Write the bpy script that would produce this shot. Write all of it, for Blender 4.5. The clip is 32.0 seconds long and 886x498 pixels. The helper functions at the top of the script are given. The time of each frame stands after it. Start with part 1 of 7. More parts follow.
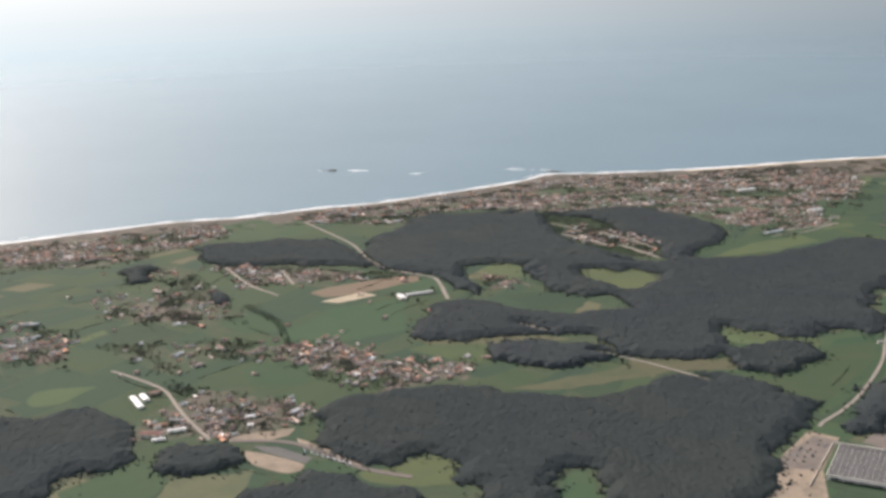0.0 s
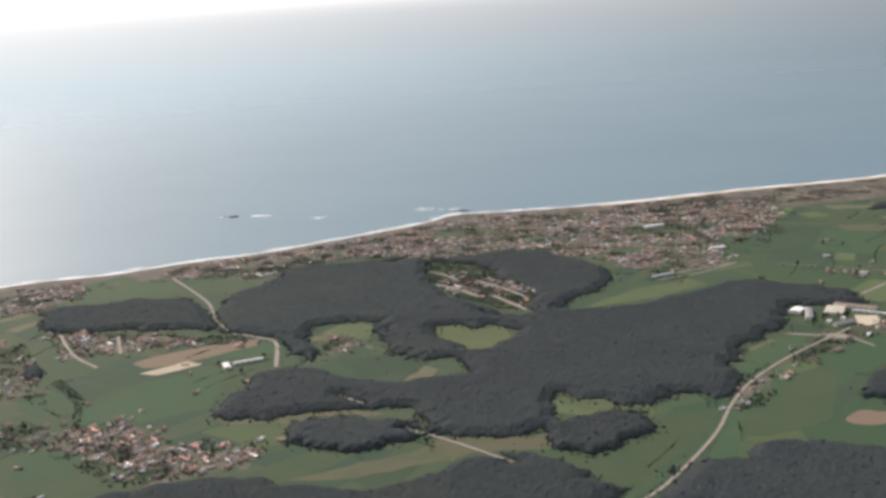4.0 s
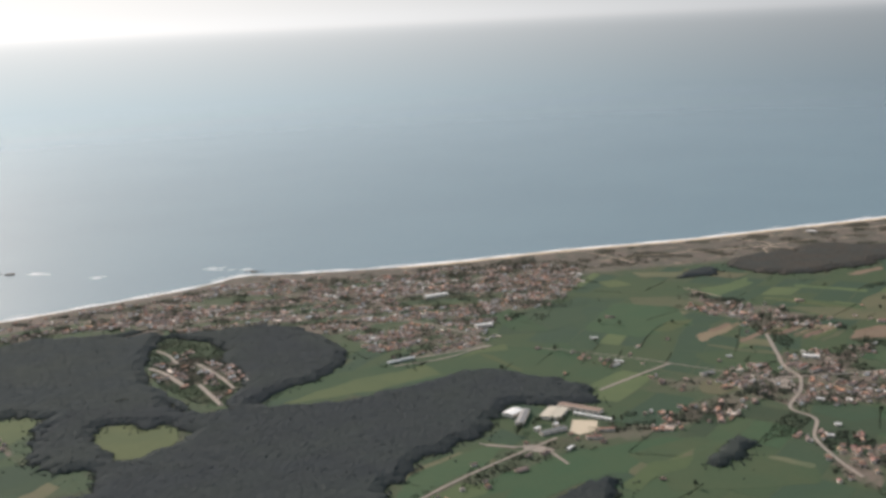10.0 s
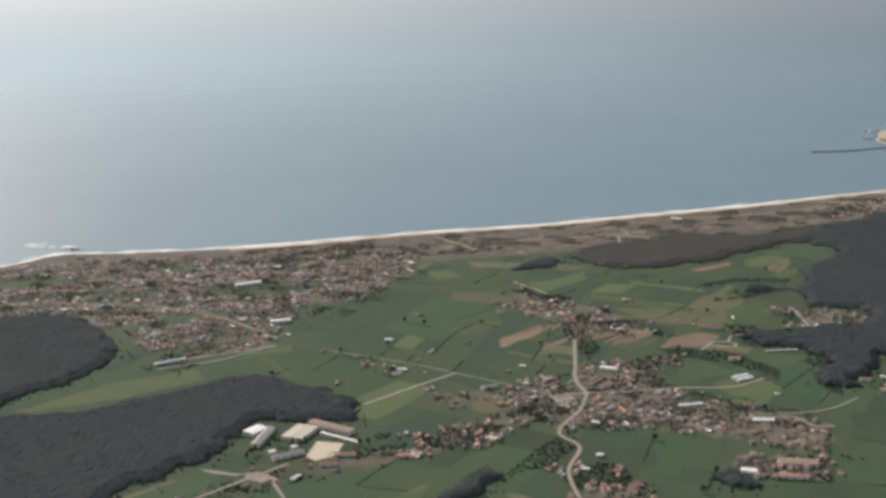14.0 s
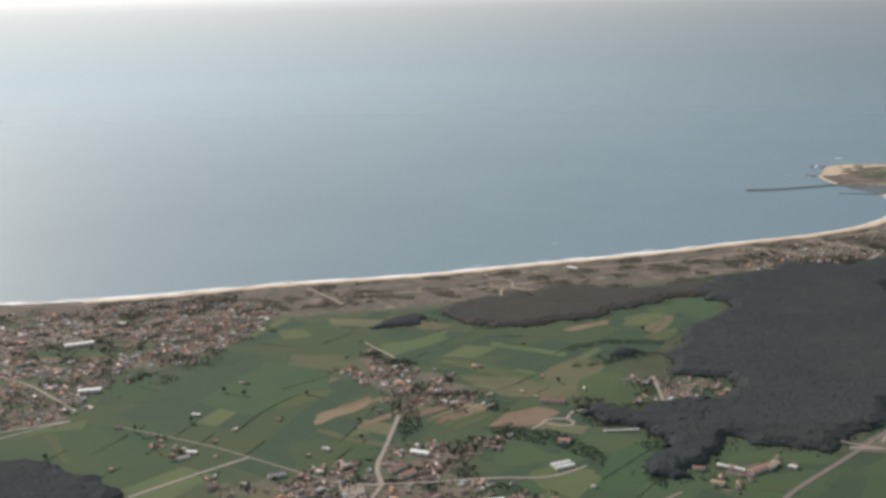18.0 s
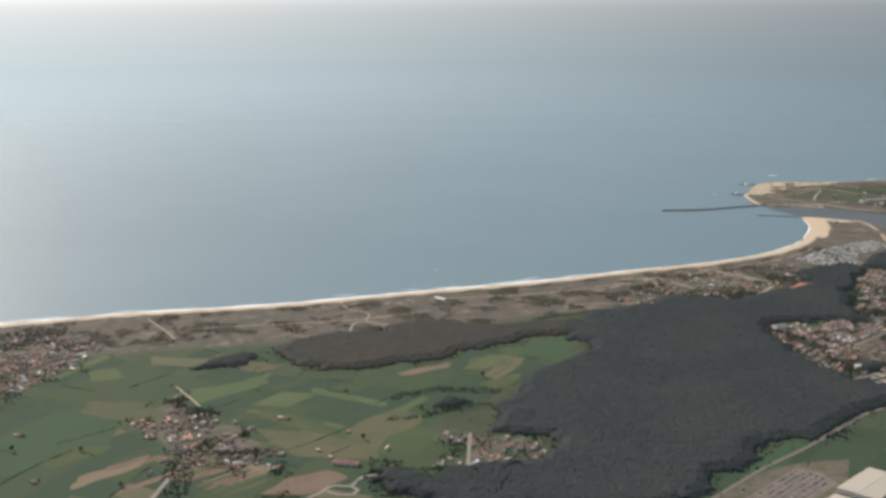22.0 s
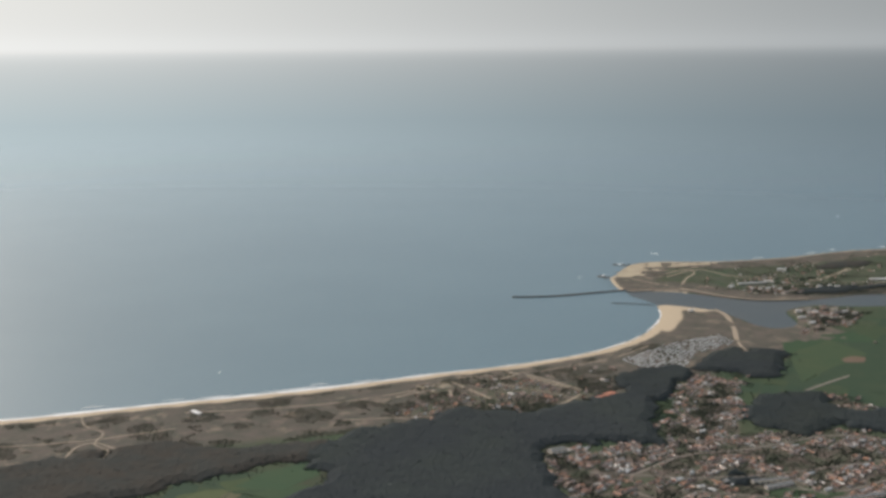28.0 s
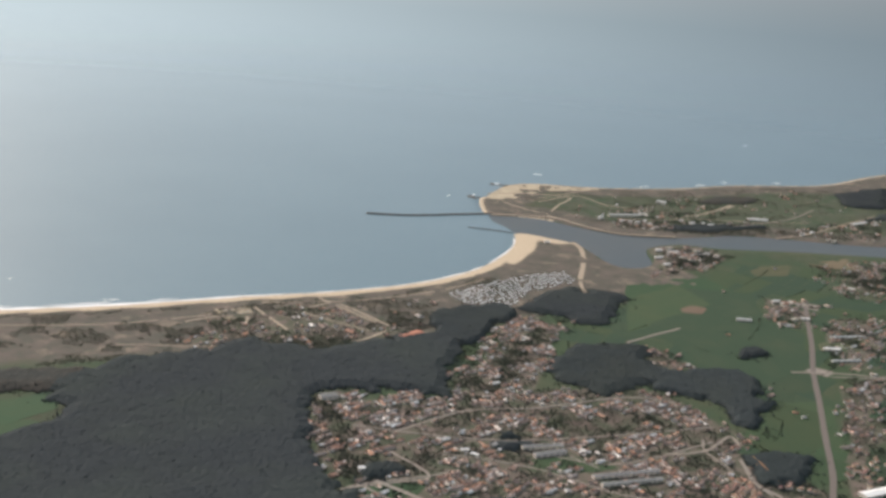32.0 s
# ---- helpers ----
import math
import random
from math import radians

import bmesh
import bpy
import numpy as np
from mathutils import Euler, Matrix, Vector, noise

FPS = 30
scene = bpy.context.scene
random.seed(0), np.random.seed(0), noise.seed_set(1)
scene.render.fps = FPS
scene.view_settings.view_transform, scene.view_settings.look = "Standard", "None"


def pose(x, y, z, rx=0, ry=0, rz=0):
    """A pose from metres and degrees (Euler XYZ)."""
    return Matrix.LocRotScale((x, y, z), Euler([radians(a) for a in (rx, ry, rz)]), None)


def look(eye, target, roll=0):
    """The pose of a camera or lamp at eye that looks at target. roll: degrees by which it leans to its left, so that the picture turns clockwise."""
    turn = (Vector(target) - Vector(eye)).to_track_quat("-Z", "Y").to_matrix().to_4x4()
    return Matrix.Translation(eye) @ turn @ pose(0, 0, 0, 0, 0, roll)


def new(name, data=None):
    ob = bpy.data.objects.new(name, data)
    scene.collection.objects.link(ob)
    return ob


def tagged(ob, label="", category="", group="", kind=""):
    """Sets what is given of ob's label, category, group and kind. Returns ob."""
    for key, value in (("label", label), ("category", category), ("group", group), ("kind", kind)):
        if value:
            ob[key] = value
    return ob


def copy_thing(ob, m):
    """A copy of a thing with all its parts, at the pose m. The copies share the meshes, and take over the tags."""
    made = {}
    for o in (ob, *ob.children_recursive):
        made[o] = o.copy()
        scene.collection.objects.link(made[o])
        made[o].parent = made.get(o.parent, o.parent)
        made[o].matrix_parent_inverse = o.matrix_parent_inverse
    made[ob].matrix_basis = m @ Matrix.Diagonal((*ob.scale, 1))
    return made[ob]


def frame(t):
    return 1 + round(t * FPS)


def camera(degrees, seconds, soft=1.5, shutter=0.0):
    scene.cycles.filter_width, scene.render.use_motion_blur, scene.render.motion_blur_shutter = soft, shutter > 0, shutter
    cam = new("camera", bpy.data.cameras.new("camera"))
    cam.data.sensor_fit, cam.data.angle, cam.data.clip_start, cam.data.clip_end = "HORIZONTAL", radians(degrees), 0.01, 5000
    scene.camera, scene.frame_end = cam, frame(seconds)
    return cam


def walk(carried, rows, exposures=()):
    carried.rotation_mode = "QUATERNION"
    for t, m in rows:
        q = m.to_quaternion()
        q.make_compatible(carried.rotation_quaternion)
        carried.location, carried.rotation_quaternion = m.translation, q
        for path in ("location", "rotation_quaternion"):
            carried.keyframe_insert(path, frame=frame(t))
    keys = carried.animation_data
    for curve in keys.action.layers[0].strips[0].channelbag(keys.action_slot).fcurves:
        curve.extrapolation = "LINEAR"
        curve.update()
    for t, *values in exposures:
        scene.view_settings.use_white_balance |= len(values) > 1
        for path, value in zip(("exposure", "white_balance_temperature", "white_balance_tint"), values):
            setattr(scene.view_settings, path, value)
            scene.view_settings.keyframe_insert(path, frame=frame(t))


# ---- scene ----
# ---- the camera and its path ----
LENS = 41.0
cam = camera(LENS, 32.0, soft=3.4)
# seconds, eye (m), yaw, pitch, roll (degrees)
ROWS = [
    (0.0, -3.2, 7.5, 236.9, -30.75, -13.25, -1.19),
    (0.5, 16.2, 7.0, 237.3, -30.26, -12.96, -1.58),
    (1.0, 35.5, 6.6, 237.7, -30.18, -12.78, -1.94),
    (1.5, 54.9, 6.2, 238.2, -29.90, -12.62, -2.43),
    (2.0, 74.3, 5.7, 238.6, -29.74, -12.46, -2.69),
    (2.5, 93.7, 5.3, 239.1, -29.52, -12.32, -3.05),
    (3.0, 113.1, 5.0, 239.6, -29.50, -12.11, -3.21),
    (3.5, 132.4, 4.6, 240.1, -29.58, -12.12, -3.31),
    (5.5, 209.8, 3.2, 242.4, -30.12, -11.99, -2.86),
    (6.0, 229.1, 2.9, 243.1, -30.23, -11.71, -2.94),
    (6.5, 248.5, 2.6, 243.7, -30.08, -11.56, -3.06),
    (7.0, 267.8, 2.4, 244.4, -30.13, -11.41, -3.03),
    (7.5, 287.1, 2.1, 245.1, -30.19, -11.27, -3.02),
    (8.0, 306.4, 1.9, 245.8, -30.21, -11.09, -2.96),
    (8.5, 325.7, 1.6, 246.6, -30.23, -10.89, -2.89),
    (9.0, 345.0, 1.4, 247.3, -30.32, -10.85, -2.80),
    (9.5, 364.3, 1.2, 248.1, -30.45, -10.90, -2.72),
    (10.0, 383.5, 1.1, 248.9, -30.60, -10.98, -2.58),
    (10.5, 402.8, 0.9, 249.8, -30.70, -11.12, -2.43),
    (11.0, 422.1, 0.7, 250.6, -30.93, -11.44, -2.19),
    (11.5, 441.3, 0.6, 251.5, -31.11, -11.69, -2.01),
    (12.0, 460.6, 0.5, 252.4, -31.30, -11.81, -1.89),
    (12.5, 479.8, 0.4, 253.3, -31.42, -12.03, -1.65),
    (13.0, 499.1, 0.3, 254.3, -31.74, -12.35, -1.33),
    (13.5, 518.3, 0.2, 255.2, -31.86, -12.72, -1.12),
    (14.0, 537.5, 0.1, 256.2, -32.02, -13.15, -0.94),
    (14.5, 556.8, 0.1, 257.2, -32.10, -13.68, -0.74),
    (16.5, 633.6, 0.0, 261.5, -31.75, -13.02, -0.71),
    (17.0, 652.8, 0.0, 262.6, -31.64, -12.59, -0.82),
    (17.5, 672.0, 0.1, 263.8, -31.44, -12.30, -0.98),
    (18.0, 691.1, 0.1, 264.9, -31.41, -12.12, -0.99),
    (18.5, 710.3, 0.2, 266.1, -31.46, -12.36, -0.89),
    (19.0, 729.5, 0.3, 267.3, -31.61, -12.91, -0.79),
    (19.5, 748.6, 0.4, 268.6, -31.65, -13.40, -0.67),
    (20.0, 767.8, 0.5, 269.8, -31.63, -13.47, -0.64),
    (20.5, 786.9, 0.6, 271.1, -31.63, -12.94, -0.60),
    (21.0, 806.1, 0.7, 272.4, -31.61, -12.47, -0.53),
    (21.5, 825.2, 0.9, 273.7, -31.44, -12.31, -0.44),
    (22.0, 844.3, 1.1, 275.1, -31.34, -12.22, -0.35),
    (22.5, 863.5, 1.2, 276.4, -31.28, -12.03, -0.40),
    (23.0, 882.6, 1.4, 277.8, -31.35, -11.84, -0.35),
    (23.5, 901.7, 1.6, 279.2, -31.30, -11.80, -0.40),
    (24.0, 920.8, 1.9, 280.6, -31.23, -11.81, -0.55),
    (24.5, 939.9, 2.1, 282.1, -31.08, -11.83, -0.76),
    (25.0, 959.0, 2.4, 283.6, -31.00, -11.38, -0.95),
    (25.5, 978.1, 2.6, 285.1, -30.88, -10.48, -1.20),
    (27.5, 1054.3, 3.9, 291.3, -31.32, -9.43, -0.73),
    (28.0, 1073.4, 4.2, 292.9, -31.59, -9.69, -0.39),
    (28.5, 1092.4, 4.6, 294.5, -31.88, -10.03, -0.24),
    (29.0, 1111.5, 5.0, 296.2, -32.50, -10.91, 0.44),
    (29.5, 1130.5, 5.3, 297.8, -32.89, -12.30, 1.23),
    (30.0, 1149.5, 5.7, 299.5, -33.47, -13.68, 2.18),
    (30.5, 1168.5, 6.2, 301.3, -33.66, -14.32, 2.81),
    (31.0, 1187.5, 6.6, 303.0, -33.71, -14.31, 3.33),
    (31.5, 1206.6, 7.0, 304.8, -33.58, -14.49, 3.75),
    (32.0, 1225.6, 7.5, 306.6, -33.45, -14.85, 4.00),
]
EXPOSURES = [(0.0, 0.64, 6480, 16), (3.0, 0.53, 6480, 16), (6.0, 0.44, 6480, 15), (9.0, 0.33, 6480, 14), (13.0, 0.26, 6480, 14), (19.0, 0.3, 6480, 14), (22.0, 0.29, 6480, 12), (28.0, -0.06, 6420, 11), (32.0, 0.3, 6450, 13)]
walk(cam, [(t, pose(x, y, z, 90 + pitch, 0, yaw) @ pose(0, 0, 0, 0, 0, roll)) for t, x, y, z, yaw, pitch, roll in ROWS], EXPOSURES)

# ---- world and sun ----
SUN_AZ, SUN_EL = 96.0, 27.0      # degrees counter-clockwise from +x, and above the horizon
SEA_Z, LAND_Z = -0.6, 0.5


def make_world():
    """A clear sky above a bright band of sea haze that glows towards the sun. Below the horizon the same sky colours,
    mirrored and tinted, are painted in as the far sea's reflection and haze, past the drawn sheet.
    """
    w = bpy.data.worlds.new("world")
    scene.world = w
    w.use_nodes = True
    nt = w.node_tree
    n, l = nt.nodes, nt.links
    n.clear()
    out, bg, sky = n.new("ShaderNodeOutputWorld"), n.new("ShaderNodeBackground"), n.new("ShaderNodeTexSky")
    sky.sky_type, sky.sun_disc = "NISHITA", False
    sky.sun_elevation, sky.sun_rotation = radians(SUN_EL), radians(90.0 - SUN_AZ)
    sky.air_density, sky.dust_density, sky.ozone_density = 1.2, 1.5, 2.0

    def math_node(op, a, b=None, c=None):
        m = n.new("ShaderNodeMath")
        m.operation = op
        for i, v in enumerate((a, b, c)):
            if v is None:
                continue
            if isinstance(v, (int, float)):
                m.inputs[i].default_value = v
            else:
                l.new(v, m.inputs[i])
        return m.outputs[0]

    def mix(fac, a, b, how="MIX"):
        m = n.new("ShaderNodeMix")
        m.data_type, m.blend_type = "RGBA", how
        for key, v in (("Factor", fac), ("A", a), ("B", b)):
            if isinstance(v, tuple):
                m.inputs[key].default_value = (*v, 1)
            elif isinstance(v, (int, float)):
                m.inputs[key].default_value = v
            else:
                l.new(v, m.inputs[key])
        return m.outputs["Result"]

    tc, sep, comb = n.new("ShaderNodeTexCoord"), n.new("ShaderNodeSeparateXYZ"), n.new("ShaderNodeCombineXYZ")
    l.new(tc.outputs["Generated"], sep.inputs[0])
    up = math_node("ABSOLUTE", sep.outputs[2])
    l.new(sep.outputs[0], comb.inputs[0])
    l.new(sep.outputs[1], comb.inputs[1])
    l.new(math_node("ADD", up, 0.02), comb.inputs[2])
    l.new(comb.outputs[0], sky.inputs[0])
    clear = mix(1.0, sky.outputs[0], (SKY_STRENGTH,) * 3, "MULTIPLY")
    # the haze: strongest at the horizon, brighter towards the sun
    toward = math_node("ADD", math_node("MULTIPLY", sep.outputs[0], math.cos(radians(SUN_AZ))), math_node("MULTIPLY", sep.outputs[1], math.sin(radians(SUN_AZ))))
    glow = math_node("MULTIPLY", math_node("POWER", math_node("MAXIMUM", toward, 0.0), 3.0), HAZE[1])
    band = math_node("MULTIPLY_ADD", math_node("EXPONENT", math_node("MULTIPLY", up, -1.0 / 0.012)), 0.15, 1.0)
    above = n.new("ShaderNodeMapRange")
    above.interpolation_type = "SMOOTHSTEP"
    above.inputs["From Min"].default_value, above.inputs["From Max"].default_value = -0.014, 0.008
    l.new(sep.outputs[2], above.inputs["Value"])
    pale = math_node("MULTIPLY", above.outputs[0], math_node("EXPONENT", math_node("MULTIPLY", up, -1.0 / 0.05)))
    grey = n.new("ShaderNodeCombineXYZ")
    for i, (cool, warm) in enumerate(zip(HAZE_TINT, GLOW_TINT)):
        low = math_node("MULTIPLY_ADD", pale, 0.12 * (warm + cool) / 2, HAZE[0] * cool)
        l.new(math_node("MULTIPLY", band, math_node("MULTIPLY_ADD", glow, warm, low)), grey.inputs[i])
    share = math_node("MULTIPLY_ADD", math_node("EXPONENT", math_node("MULTIPLY", up, -1.0 / HAZE_HEIGHT)), 0.985 - HAZE_FLOOR, HAZE_FLOOR)
    air = mix(share, clear, grey.outputs[0])
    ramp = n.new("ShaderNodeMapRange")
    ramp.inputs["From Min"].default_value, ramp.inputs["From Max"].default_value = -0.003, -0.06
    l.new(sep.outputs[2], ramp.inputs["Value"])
    far = mix(math_node("POWER", ramp.outputs[0], 0.55), air, mix(1.0, air, FAR_SEA_TINT, "MULTIPLY"))
    # fill added out of view: sky brighter overhead than at the horizon, lifting shade
    overhead_fill = math_node("MULTIPLY_ADD", up, OVERHEAD, 1.0)
    tone = n.new("ShaderNodeCombineXYZ")
    for i in range(3):
        l.new(overhead_fill, tone.inputs[i])
    l.new(mix(1.0, far, tone.outputs[0], "MULTIPLY"), bg.inputs["Color"])
    l.new(bg.outputs[0], out.inputs[0])


# tint that makes mirrored sky colours pass for hazy far sea
FAR_SEA_TINT = (0.605, 0.715, 0.785)
SKY_STRENGTH = 0.14
HAZE, HAZE_TINT, HAZE_HEIGHT, HAZE_FLOOR = (0.215, 0.545), (0.895, 1.0, 1.06), 0.25, 0.86
GLOW_TINT = (1.03, 1.0, 0.93)
OVERHEAD = 1.3
make_world()
sun_data = bpy.data.lights.new("sun", "SUN")
sun_data.energy, sun_data.angle, sun_data.color = 4.0, radians(1.2), (1.0, 0.87, 0.75)
sun = new("sun", sun_data)
_sd = Vector((math.cos(radians(SUN_AZ)) * math.cos(radians(SUN_EL)), math.sin(radians(SUN_AZ)) * math.cos(radians(SUN_EL)), math.sin(radians(SUN_EL))))
sun.matrix_world = look(_sd * 900, (0, 0, 0))


# ---- materials ----
def mat(name, base, rough=0.9, grain=None, mix=None, bump=0.0, bump_scale=1.0, island=0.0, per_object=0.0, metal=0.0, ior=1.45, coarse=None, spec=0.15, leafy=0.0, palette=()):
    """base colour; grain (scale, amount) fine value variation; coarse (scale, colour, low, high) blotches of a second colour."""
    m = bpy.data.materials.new(name)
    m.use_nodes = True
    nt = m.node_tree
    n, l = nt.nodes, nt.links
    b = n["Principled BSDF"]
    b.inputs["Roughness"].default_value = rough
    b.inputs["Metallic"].default_value = metal
    b.inputs["IOR"].default_value = ior
    b.inputs["Specular IOR Level"].default_value = spec
    geo = n.new("ShaderNodeNewGeometry")
    rgb = n.new("ShaderNodeRGB")
    rgb.outputs[0].default_value = (*base, 1)
    col = rgb.outputs[0]
    if coarse:
        sc, c2, lo, hi = coarse
        tx = n.new("ShaderNodeTexNoise")
        tx.inputs["Scale"].default_value, tx.inputs["Detail"].default_value, tx.inputs["Roughness"].default_value = sc, 5, 0.6
        l.new(geo.outputs["Position"], tx.inputs["Vector"])
        mr = n.new("ShaderNodeMapRange")
        mr.inputs["From Min"].default_value, mr.inputs["From Max"].default_value = lo, hi
        l.new(tx.outputs["Fac"], mr.inputs["Value"])
        mx = n.new("ShaderNodeMix")
        mx.data_type = "RGBA"
        mx.inputs["B"].default_value = (*c2, 1)
        l.new(mr.outputs[0], mx.inputs["Factor"])
        l.new(col, mx.inputs["A"])
        col = mx.outputs["Result"]
    if palette:
        # each joined piece takes one of these colours
        ramp = n.new("ShaderNodeValToRGB")
        ramp.color_ramp.interpolation = "CONSTANT"
        for k, c in enumerate(palette):
            e = ramp.color_ramp.elements[k] if k < 2 else ramp.color_ramp.elements.new(k / len(palette))
            e.position, e.color = k / len(palette), (*c, 1)
        l.new(geo.outputs["Random Per Island"], ramp.inputs[0])
        col = ramp.outputs[0]
    values = []
    if grain:
        tx = n.new("ShaderNodeTexNoise")
        tx.inputs["Scale"].default_value, tx.inputs["Detail"].default_value = grain[0], 4
        l.new(geo.outputs["Position"], tx.inputs["Vector"])
        values.append((tx.outputs["Fac"], grain[1]))
    if island:
        values.append((geo.outputs["Random Per Island"], island))
    if per_object:
        oi = n.new("ShaderNodeObjectInfo")
        values.append((oi.outputs["Random"], per_object))
    for sock, amount in values:
        mr = n.new("ShaderNodeMapRange")
        mr.inputs["To Min"].default_value, mr.inputs["To Max"].default_value = 1 - amount, 1 + amount
        l.new(sock, mr.inputs["Value"])
        hsv = n.new("ShaderNodeHueSaturation")
        l.new(mr.outputs[0], hsv.inputs["Value"])
        l.new(col, hsv.inputs["Color"])
        col = hsv.outputs[0]
    if values and (island or per_object):
        mr = n.new("ShaderNodeMapRange")
        mr.inputs["To Min"].default_value, mr.inputs["To Max"].default_value = 0.475, 0.525
        tx2 = n.new("ShaderNodeTexWhiteNoise")
        tx2.noise_dimensions = "1D"
        l.new(values[-1][0], tx2.inputs["W"])
        l.new(tx2.outputs["Value"], mr.inputs["Value"])
        l.new(mr.outputs[0], hsv.inputs["Hue"])
    l.new(col, b.inputs["Base Color"])
    if bump:
        tx = n.new("ShaderNodeTexNoise")
        tx.inputs["Scale"].default_value, tx.inputs["Detail"].default_value = bump_scale, 5
        l.new(geo.outputs["Position"], tx.inputs["Vector"])
        bp = n.new("ShaderNodeBump")
        bp.inputs["Strength"].default_value, bp.inputs["Distance"].default_value = bump, 1.0 / bump_scale
        l.new(tx.outputs["Fac"], bp.inputs["Height"])
        l.new(bp.outputs[0], b.inputs["Normal"])
    if leafy:
        # thin leaves let part of the light through
        tl, mx = n.new("ShaderNodeBsdfTranslucent"), n.new("ShaderNodeMixShader")
        mx.inputs[0].default_value = leafy
        l.new(col, tl.inputs["Color"])
        l.new(b.outputs[0], mx.inputs[1])
        l.new(tl.outputs[0], mx.inputs[2])
        l.new(mx.outputs[0], n["Material Output"].inputs[0])
    return m


M = {}
# blue-grey pine: the haze over the woods is painted into this base colour
M["pine"] = mat("hazed_pine_foliage", (0.08, 0.095, 0.099), 0.95, grain=(0.12, 0.14), coarse=(0.014, (0.09, 0.106, 0.1), 0.42, 0.66), island=0.08, spec=0.1, leafy=0.5, bump=0.6, bump_scale=0.8)
M["garden"] = mat("garden_foliage", (0.1, 0.115, 0.09), 0.95, grain=(0.3, 0.15), island=0.2, spec=0.1, leafy=0.55)
M["leaf"] = mat("broadleaf_foliage", (0.095, 0.115, 0.085), 0.95, grain=(1.0, 0.15), island=0.2, spec=0.1, leafy=0.55)
M["brush"] = mat("brushwood", (0.092, 0.096, 0.088), 0.95, grain=(0.15, 0.15), coarse=(0.03, (0.105, 0.096, 0.082), 0.42, 0.62), spec=0.1, leafy=0.4)
M["scrub"] = mat("dune_scrub", (0.112, 0.112, 0.08), 0.95, grain=(1.0, 0.15), island=0.2, spec=0.1)
M["bark"] = mat("bark", (0.12, 0.09, 0.07), 0.95, grain=(3, 0.3))
M["road"] = mat("pale_road", (0.28, 0.238, 0.2), 0.9, grain=(0.6, 0.15), coarse=(0.05, (0.25, 0.225, 0.195), 0.4, 0.65))
M["lane"] = mat("brownish_asphalt", (0.165, 0.142, 0.124), 0.9, grain=(0.6, 0.15), coarse=(0.05, (0.16, 0.14, 0.125), 0.4, 0.65))
M["dirt"] = mat("sandy_track", (0.37, 0.305, 0.23), 0.95, grain=(0.6, 0.2))
M["foam"] = mat("sea_foam", (0.82, 0.83, 0.82), 0.8, grain=(0.6, 0.12), bump=0.5, bump_scale=0.8)
M["rock"] = mat("dark_rock", (0.16, 0.14, 0.12), 0.9, grain=(0.8, 0.35), bump=0.8, bump_scale=1.0)
M["felt"] = mat("roofing_felt", (0.135, 0.128, 0.122), 0.95, grain=(0.6, 0.15), coarse=(0.15, (0.105, 0.1, 0.096), 0.4, 0.65))
M["asphalt"] = mat("worn_asphalt", (0.12, 0.115, 0.11), 0.9, grain=(0.8, 0.15), coarse=(0.1, (0.16, 0.15, 0.14), 0.45, 0.7))
M["earth"] = mat("bare_earth", (0.3, 0.24, 0.18), 0.95, grain=(0.5, 0.15), coarse=(0.08, (0.22, 0.18, 0.135), 0.42, 0.62), bump=0.4, bump_scale=0.7)
M["lot"] = mat("trodden_gravel", (0.2, 0.168, 0.142), 0.95, grain=(0.5, 0.15), coarse=(0.1, (0.155, 0.135, 0.118), 0.42, 0.62))
M["waste"] = mat("rough_ground", (0.135, 0.118, 0.09), 0.95, grain=(0.5, 0.2), coarse=(0.12, (0.09, 0.095, 0.06), 0.42, 0.62))
M["rooflight"] = mat("weathered_rooflight", (0.4, 0.39, 0.37), 0.5, grain=(1.0, 0.15), per_object=0.25)
M["pale_sand"] = mat("pale_sand", (0.46, 0.39, 0.28), 0.95, grain=(0.5, 0.1), coarse=(0.06, (0.37, 0.31, 0.225), 0.4, 0.65))
M["wall"] = mat("white_plaster", (0.68, 0.62, 0.54), 0.85, grain=(1.5, 0.08), per_object=0.12, coarse=(0.8, (0.6, 0.56, 0.5), 0.5, 0.8))
M["wall_stuff"] = mat("mixed_plaster", (0.7, 0.65, 0.6), 0.85, grain=(1.5, 0.1), palette=[(0.54, 0.48, 0.42), (0.43, 0.37, 0.32), (0.64, 0.6, 0.54), (0.82, 0.8, 0.76), (0.37, 0.31, 0.27), (0.52, 0.43, 0.37), (0.8, 0.76, 0.7), (0.59, 0.52, 0.45)])
M["tile"] = mat("clay_tiles", (0.33, 0.205, 0.155), 0.85, grain=(2.5, 0.25), per_object=0.35, bump=0.4, bump_scale=4, coarse=(0.9, (0.25, 0.145, 0.105), 0.45, 0.7))
M["orange_tile"] = mat("bright_clay_tiles", (0.5, 0.26, 0.15), 0.85, grain=(2.5, 0.2), per_object=0.1, bump=0.4, bump_scale=4, coarse=(0.9, (0.42, 0.21, 0.12), 0.45, 0.7))
M["tile_stuff"] = mat("old_clay_tiles", (0.4, 0.26, 0.19), 0.85, grain=(2.0, 0.15), palette=[(0.48, 0.3, 0.22), (0.43, 0.31, 0.26), (0.53, 0.32, 0.23), (0.33, 0.25, 0.22), (0.48, 0.38, 0.32), (0.46, 0.28, 0.21), (0.43, 0.37, 0.34), (0.52, 0.36, 0.29), (0.46, 0.31, 0.25), (0.52, 0.3, 0.22), (0.82, 0.78, 0.73), (0.36, 0.28, 0.24), (0.55, 0.43, 0.36), (0.84, 0.81, 0.77), (0.27, 0.2, 0.17), (0.58, 0.33, 0.22), (0.7, 0.62, 0.55)])
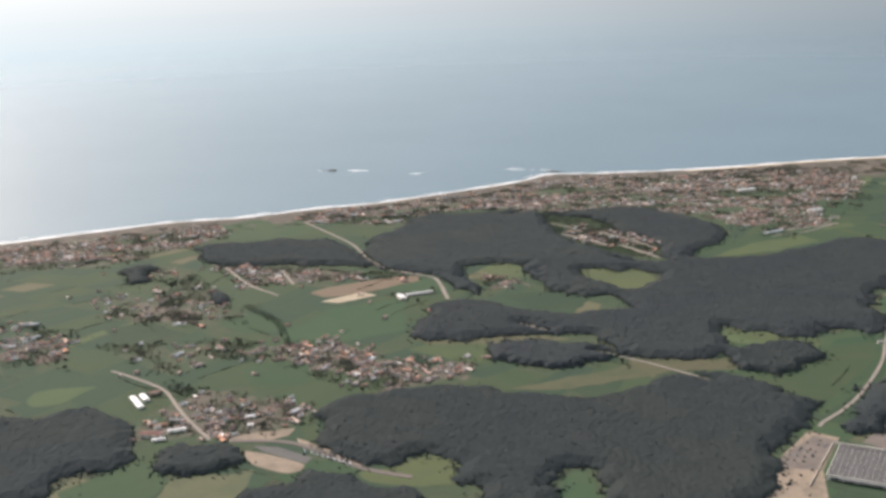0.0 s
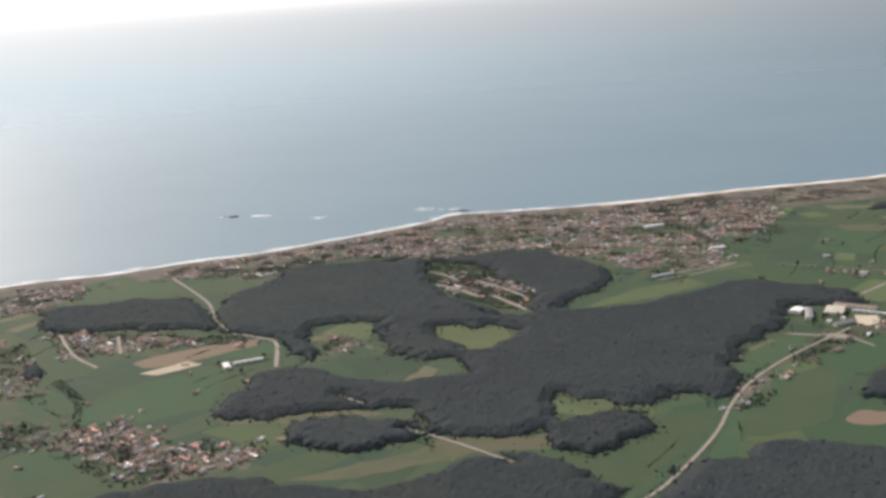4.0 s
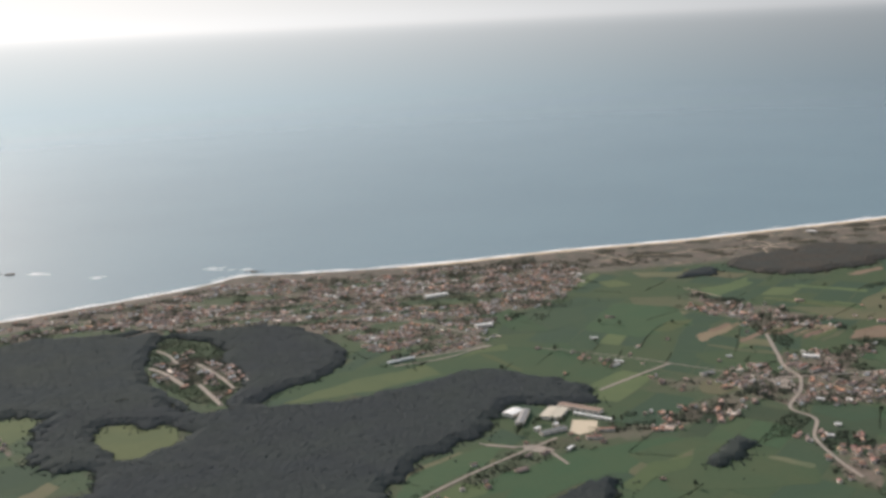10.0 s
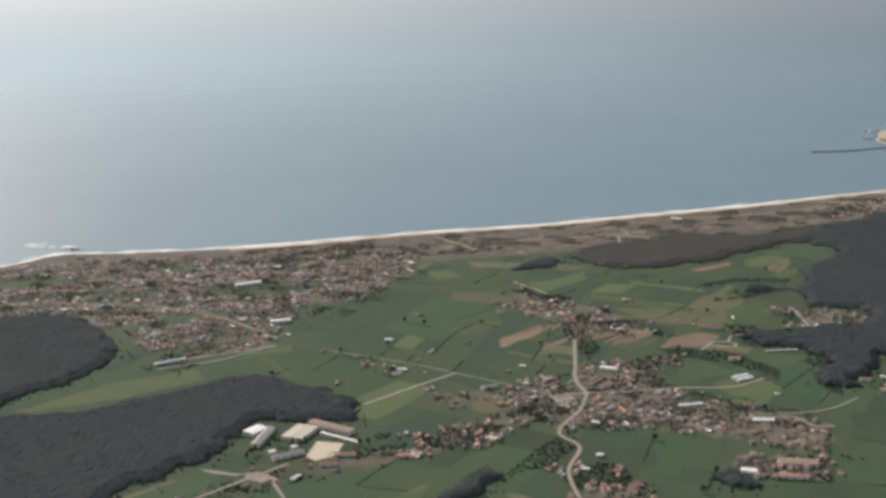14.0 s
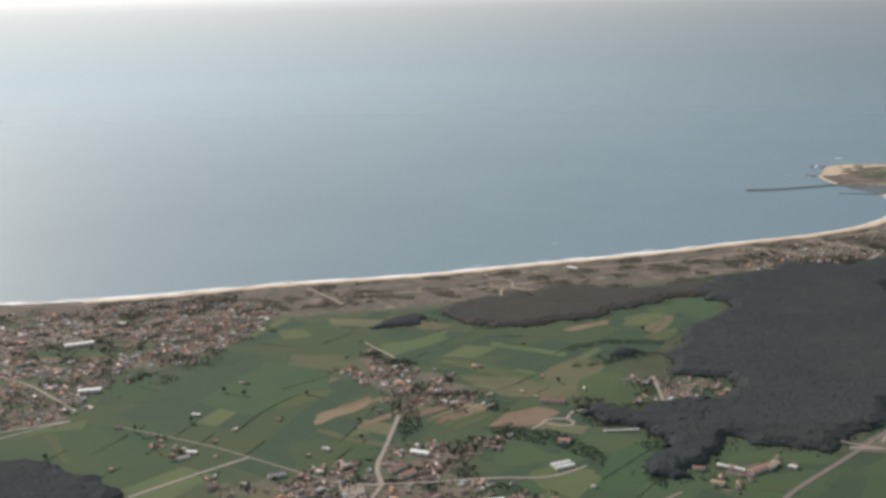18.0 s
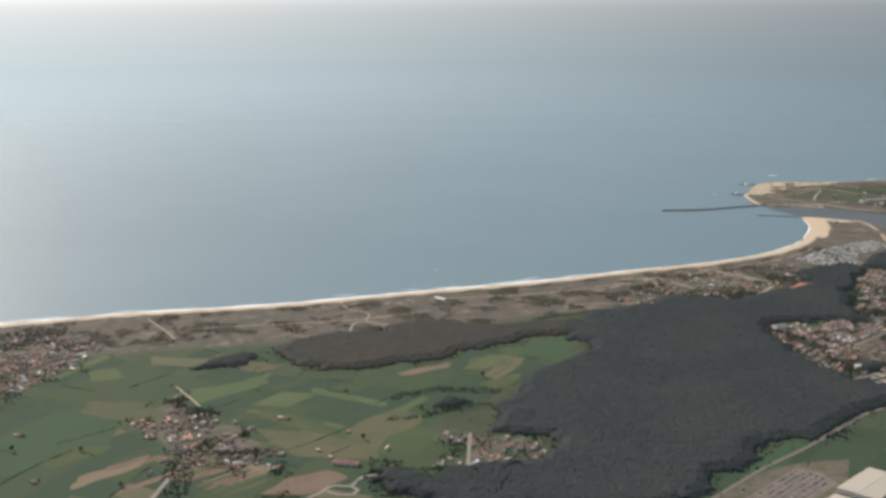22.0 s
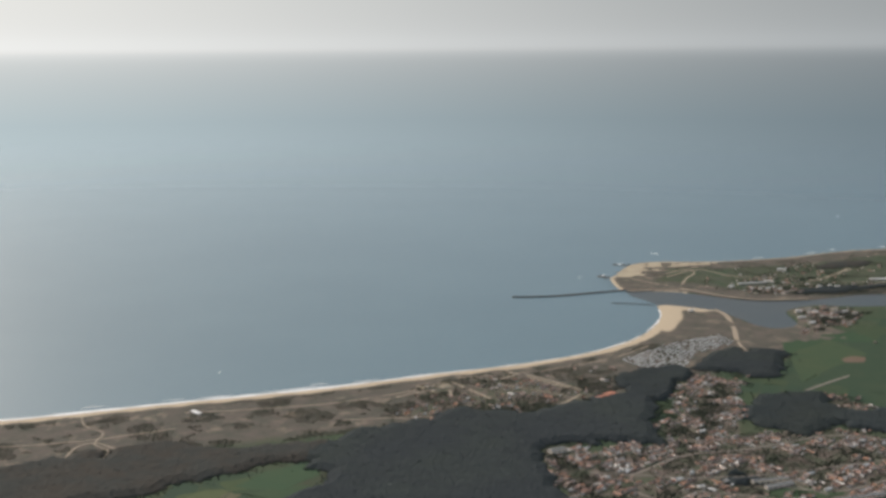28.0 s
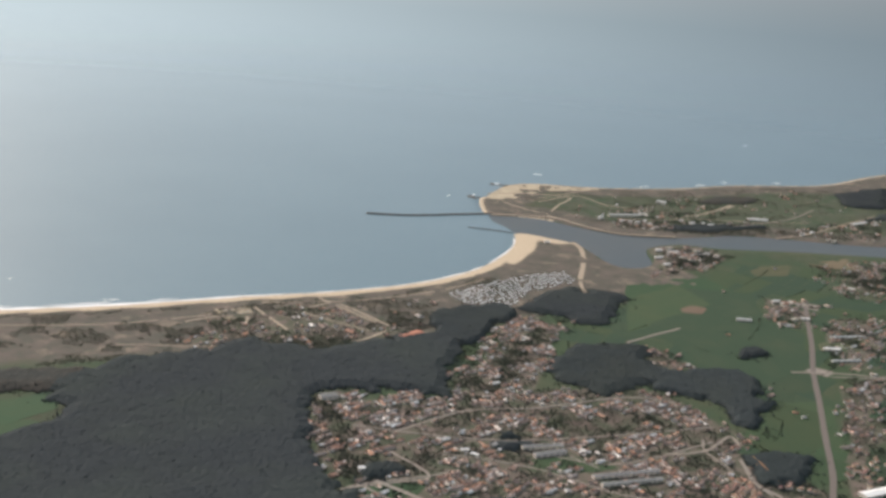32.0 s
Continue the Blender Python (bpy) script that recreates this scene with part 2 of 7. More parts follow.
M["metal_roof"] = mat("pale_sheet_roof", (0.76, 0.75, 0.72), 0.5, grain=(0.8, 0.1), per_object=0.1, bump=0.15, bump_scale=3)
M["glass"] = mat("window_glass", (0.05, 0.06, 0.07), 0.15)
M["pale_film"] = mat("greenhouse_film", (0.72, 0.72, 0.68), 0.4, grain=(0.5, 0.08), per_object=0.06)
M["grey_roof"] = mat("grey_sheet_roof", (0.25, 0.245, 0.235), 0.6, grain=(0.8, 0.12), per_object=0.15)
M["brown_roof"] = mat("brown_flat_roof", (0.3, 0.23, 0.18), 0.8, grain=(0.8, 0.15), per_object=0.1)
M["cream_roof"] = mat("cream_sheet_roof", (0.46, 0.415, 0.345), 0.75, grain=(0.6, 0.1), per_object=0.05)
M["tan_roof"] = mat("tan_flat_roof", (0.5, 0.43, 0.32), 0.8, grain=(0.6, 0.1))
M["door"] = mat("painted_door", (0.2, 0.12, 0.08), 0.6, grain=(2, 0.15), per_object=0.4)
M["paint"] = mat("car_paint", (0.35, 0.36, 0.38), 0.35, per_object=0.9)
M["van"] = mat("white_van_paint", (0.75, 0.75, 0.73), 0.4, per_object=0.08)
M["tyre"] = mat("tyre_rubber", (0.03, 0.03, 0.03), 0.8)
M["sea"] = mat("sea_water", (0.112, 0.186, 0.222), 0.38, ior=1.4, spec=0.5, bump=0.1, bump_scale=0.5, coarse=(0.004, (0.103, 0.174, 0.21), 0.4, 0.6))
M["river"] = mat("river_water", (0.075, 0.095, 0.105), 0.45, ior=1.33, spec=0.3, bump=0.1, bump_scale=0.5, coarse=(0.01, (0.085, 0.1, 0.105), 0.4, 0.6))
# field colours with distance haze mixed in: less saturated, more blue
HAZED_CROPS = [
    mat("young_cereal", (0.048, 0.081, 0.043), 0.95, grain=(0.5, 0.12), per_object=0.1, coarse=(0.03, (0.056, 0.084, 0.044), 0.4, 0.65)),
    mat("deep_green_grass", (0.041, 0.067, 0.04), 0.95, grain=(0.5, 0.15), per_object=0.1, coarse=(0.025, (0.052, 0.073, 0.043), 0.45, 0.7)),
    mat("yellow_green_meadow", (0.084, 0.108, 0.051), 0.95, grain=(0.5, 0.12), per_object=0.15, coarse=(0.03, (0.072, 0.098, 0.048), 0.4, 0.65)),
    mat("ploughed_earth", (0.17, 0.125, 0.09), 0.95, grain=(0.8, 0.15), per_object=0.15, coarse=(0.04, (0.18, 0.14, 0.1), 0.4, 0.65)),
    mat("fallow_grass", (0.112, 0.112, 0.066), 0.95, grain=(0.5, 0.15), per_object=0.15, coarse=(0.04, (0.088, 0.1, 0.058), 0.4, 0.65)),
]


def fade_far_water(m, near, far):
    """The sheet turns transparent with distance, so that the painted hazy far sea takes over and no edge shows."""
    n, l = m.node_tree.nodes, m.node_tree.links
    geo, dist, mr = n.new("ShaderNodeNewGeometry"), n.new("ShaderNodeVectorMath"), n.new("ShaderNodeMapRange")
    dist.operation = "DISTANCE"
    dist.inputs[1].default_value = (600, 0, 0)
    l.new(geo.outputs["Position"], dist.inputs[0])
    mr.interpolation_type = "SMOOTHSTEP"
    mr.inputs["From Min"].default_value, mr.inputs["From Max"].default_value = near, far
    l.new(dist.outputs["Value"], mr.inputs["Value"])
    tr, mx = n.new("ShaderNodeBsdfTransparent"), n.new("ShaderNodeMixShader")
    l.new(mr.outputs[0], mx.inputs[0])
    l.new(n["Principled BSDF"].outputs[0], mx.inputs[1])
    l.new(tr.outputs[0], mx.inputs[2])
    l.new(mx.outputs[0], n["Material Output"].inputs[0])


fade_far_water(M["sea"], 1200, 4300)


# ---- helpers of this scene ----
rng = np.random.default_rng(7)


def poly_mesh(name, verts, faces):
    """A mesh from arrays: verts n x 3, faces a list of index tuples or an m x 3 array."""
    me = bpy.data.meshes.new(name)
    if isinstance(faces, np.ndarray):
        m, k = faces.shape
        me.vertices.add(len(verts))
        me.vertices.foreach_set("co", np.asarray(verts, dtype=np.float32).ravel())
        me.loops.add(m * k)
        me.loops.foreach_set("vertex_index", faces.astype(np.int32).ravel())
        me.polygons.add(m)
        me.polygons.foreach_set("loop_start", np.arange(0, m * k, k, dtype=np.int32))
        me.update(calc_edges=True)
    else:
        me.from_pydata([tuple(v) for v in verts], [], faces)
    return me


def put(name, me, material, parent=None, **tags):
    ob = new(name, me)
    if material:
        me.materials.append(material)
    if parent:
        ob.parent = parent
    return tagged(ob, **tags)


def part(name, bm, material, parent, label=""):
    me = bpy.data.meshes.new(name)
    bm.to_mesh(me)
    bm.free()
    return put(name, me, material, parent, label=label)


def smooth_line(pts, step=5.0, closed=False):
    """Points along a Catmull-Rom curve through pts, about step metres apart."""
    p = np.array(pts, float)
    if closed:
        p = np.vstack([p[-1], p, p[0], p[1]])
    else:
        p = np.vstack([2 * p[0] - p[1], p, 2 * p[-1] - p[-2]])
    out = []
    for a, b, c, d in zip(p[:-3], p[1:-2], p[2:-1], p[3:]):
        n = max(1, int(np.hypot(*(c - b)) / step))
        t = np.linspace(0, 1, n, endpoint=False)[:, None]
        out.append(0.5 * (2 * b + (c - a) * t + (2 * a - 5 * b + 4 * c - d) * t ** 2 + (3 * b - a - 3 * c + d) * t ** 3))
    if not closed:
        out.append(p[-2][None])
    return np.vstack(out)


def inside(poly, pts):
    """Which points lie within an outline."""
    poly, pts = np.asarray(poly, float), np.asarray(pts, float)
    res = np.zeros(len(pts), bool)
    near = np.where(((pts >= poly.min(0)) & (pts <= poly.max(0))).all(1))[0]
    if not len(near):
        return res
    x, y = pts[near, 0], pts[near, 1]
    odd = np.zeros(len(near), bool)
    for (x0, y0), (x1, y1) in zip(poly, np.roll(poly, -1, 0)):
        if y0 == y1:
            continue
        span = np.where((y0 > y) != (y1 > y))[0]
        if len(span):
            odd[span] ^= x[span] < (x1 - x0) * (y[span] - y0) / (y1 - y0) + x0
    res[near] = odd
    return res


def area(o):
    return abs(np.sum(o[:, 0] * np.roll(o[:, 1], -1) - o[:, 1] * np.roll(o[:, 0], -1))) / 2


def line_distance(line, pts):
    """The distance from each of pts to a polyline."""
    best = np.full(len(pts), 1e9)
    for a, b in zip(line[:-1], line[1:]):
        ab = b - a
        t = np.clip(((pts - a) @ ab) / max(ab @ ab, 1e-9), 0, 1)
        best = np.minimum(best, np.hypot(*(pts - a - t[:, None] * ab).T))
    return best


def value_noise(pts, scale, seed=0):
    return np.array([noise.noise(Vector((x / scale, y / scale, seed * 7.3))) for x, y in pts])


# ---- plan: shore, woods, villages, roads ----
SHORE = smooth_line([(-2500, 1290), (-900, 1210), (-300, 1165), (60, 1138), (190, 1131), (270, 1131), (353, 1130), (424, 1109), (489, 1108), (556, 1096),
                     (645, 1100), (748, 1109), (806, 1129), (832, 1119), (866, 1098), (944, 1062), (1019, 1037), (1126, 1012), (1254, 968), (1359, 945),
                     (1505, 912), (1610, 897), (1690, 883), (1763, 879), (1820, 888), (1873, 909), (1933, 952), (1962, 985), (1974, 1006)], 10)
SPIT = smooth_line([(1974, 1006), (1985, 1003), (1999, 980), (2013, 944), (2007, 909), (1998, 868), (2010, 850), (2036, 853), (2062, 890), (2080, 907), (2125, 908), (2161, 877),
                    (2229, 842), (2319, 788), (2480, 690), (2800, 560), (3600, 400), (6500, 300)], 10)
NORTH = smooth_line([(6500, 380), (3600, 470), (2840, 640), (2520, 735), (2357, 817), (2310, 848), (2270, 879), (2217, 914), (2136, 930), (2081, 970), (2058, 1012),
                     (2044, 1050), (2000, 1084), (1998, 1098), (2035, 1160), (2069, 1174), (2118, 1216), (2163, 1215), (2232, 1172), (2343, 1139), (2441, 1132), (2574, 1097),
                     (2698, 1118), (2800, 1132), (3200, 1180), (6500, 1300)], 10)
SOUTH_LAND = np.vstack([SHORE, SPIT, [(6500, -6500), (-6500, -6500), (-6500, 1400)]])
NORTH_LAND = np.vstack([NORTH, [(6500, 400)]])
COAST_LINES = [SHORE, SPIT, NORTH]

BEHIND = np.array([1.6, 2.9])      # crowns hide this much ground beyond them, for each metre of height: the outlines below are those of the crowns
WOODS = []       # outline, spacing, height, kind


def wood(outline, spacing=2.7, height=3.4, kind="pine"):
    WOODS.append((np.array(outline, float), spacing, height, kind))


wood([(66, 732), (103, 676), (120, 657), (144, 654), (163, 621), (157, 593), (148, 566), (127, 558), (110, 560), (101, 542), (77, 545), (44, 567)])
wood([(160, 577), (176, 574), (196, 553), (198, 543), (194, 527), (180, 528), (165, 530), (152, 538), (153, 556)])
wood([(175, 493), (182, 505), (200, 505), (218, 508), (234, 487), (230, 480), (246, 464), (247, 445), (225, 408), (159, 452)])
wood([(254, 582), (271, 587), (299, 585), (324, 577), (351, 563), (360, 544), (380, 519), (409, 510), (453, 516), (478, 509), (485, 488), (491, 454), (485, 426), (462, 412), (441, 407), (426, 399), (402, 382), (374, 362), (352, 344), (303, 357), (314, 401), (324, 418), (325, 432), (311, 431), (303, 425), (296, 407), (268, 399), (269, 431), (270, 445), (267, 456), (280, 478), (273, 489), (251, 491), (240, 494), (232, 508), (232, 529), (243, 559)])
wood([(255, 962), (278, 969), (286, 947), (279, 918), (254, 907), (245, 920)], 2.5, 3.0)
wood([(261, 858), (281, 864), (301, 850), (295, 824), (279, 811), (259, 827)], 2.5, 3.0)
wood([(336, 1005), (386, 994), (412, 994), (434, 968), (453, 963), (446, 910), (434, 853), (402, 870), (368, 899), (324, 918)])
wood([(447, 899), (485, 953), (518, 965), (553, 1001), (591, 995), (629, 981), (662, 980), (663, 935), (630, 872), (619, 813), (624, 757), (619, 732), (604, 774), (570, 780), (531, 762), (502, 705), (524, 768), (531, 789), (500, 806), (485, 800), (469, 748), (458, 727), (448, 750), (459, 796), (434, 835)])
wood([(691, 881), (754, 910), (774, 866), (773, 828), (753, 774), (719, 747), (689, 741), (652, 723), (639, 734), (666, 771), (680, 804)])
wood([(531, 762), (570, 780), (604, 774), (619, 732), (652, 723), (682, 707), (715, 698), (758, 692), (797, 700), (821, 701), (838, 675), (855, 638), (851, 600), (837, 583), (816, 592), (792, 612), (757, 588), (740, 578), (713, 569), (684, 556), (656, 526), (643, 505), (615, 494), (613, 506), (604, 519), (581, 510), (570, 515), (560, 529), (551, 556), (544, 567), (530, 545), (513, 522), (495, 522), (471, 539), (456, 552), (462, 577), (459, 601), (443, 613), (422, 629), (398, 635), (365, 657), (369, 683), (390, 701), (422, 727), (449, 717), (460, 677), (476, 651), (505, 641), (529, 641), (524, 673), (505, 703)])
wood([(393, 625), (414, 616), (439, 603), (458, 582), (455, 553), (444, 550), (425, 557), (414, 555), (401, 558), (388, 575), (385, 598)])
wood([(696, 469), (734, 482), (768, 487), (769, 473), (744, 448), (752, 436), (752, 427), (732, 434), (700, 411), (687, 397), (672, 404), (687, 421), (682, 436), (676, 451)])
wood([(1820, 621), (1850, 614), (1888, 597), (1887, 570), (1857, 542), (1873, 542), (1845, 521), (1815, 507), (1806, 522), (1824, 549), (1809, 574), (1798, 591)], 2.5, 3.0)
wood([(1775, 479), (1796, 479), (1817, 464), (1813, 451), (1774, 433), (1760, 448)], 2.5, 3.0)
wood([(1640, 563), (1659, 575), (1660, 559), (1647, 542), (1637, 550)], 2.5, 3.0)
wood([(1543, 515), (1567, 510), (1605, 490), (1614, 475), (1587, 467), (1530, 496)], 2.5, 3.0)
wood([(500, 515), (528, 529), (552, 522), (564, 506), (546, 484), (518, 473), (497, 486), (491, 500)])
wood([(519, 437), (530, 443), (550, 422), (580, 441), (600, 430), (620, 409), (629, 380), (568, 329), (521, 328), (492, 350), (503, 395), (495, 410)])
wood([(1758, 666), (1802, 686), (1834, 684), (1862, 665), (1847, 635), (1794, 597), (1753, 595), (1748, 624)], 2.5, 3.0)
wood([(661, 942), (717, 928), (760, 910), (718, 831), (678, 795), (694, 866), (680, 913)])
wood([(1189, 511), (1250, 552), (1261, 579), (1216, 613), (1253, 674), (1279, 651), (1331, 684), (1393, 711), (1423, 758), (1472, 790), (1524, 791), (1577, 805), (1630, 771), (1707, 760), (1717, 715), (1647, 667), (1591, 661), (1554, 627), (1569, 590), (1530, 542), (1523, 517), (1475, 501), (1409, 485), (1365, 476), (1320, 465), (1277, 454)])
wood([(1207, 846), (1273, 858), (1342, 848), (1371, 812), (1422, 793), (1455, 783), (1437, 752), (1382, 752), (1305, 748), (1262, 752), (1218, 760), (1193, 801)], 3.0, 3.0, "scrub")
wood([(1126, 827), (1154, 843), (1179, 835), (1164, 811), (1131, 816)], 2.4, 2.0)
wood([(1172, 552), (1201, 566), (1222, 553), (1210, 512), (1185, 486), (1154, 467), (1122, 455), (1108, 468), (1128, 494), (1149, 502), (1155, 524)], 2.6, 4.0)
wood([(1420, 752), (1520, 781), (1597, 742), (1580, 682), (1538, 621), (1513, 546), (1500, 525), (1282, 644), (1285, 656), (1326, 678), (1401, 710)])
wood([(1545, 501), (1568, 499), (1635, 480), (1615, 463)])
wood([(1509, 539), (1527, 521), (1533, 507), (1500, 525)])
wood([(1651, 573), (1668, 564), (1652, 545), (1639, 546)])
wood([(1774, 485), (1792, 476), (1796, 452), (1759, 432), (1761, 461)])
wood([(2544, 1042), (2658, 1049), (2540, 958), (2498, 986)])
wood([(1786, 481), (1810, 470), (1771, 435), (1757, 450)])
wood([(1230, 560), (1205, 520), (1190, 492), (1198, 462), (1219, 440), (1255, 446), (1284, 450), (1330, 482), (1300, 540)])
wood([(1149, 592), (1166, 570), (1173, 548), (1160, 526), (1145, 544), (1141, 573)], 2.4, 3.4)
wood([(2300, 1060), (2358, 1078), (2400, 1060), (2380, 1036), (2330, 1040)], 3.0, 1.6, "scrub")
wood([(2145, 972), (2230, 966), (2292, 935), (2201, 936)], 3.0, 1.9)
wood([(2450, 930), (2620, 930), (2600, 870), (2480, 890)], 2.8, 3.4)
wood([(821, 471), (846, 481), (872, 490), (870, 474), (839, 459), (820, 460)], 2.4, 3.2)
wood([(945, 418), (971, 414), (974, 396), (969, 385), (952, 396)], 2.4, 3.2)
wood([(770, 552), (788, 552), (803, 543), (790, 528), (768, 536)], 2.2, 2.6)

wood([(1913, 621), (1932, 632), (1948, 625), (1937, 612), (1917, 606), (1907, 614)], 2.4, 3.0)
wood([(1551, 572), (1569, 570), (1572, 554), (1558, 541), (1541, 548)], 2.4, 3.0)

wood([(527, 443), (550, 437), (559, 422), (540, 398), (515, 391), (489, 391), (480, 384), (467, 393), (463, 402), (468, 405), (488, 411), (516, 424)])

wood([(1447, 558), (1519, 542), (1534, 510), (1598, 495), (1563, 467), (1504, 491), (1475, 494), (1439, 481), (1413, 474), (1375, 499)])

wood([(1586, 765), (1614, 742), (1653, 756), (1667, 740), (1693, 731), (1684, 697), (1674, 666), (1658, 633), (1646, 643), (1629, 656), (1623, 675), (1593, 671), (1577, 667), (1562, 677), (1555, 711)])
wood([(1741, 797), (1776, 806), (1814, 795), (1805, 769), (1764, 744), (1732, 720), (1710, 723), (1705, 742), (1719, 764)], 2.5, 3.0)
wood([(1818, 783), (1860, 813), (1909, 818), (1935, 780), (1903, 744), (1869, 722), (1842, 731), (1836, 753), (1822, 766)], 2.5, 3.0)

CLEARINGS = [np.array(c, float) for c in (
    [(1568, 672), (1583, 677), (1605, 667), (1575, 604), (1539, 556), (1527, 557), (1528, 583), (1538, 612)],
    [(558, 740), (577, 734), (584, 718), (595, 718), (602, 703), (591, 687), (578, 685), (569, 675), (556, 674), (557, 690), (552, 704), (553, 718)],
    [(1280, 716), (1324, 734), (1347, 740), (1411, 727), (1406, 706), (1372, 696), (1335, 682), (1296, 650), (1270, 650)],
    [(1350, 470), (1377, 489), (1398, 483), (1378, 466)],
    [(1173, 633), (1215, 656), (1243, 648), (1276, 646), (1263, 625), (1232, 599), (1206, 610)],
)]

TOWNS = []       # outline, spacing of gardens, share built


def town(outline, share=0.7, spacing=5.1):
    TOWNS.append((np.array(outline, float), spacing, share))


town([(184, 1098), (300, 1100), (382, 1086), (388, 1044), (337, 1015), (254, 984), (168, 1011)], 0.7)
town([(465, 1082), (554, 1085), (599, 1031), (711, 1022), (667, 952), (610, 1003), (552, 985), (507, 996), (458, 1041)], 0.8)
town([(323, 930), (415, 844), (445, 808), (433, 799), (365, 838), (314, 843)], 0.75)
town([(139, 864), (176, 806), (157, 746), (119, 759)], 0.6)
town([(282, 700), (309, 703), (322, 668), (326, 634), (353, 628), (369, 592), (348, 574), (318, 583), (297, 583), (282, 604), (272, 639), (272, 669)], 0.66)
town([(188, 759), (220, 748), (285, 710), (267, 655), (249, 684), (215, 683), (182, 696)], 0.25)
town([(213, 895), (249, 874), (281, 839), (295, 777), (267, 761), (230, 790), (202, 835)], 0.3)
town([(181, 659), (200, 664), (219, 636), (231, 612), (250, 603), (252, 582), (236, 562), (204, 560), (187, 571), (175, 590)], 0.6)
town([(160, 612), (182, 600), (180, 578), (150, 590)], 0.6)
town([(236, 849), (266, 810), (251, 778), (220, 808)], 0.5)
town([(271, 950), (301, 915), (297, 850), (266, 812), (244, 815)], 0.3)
town([(701, 1074), (766, 1090), (830, 1070), (897, 1030), (984, 1012), (1060, 985), (1087, 915), (1015, 845), (979, 822), (924, 798), (888, 785), (852, 742), (785, 750), (782, 849), (675, 928)], 0.85)
town([(503, 1070), (640, 1075), (720, 1070), (700, 990), (664, 945), (620, 1010), (520, 1010)], 0.7)
town([(645, 880), (685, 849), (674, 780), (642, 745), (644, 773), (622, 820)], 0.8)
town([(484, 789), (508, 742), (498, 722), (472, 736)], 0.6)
town([(606, 485), (661, 522), (765, 550), (826, 549), (807, 530), (720, 515), (638, 481), (613, 469)], 0.25)
town([(976, 586), (1035, 516), (1062, 422), (1027, 394), (984, 466), (931, 504), (928, 554)], 0.6)
town([(853, 549), (916, 538), (888, 502), (844, 523)], 0.45)
town([(900, 470), (925, 428), (905, 400), (875, 420)], 0.7)
town([(1098, 784), (1105, 768), (1112, 676), (1084, 620), (1050, 650), (1060, 720)], 0.5)
town([(990, 420), (1027, 394), (1001, 370), (965, 390)], 0.8)
town([(1214, 612), (1240, 595), (1264, 567), (1240, 542), (1217, 550), (1186, 562)], 0.6)
town([(1003, 588), (1082, 566), (1002, 524), (979, 539)], 0.55)
town([(1129, 466), (1192, 443), (1132, 425)], 0.5)
town([(1563, 657), (1628, 654), (1643, 640), (1653, 624), (1696, 677), (1850, 733), (1785, 689), (1705, 630), (1798, 591), (1803, 513), (1796, 477), (1778, 402), (1690, 408), (1590, 465), (1527, 528)], 0.95)
town([(2077, 908), (2119, 906), (2145, 870), (2118, 834), (2051, 822), (2006, 812), (2050, 860)], 0.8)
town([(2057, 723), (2091, 693), (2023, 635), (2009, 672)], 0.6)
town([(2057, 654), (2130, 643), (2024, 561), (1968, 570)], 0.5)
town([(1936, 533), (2001, 544), (1812, 399), (1790, 409)], 0.55)
town([(2128, 1047), (2298, 1092), (2301, 996), (2159, 954)], 0.2)
town([(2213, 908), (2480, 912), (2376, 840), (2287, 866)], 0.3)
town([(795, 537), (863, 545), (942, 545), (955, 527), (893, 516), (840, 518), (790, 521)], 0.4)
town([(901, 623), (910, 586), (958, 587), (947, 552), (897, 566)], 0.4)
town([(897, 696), (907, 669), (914, 644), (897, 636), (889, 672)], 0.5)
town([(890, 446), (920, 452), (919, 424), (866, 381), (861, 405)], 0.5)
town([(1050, 733), (1097, 777), (1103, 728), (1096, 701), (1108, 674), (1112, 616), (1100, 607), (1080, 648), (1063, 685), (1054, 711)], 0.55)
town([(983, 551), (1002, 557), (1026, 559), (1058, 565), (1085, 568), (1073, 554), (1036, 548), (1002, 540), (983, 539)], 0.5)

town([(597, 480), (622, 498), (655, 514), (673, 514), (651, 496), (617, 476), (601, 473)], 0.9)
town([(2075, 903), (2107, 907), (2142, 891), (2129, 862), (2139, 847), (2102, 826), (2062, 818), (2028, 830), (2052, 865)], 0.85)
town([(1853, 656), (1867, 658), (1868, 636), (1860, 607), (1839, 612), (1833, 631)], 0.8)
town([(2112, 1007), (2148, 1018), (2169, 992), (2175, 966), (2146, 958), (2116, 981)], 0.7)
town([(2013, 614), (2072, 599), (2000, 543), (1966, 563)], 0.35)
town([(2242, 778), (2296, 771), (2192, 691), (2167, 710)], 0.45)
town([(1568, 672), (1583, 677), (1605, 667), (1575, 604), (1539, 556), (1527, 557), (1528, 583), (1538, 612)], 0.85)


town([(1741, 723), (1798, 760), (1814, 758), (1829, 718), (1793, 696), (1726, 633), (1706, 622), (1656, 624), (1671, 660), (1729, 711)], 0.9)
town([(1521, 807), (1581, 854), (1667, 858), (1696, 796), (1696, 765), (1673, 751), (1659, 764), (1621, 752), (1592, 774), (1573, 804), (1529, 785)], 0.45)
town([(2205, 790), (2266, 747), (2159, 666), (2138, 692), (2158, 743)], 0.3)

ROADS = []       # line, width, kind


def road(line, width=2.4, kind="road"):
    ROADS.append((smooth_line(line, 4), width, kind))


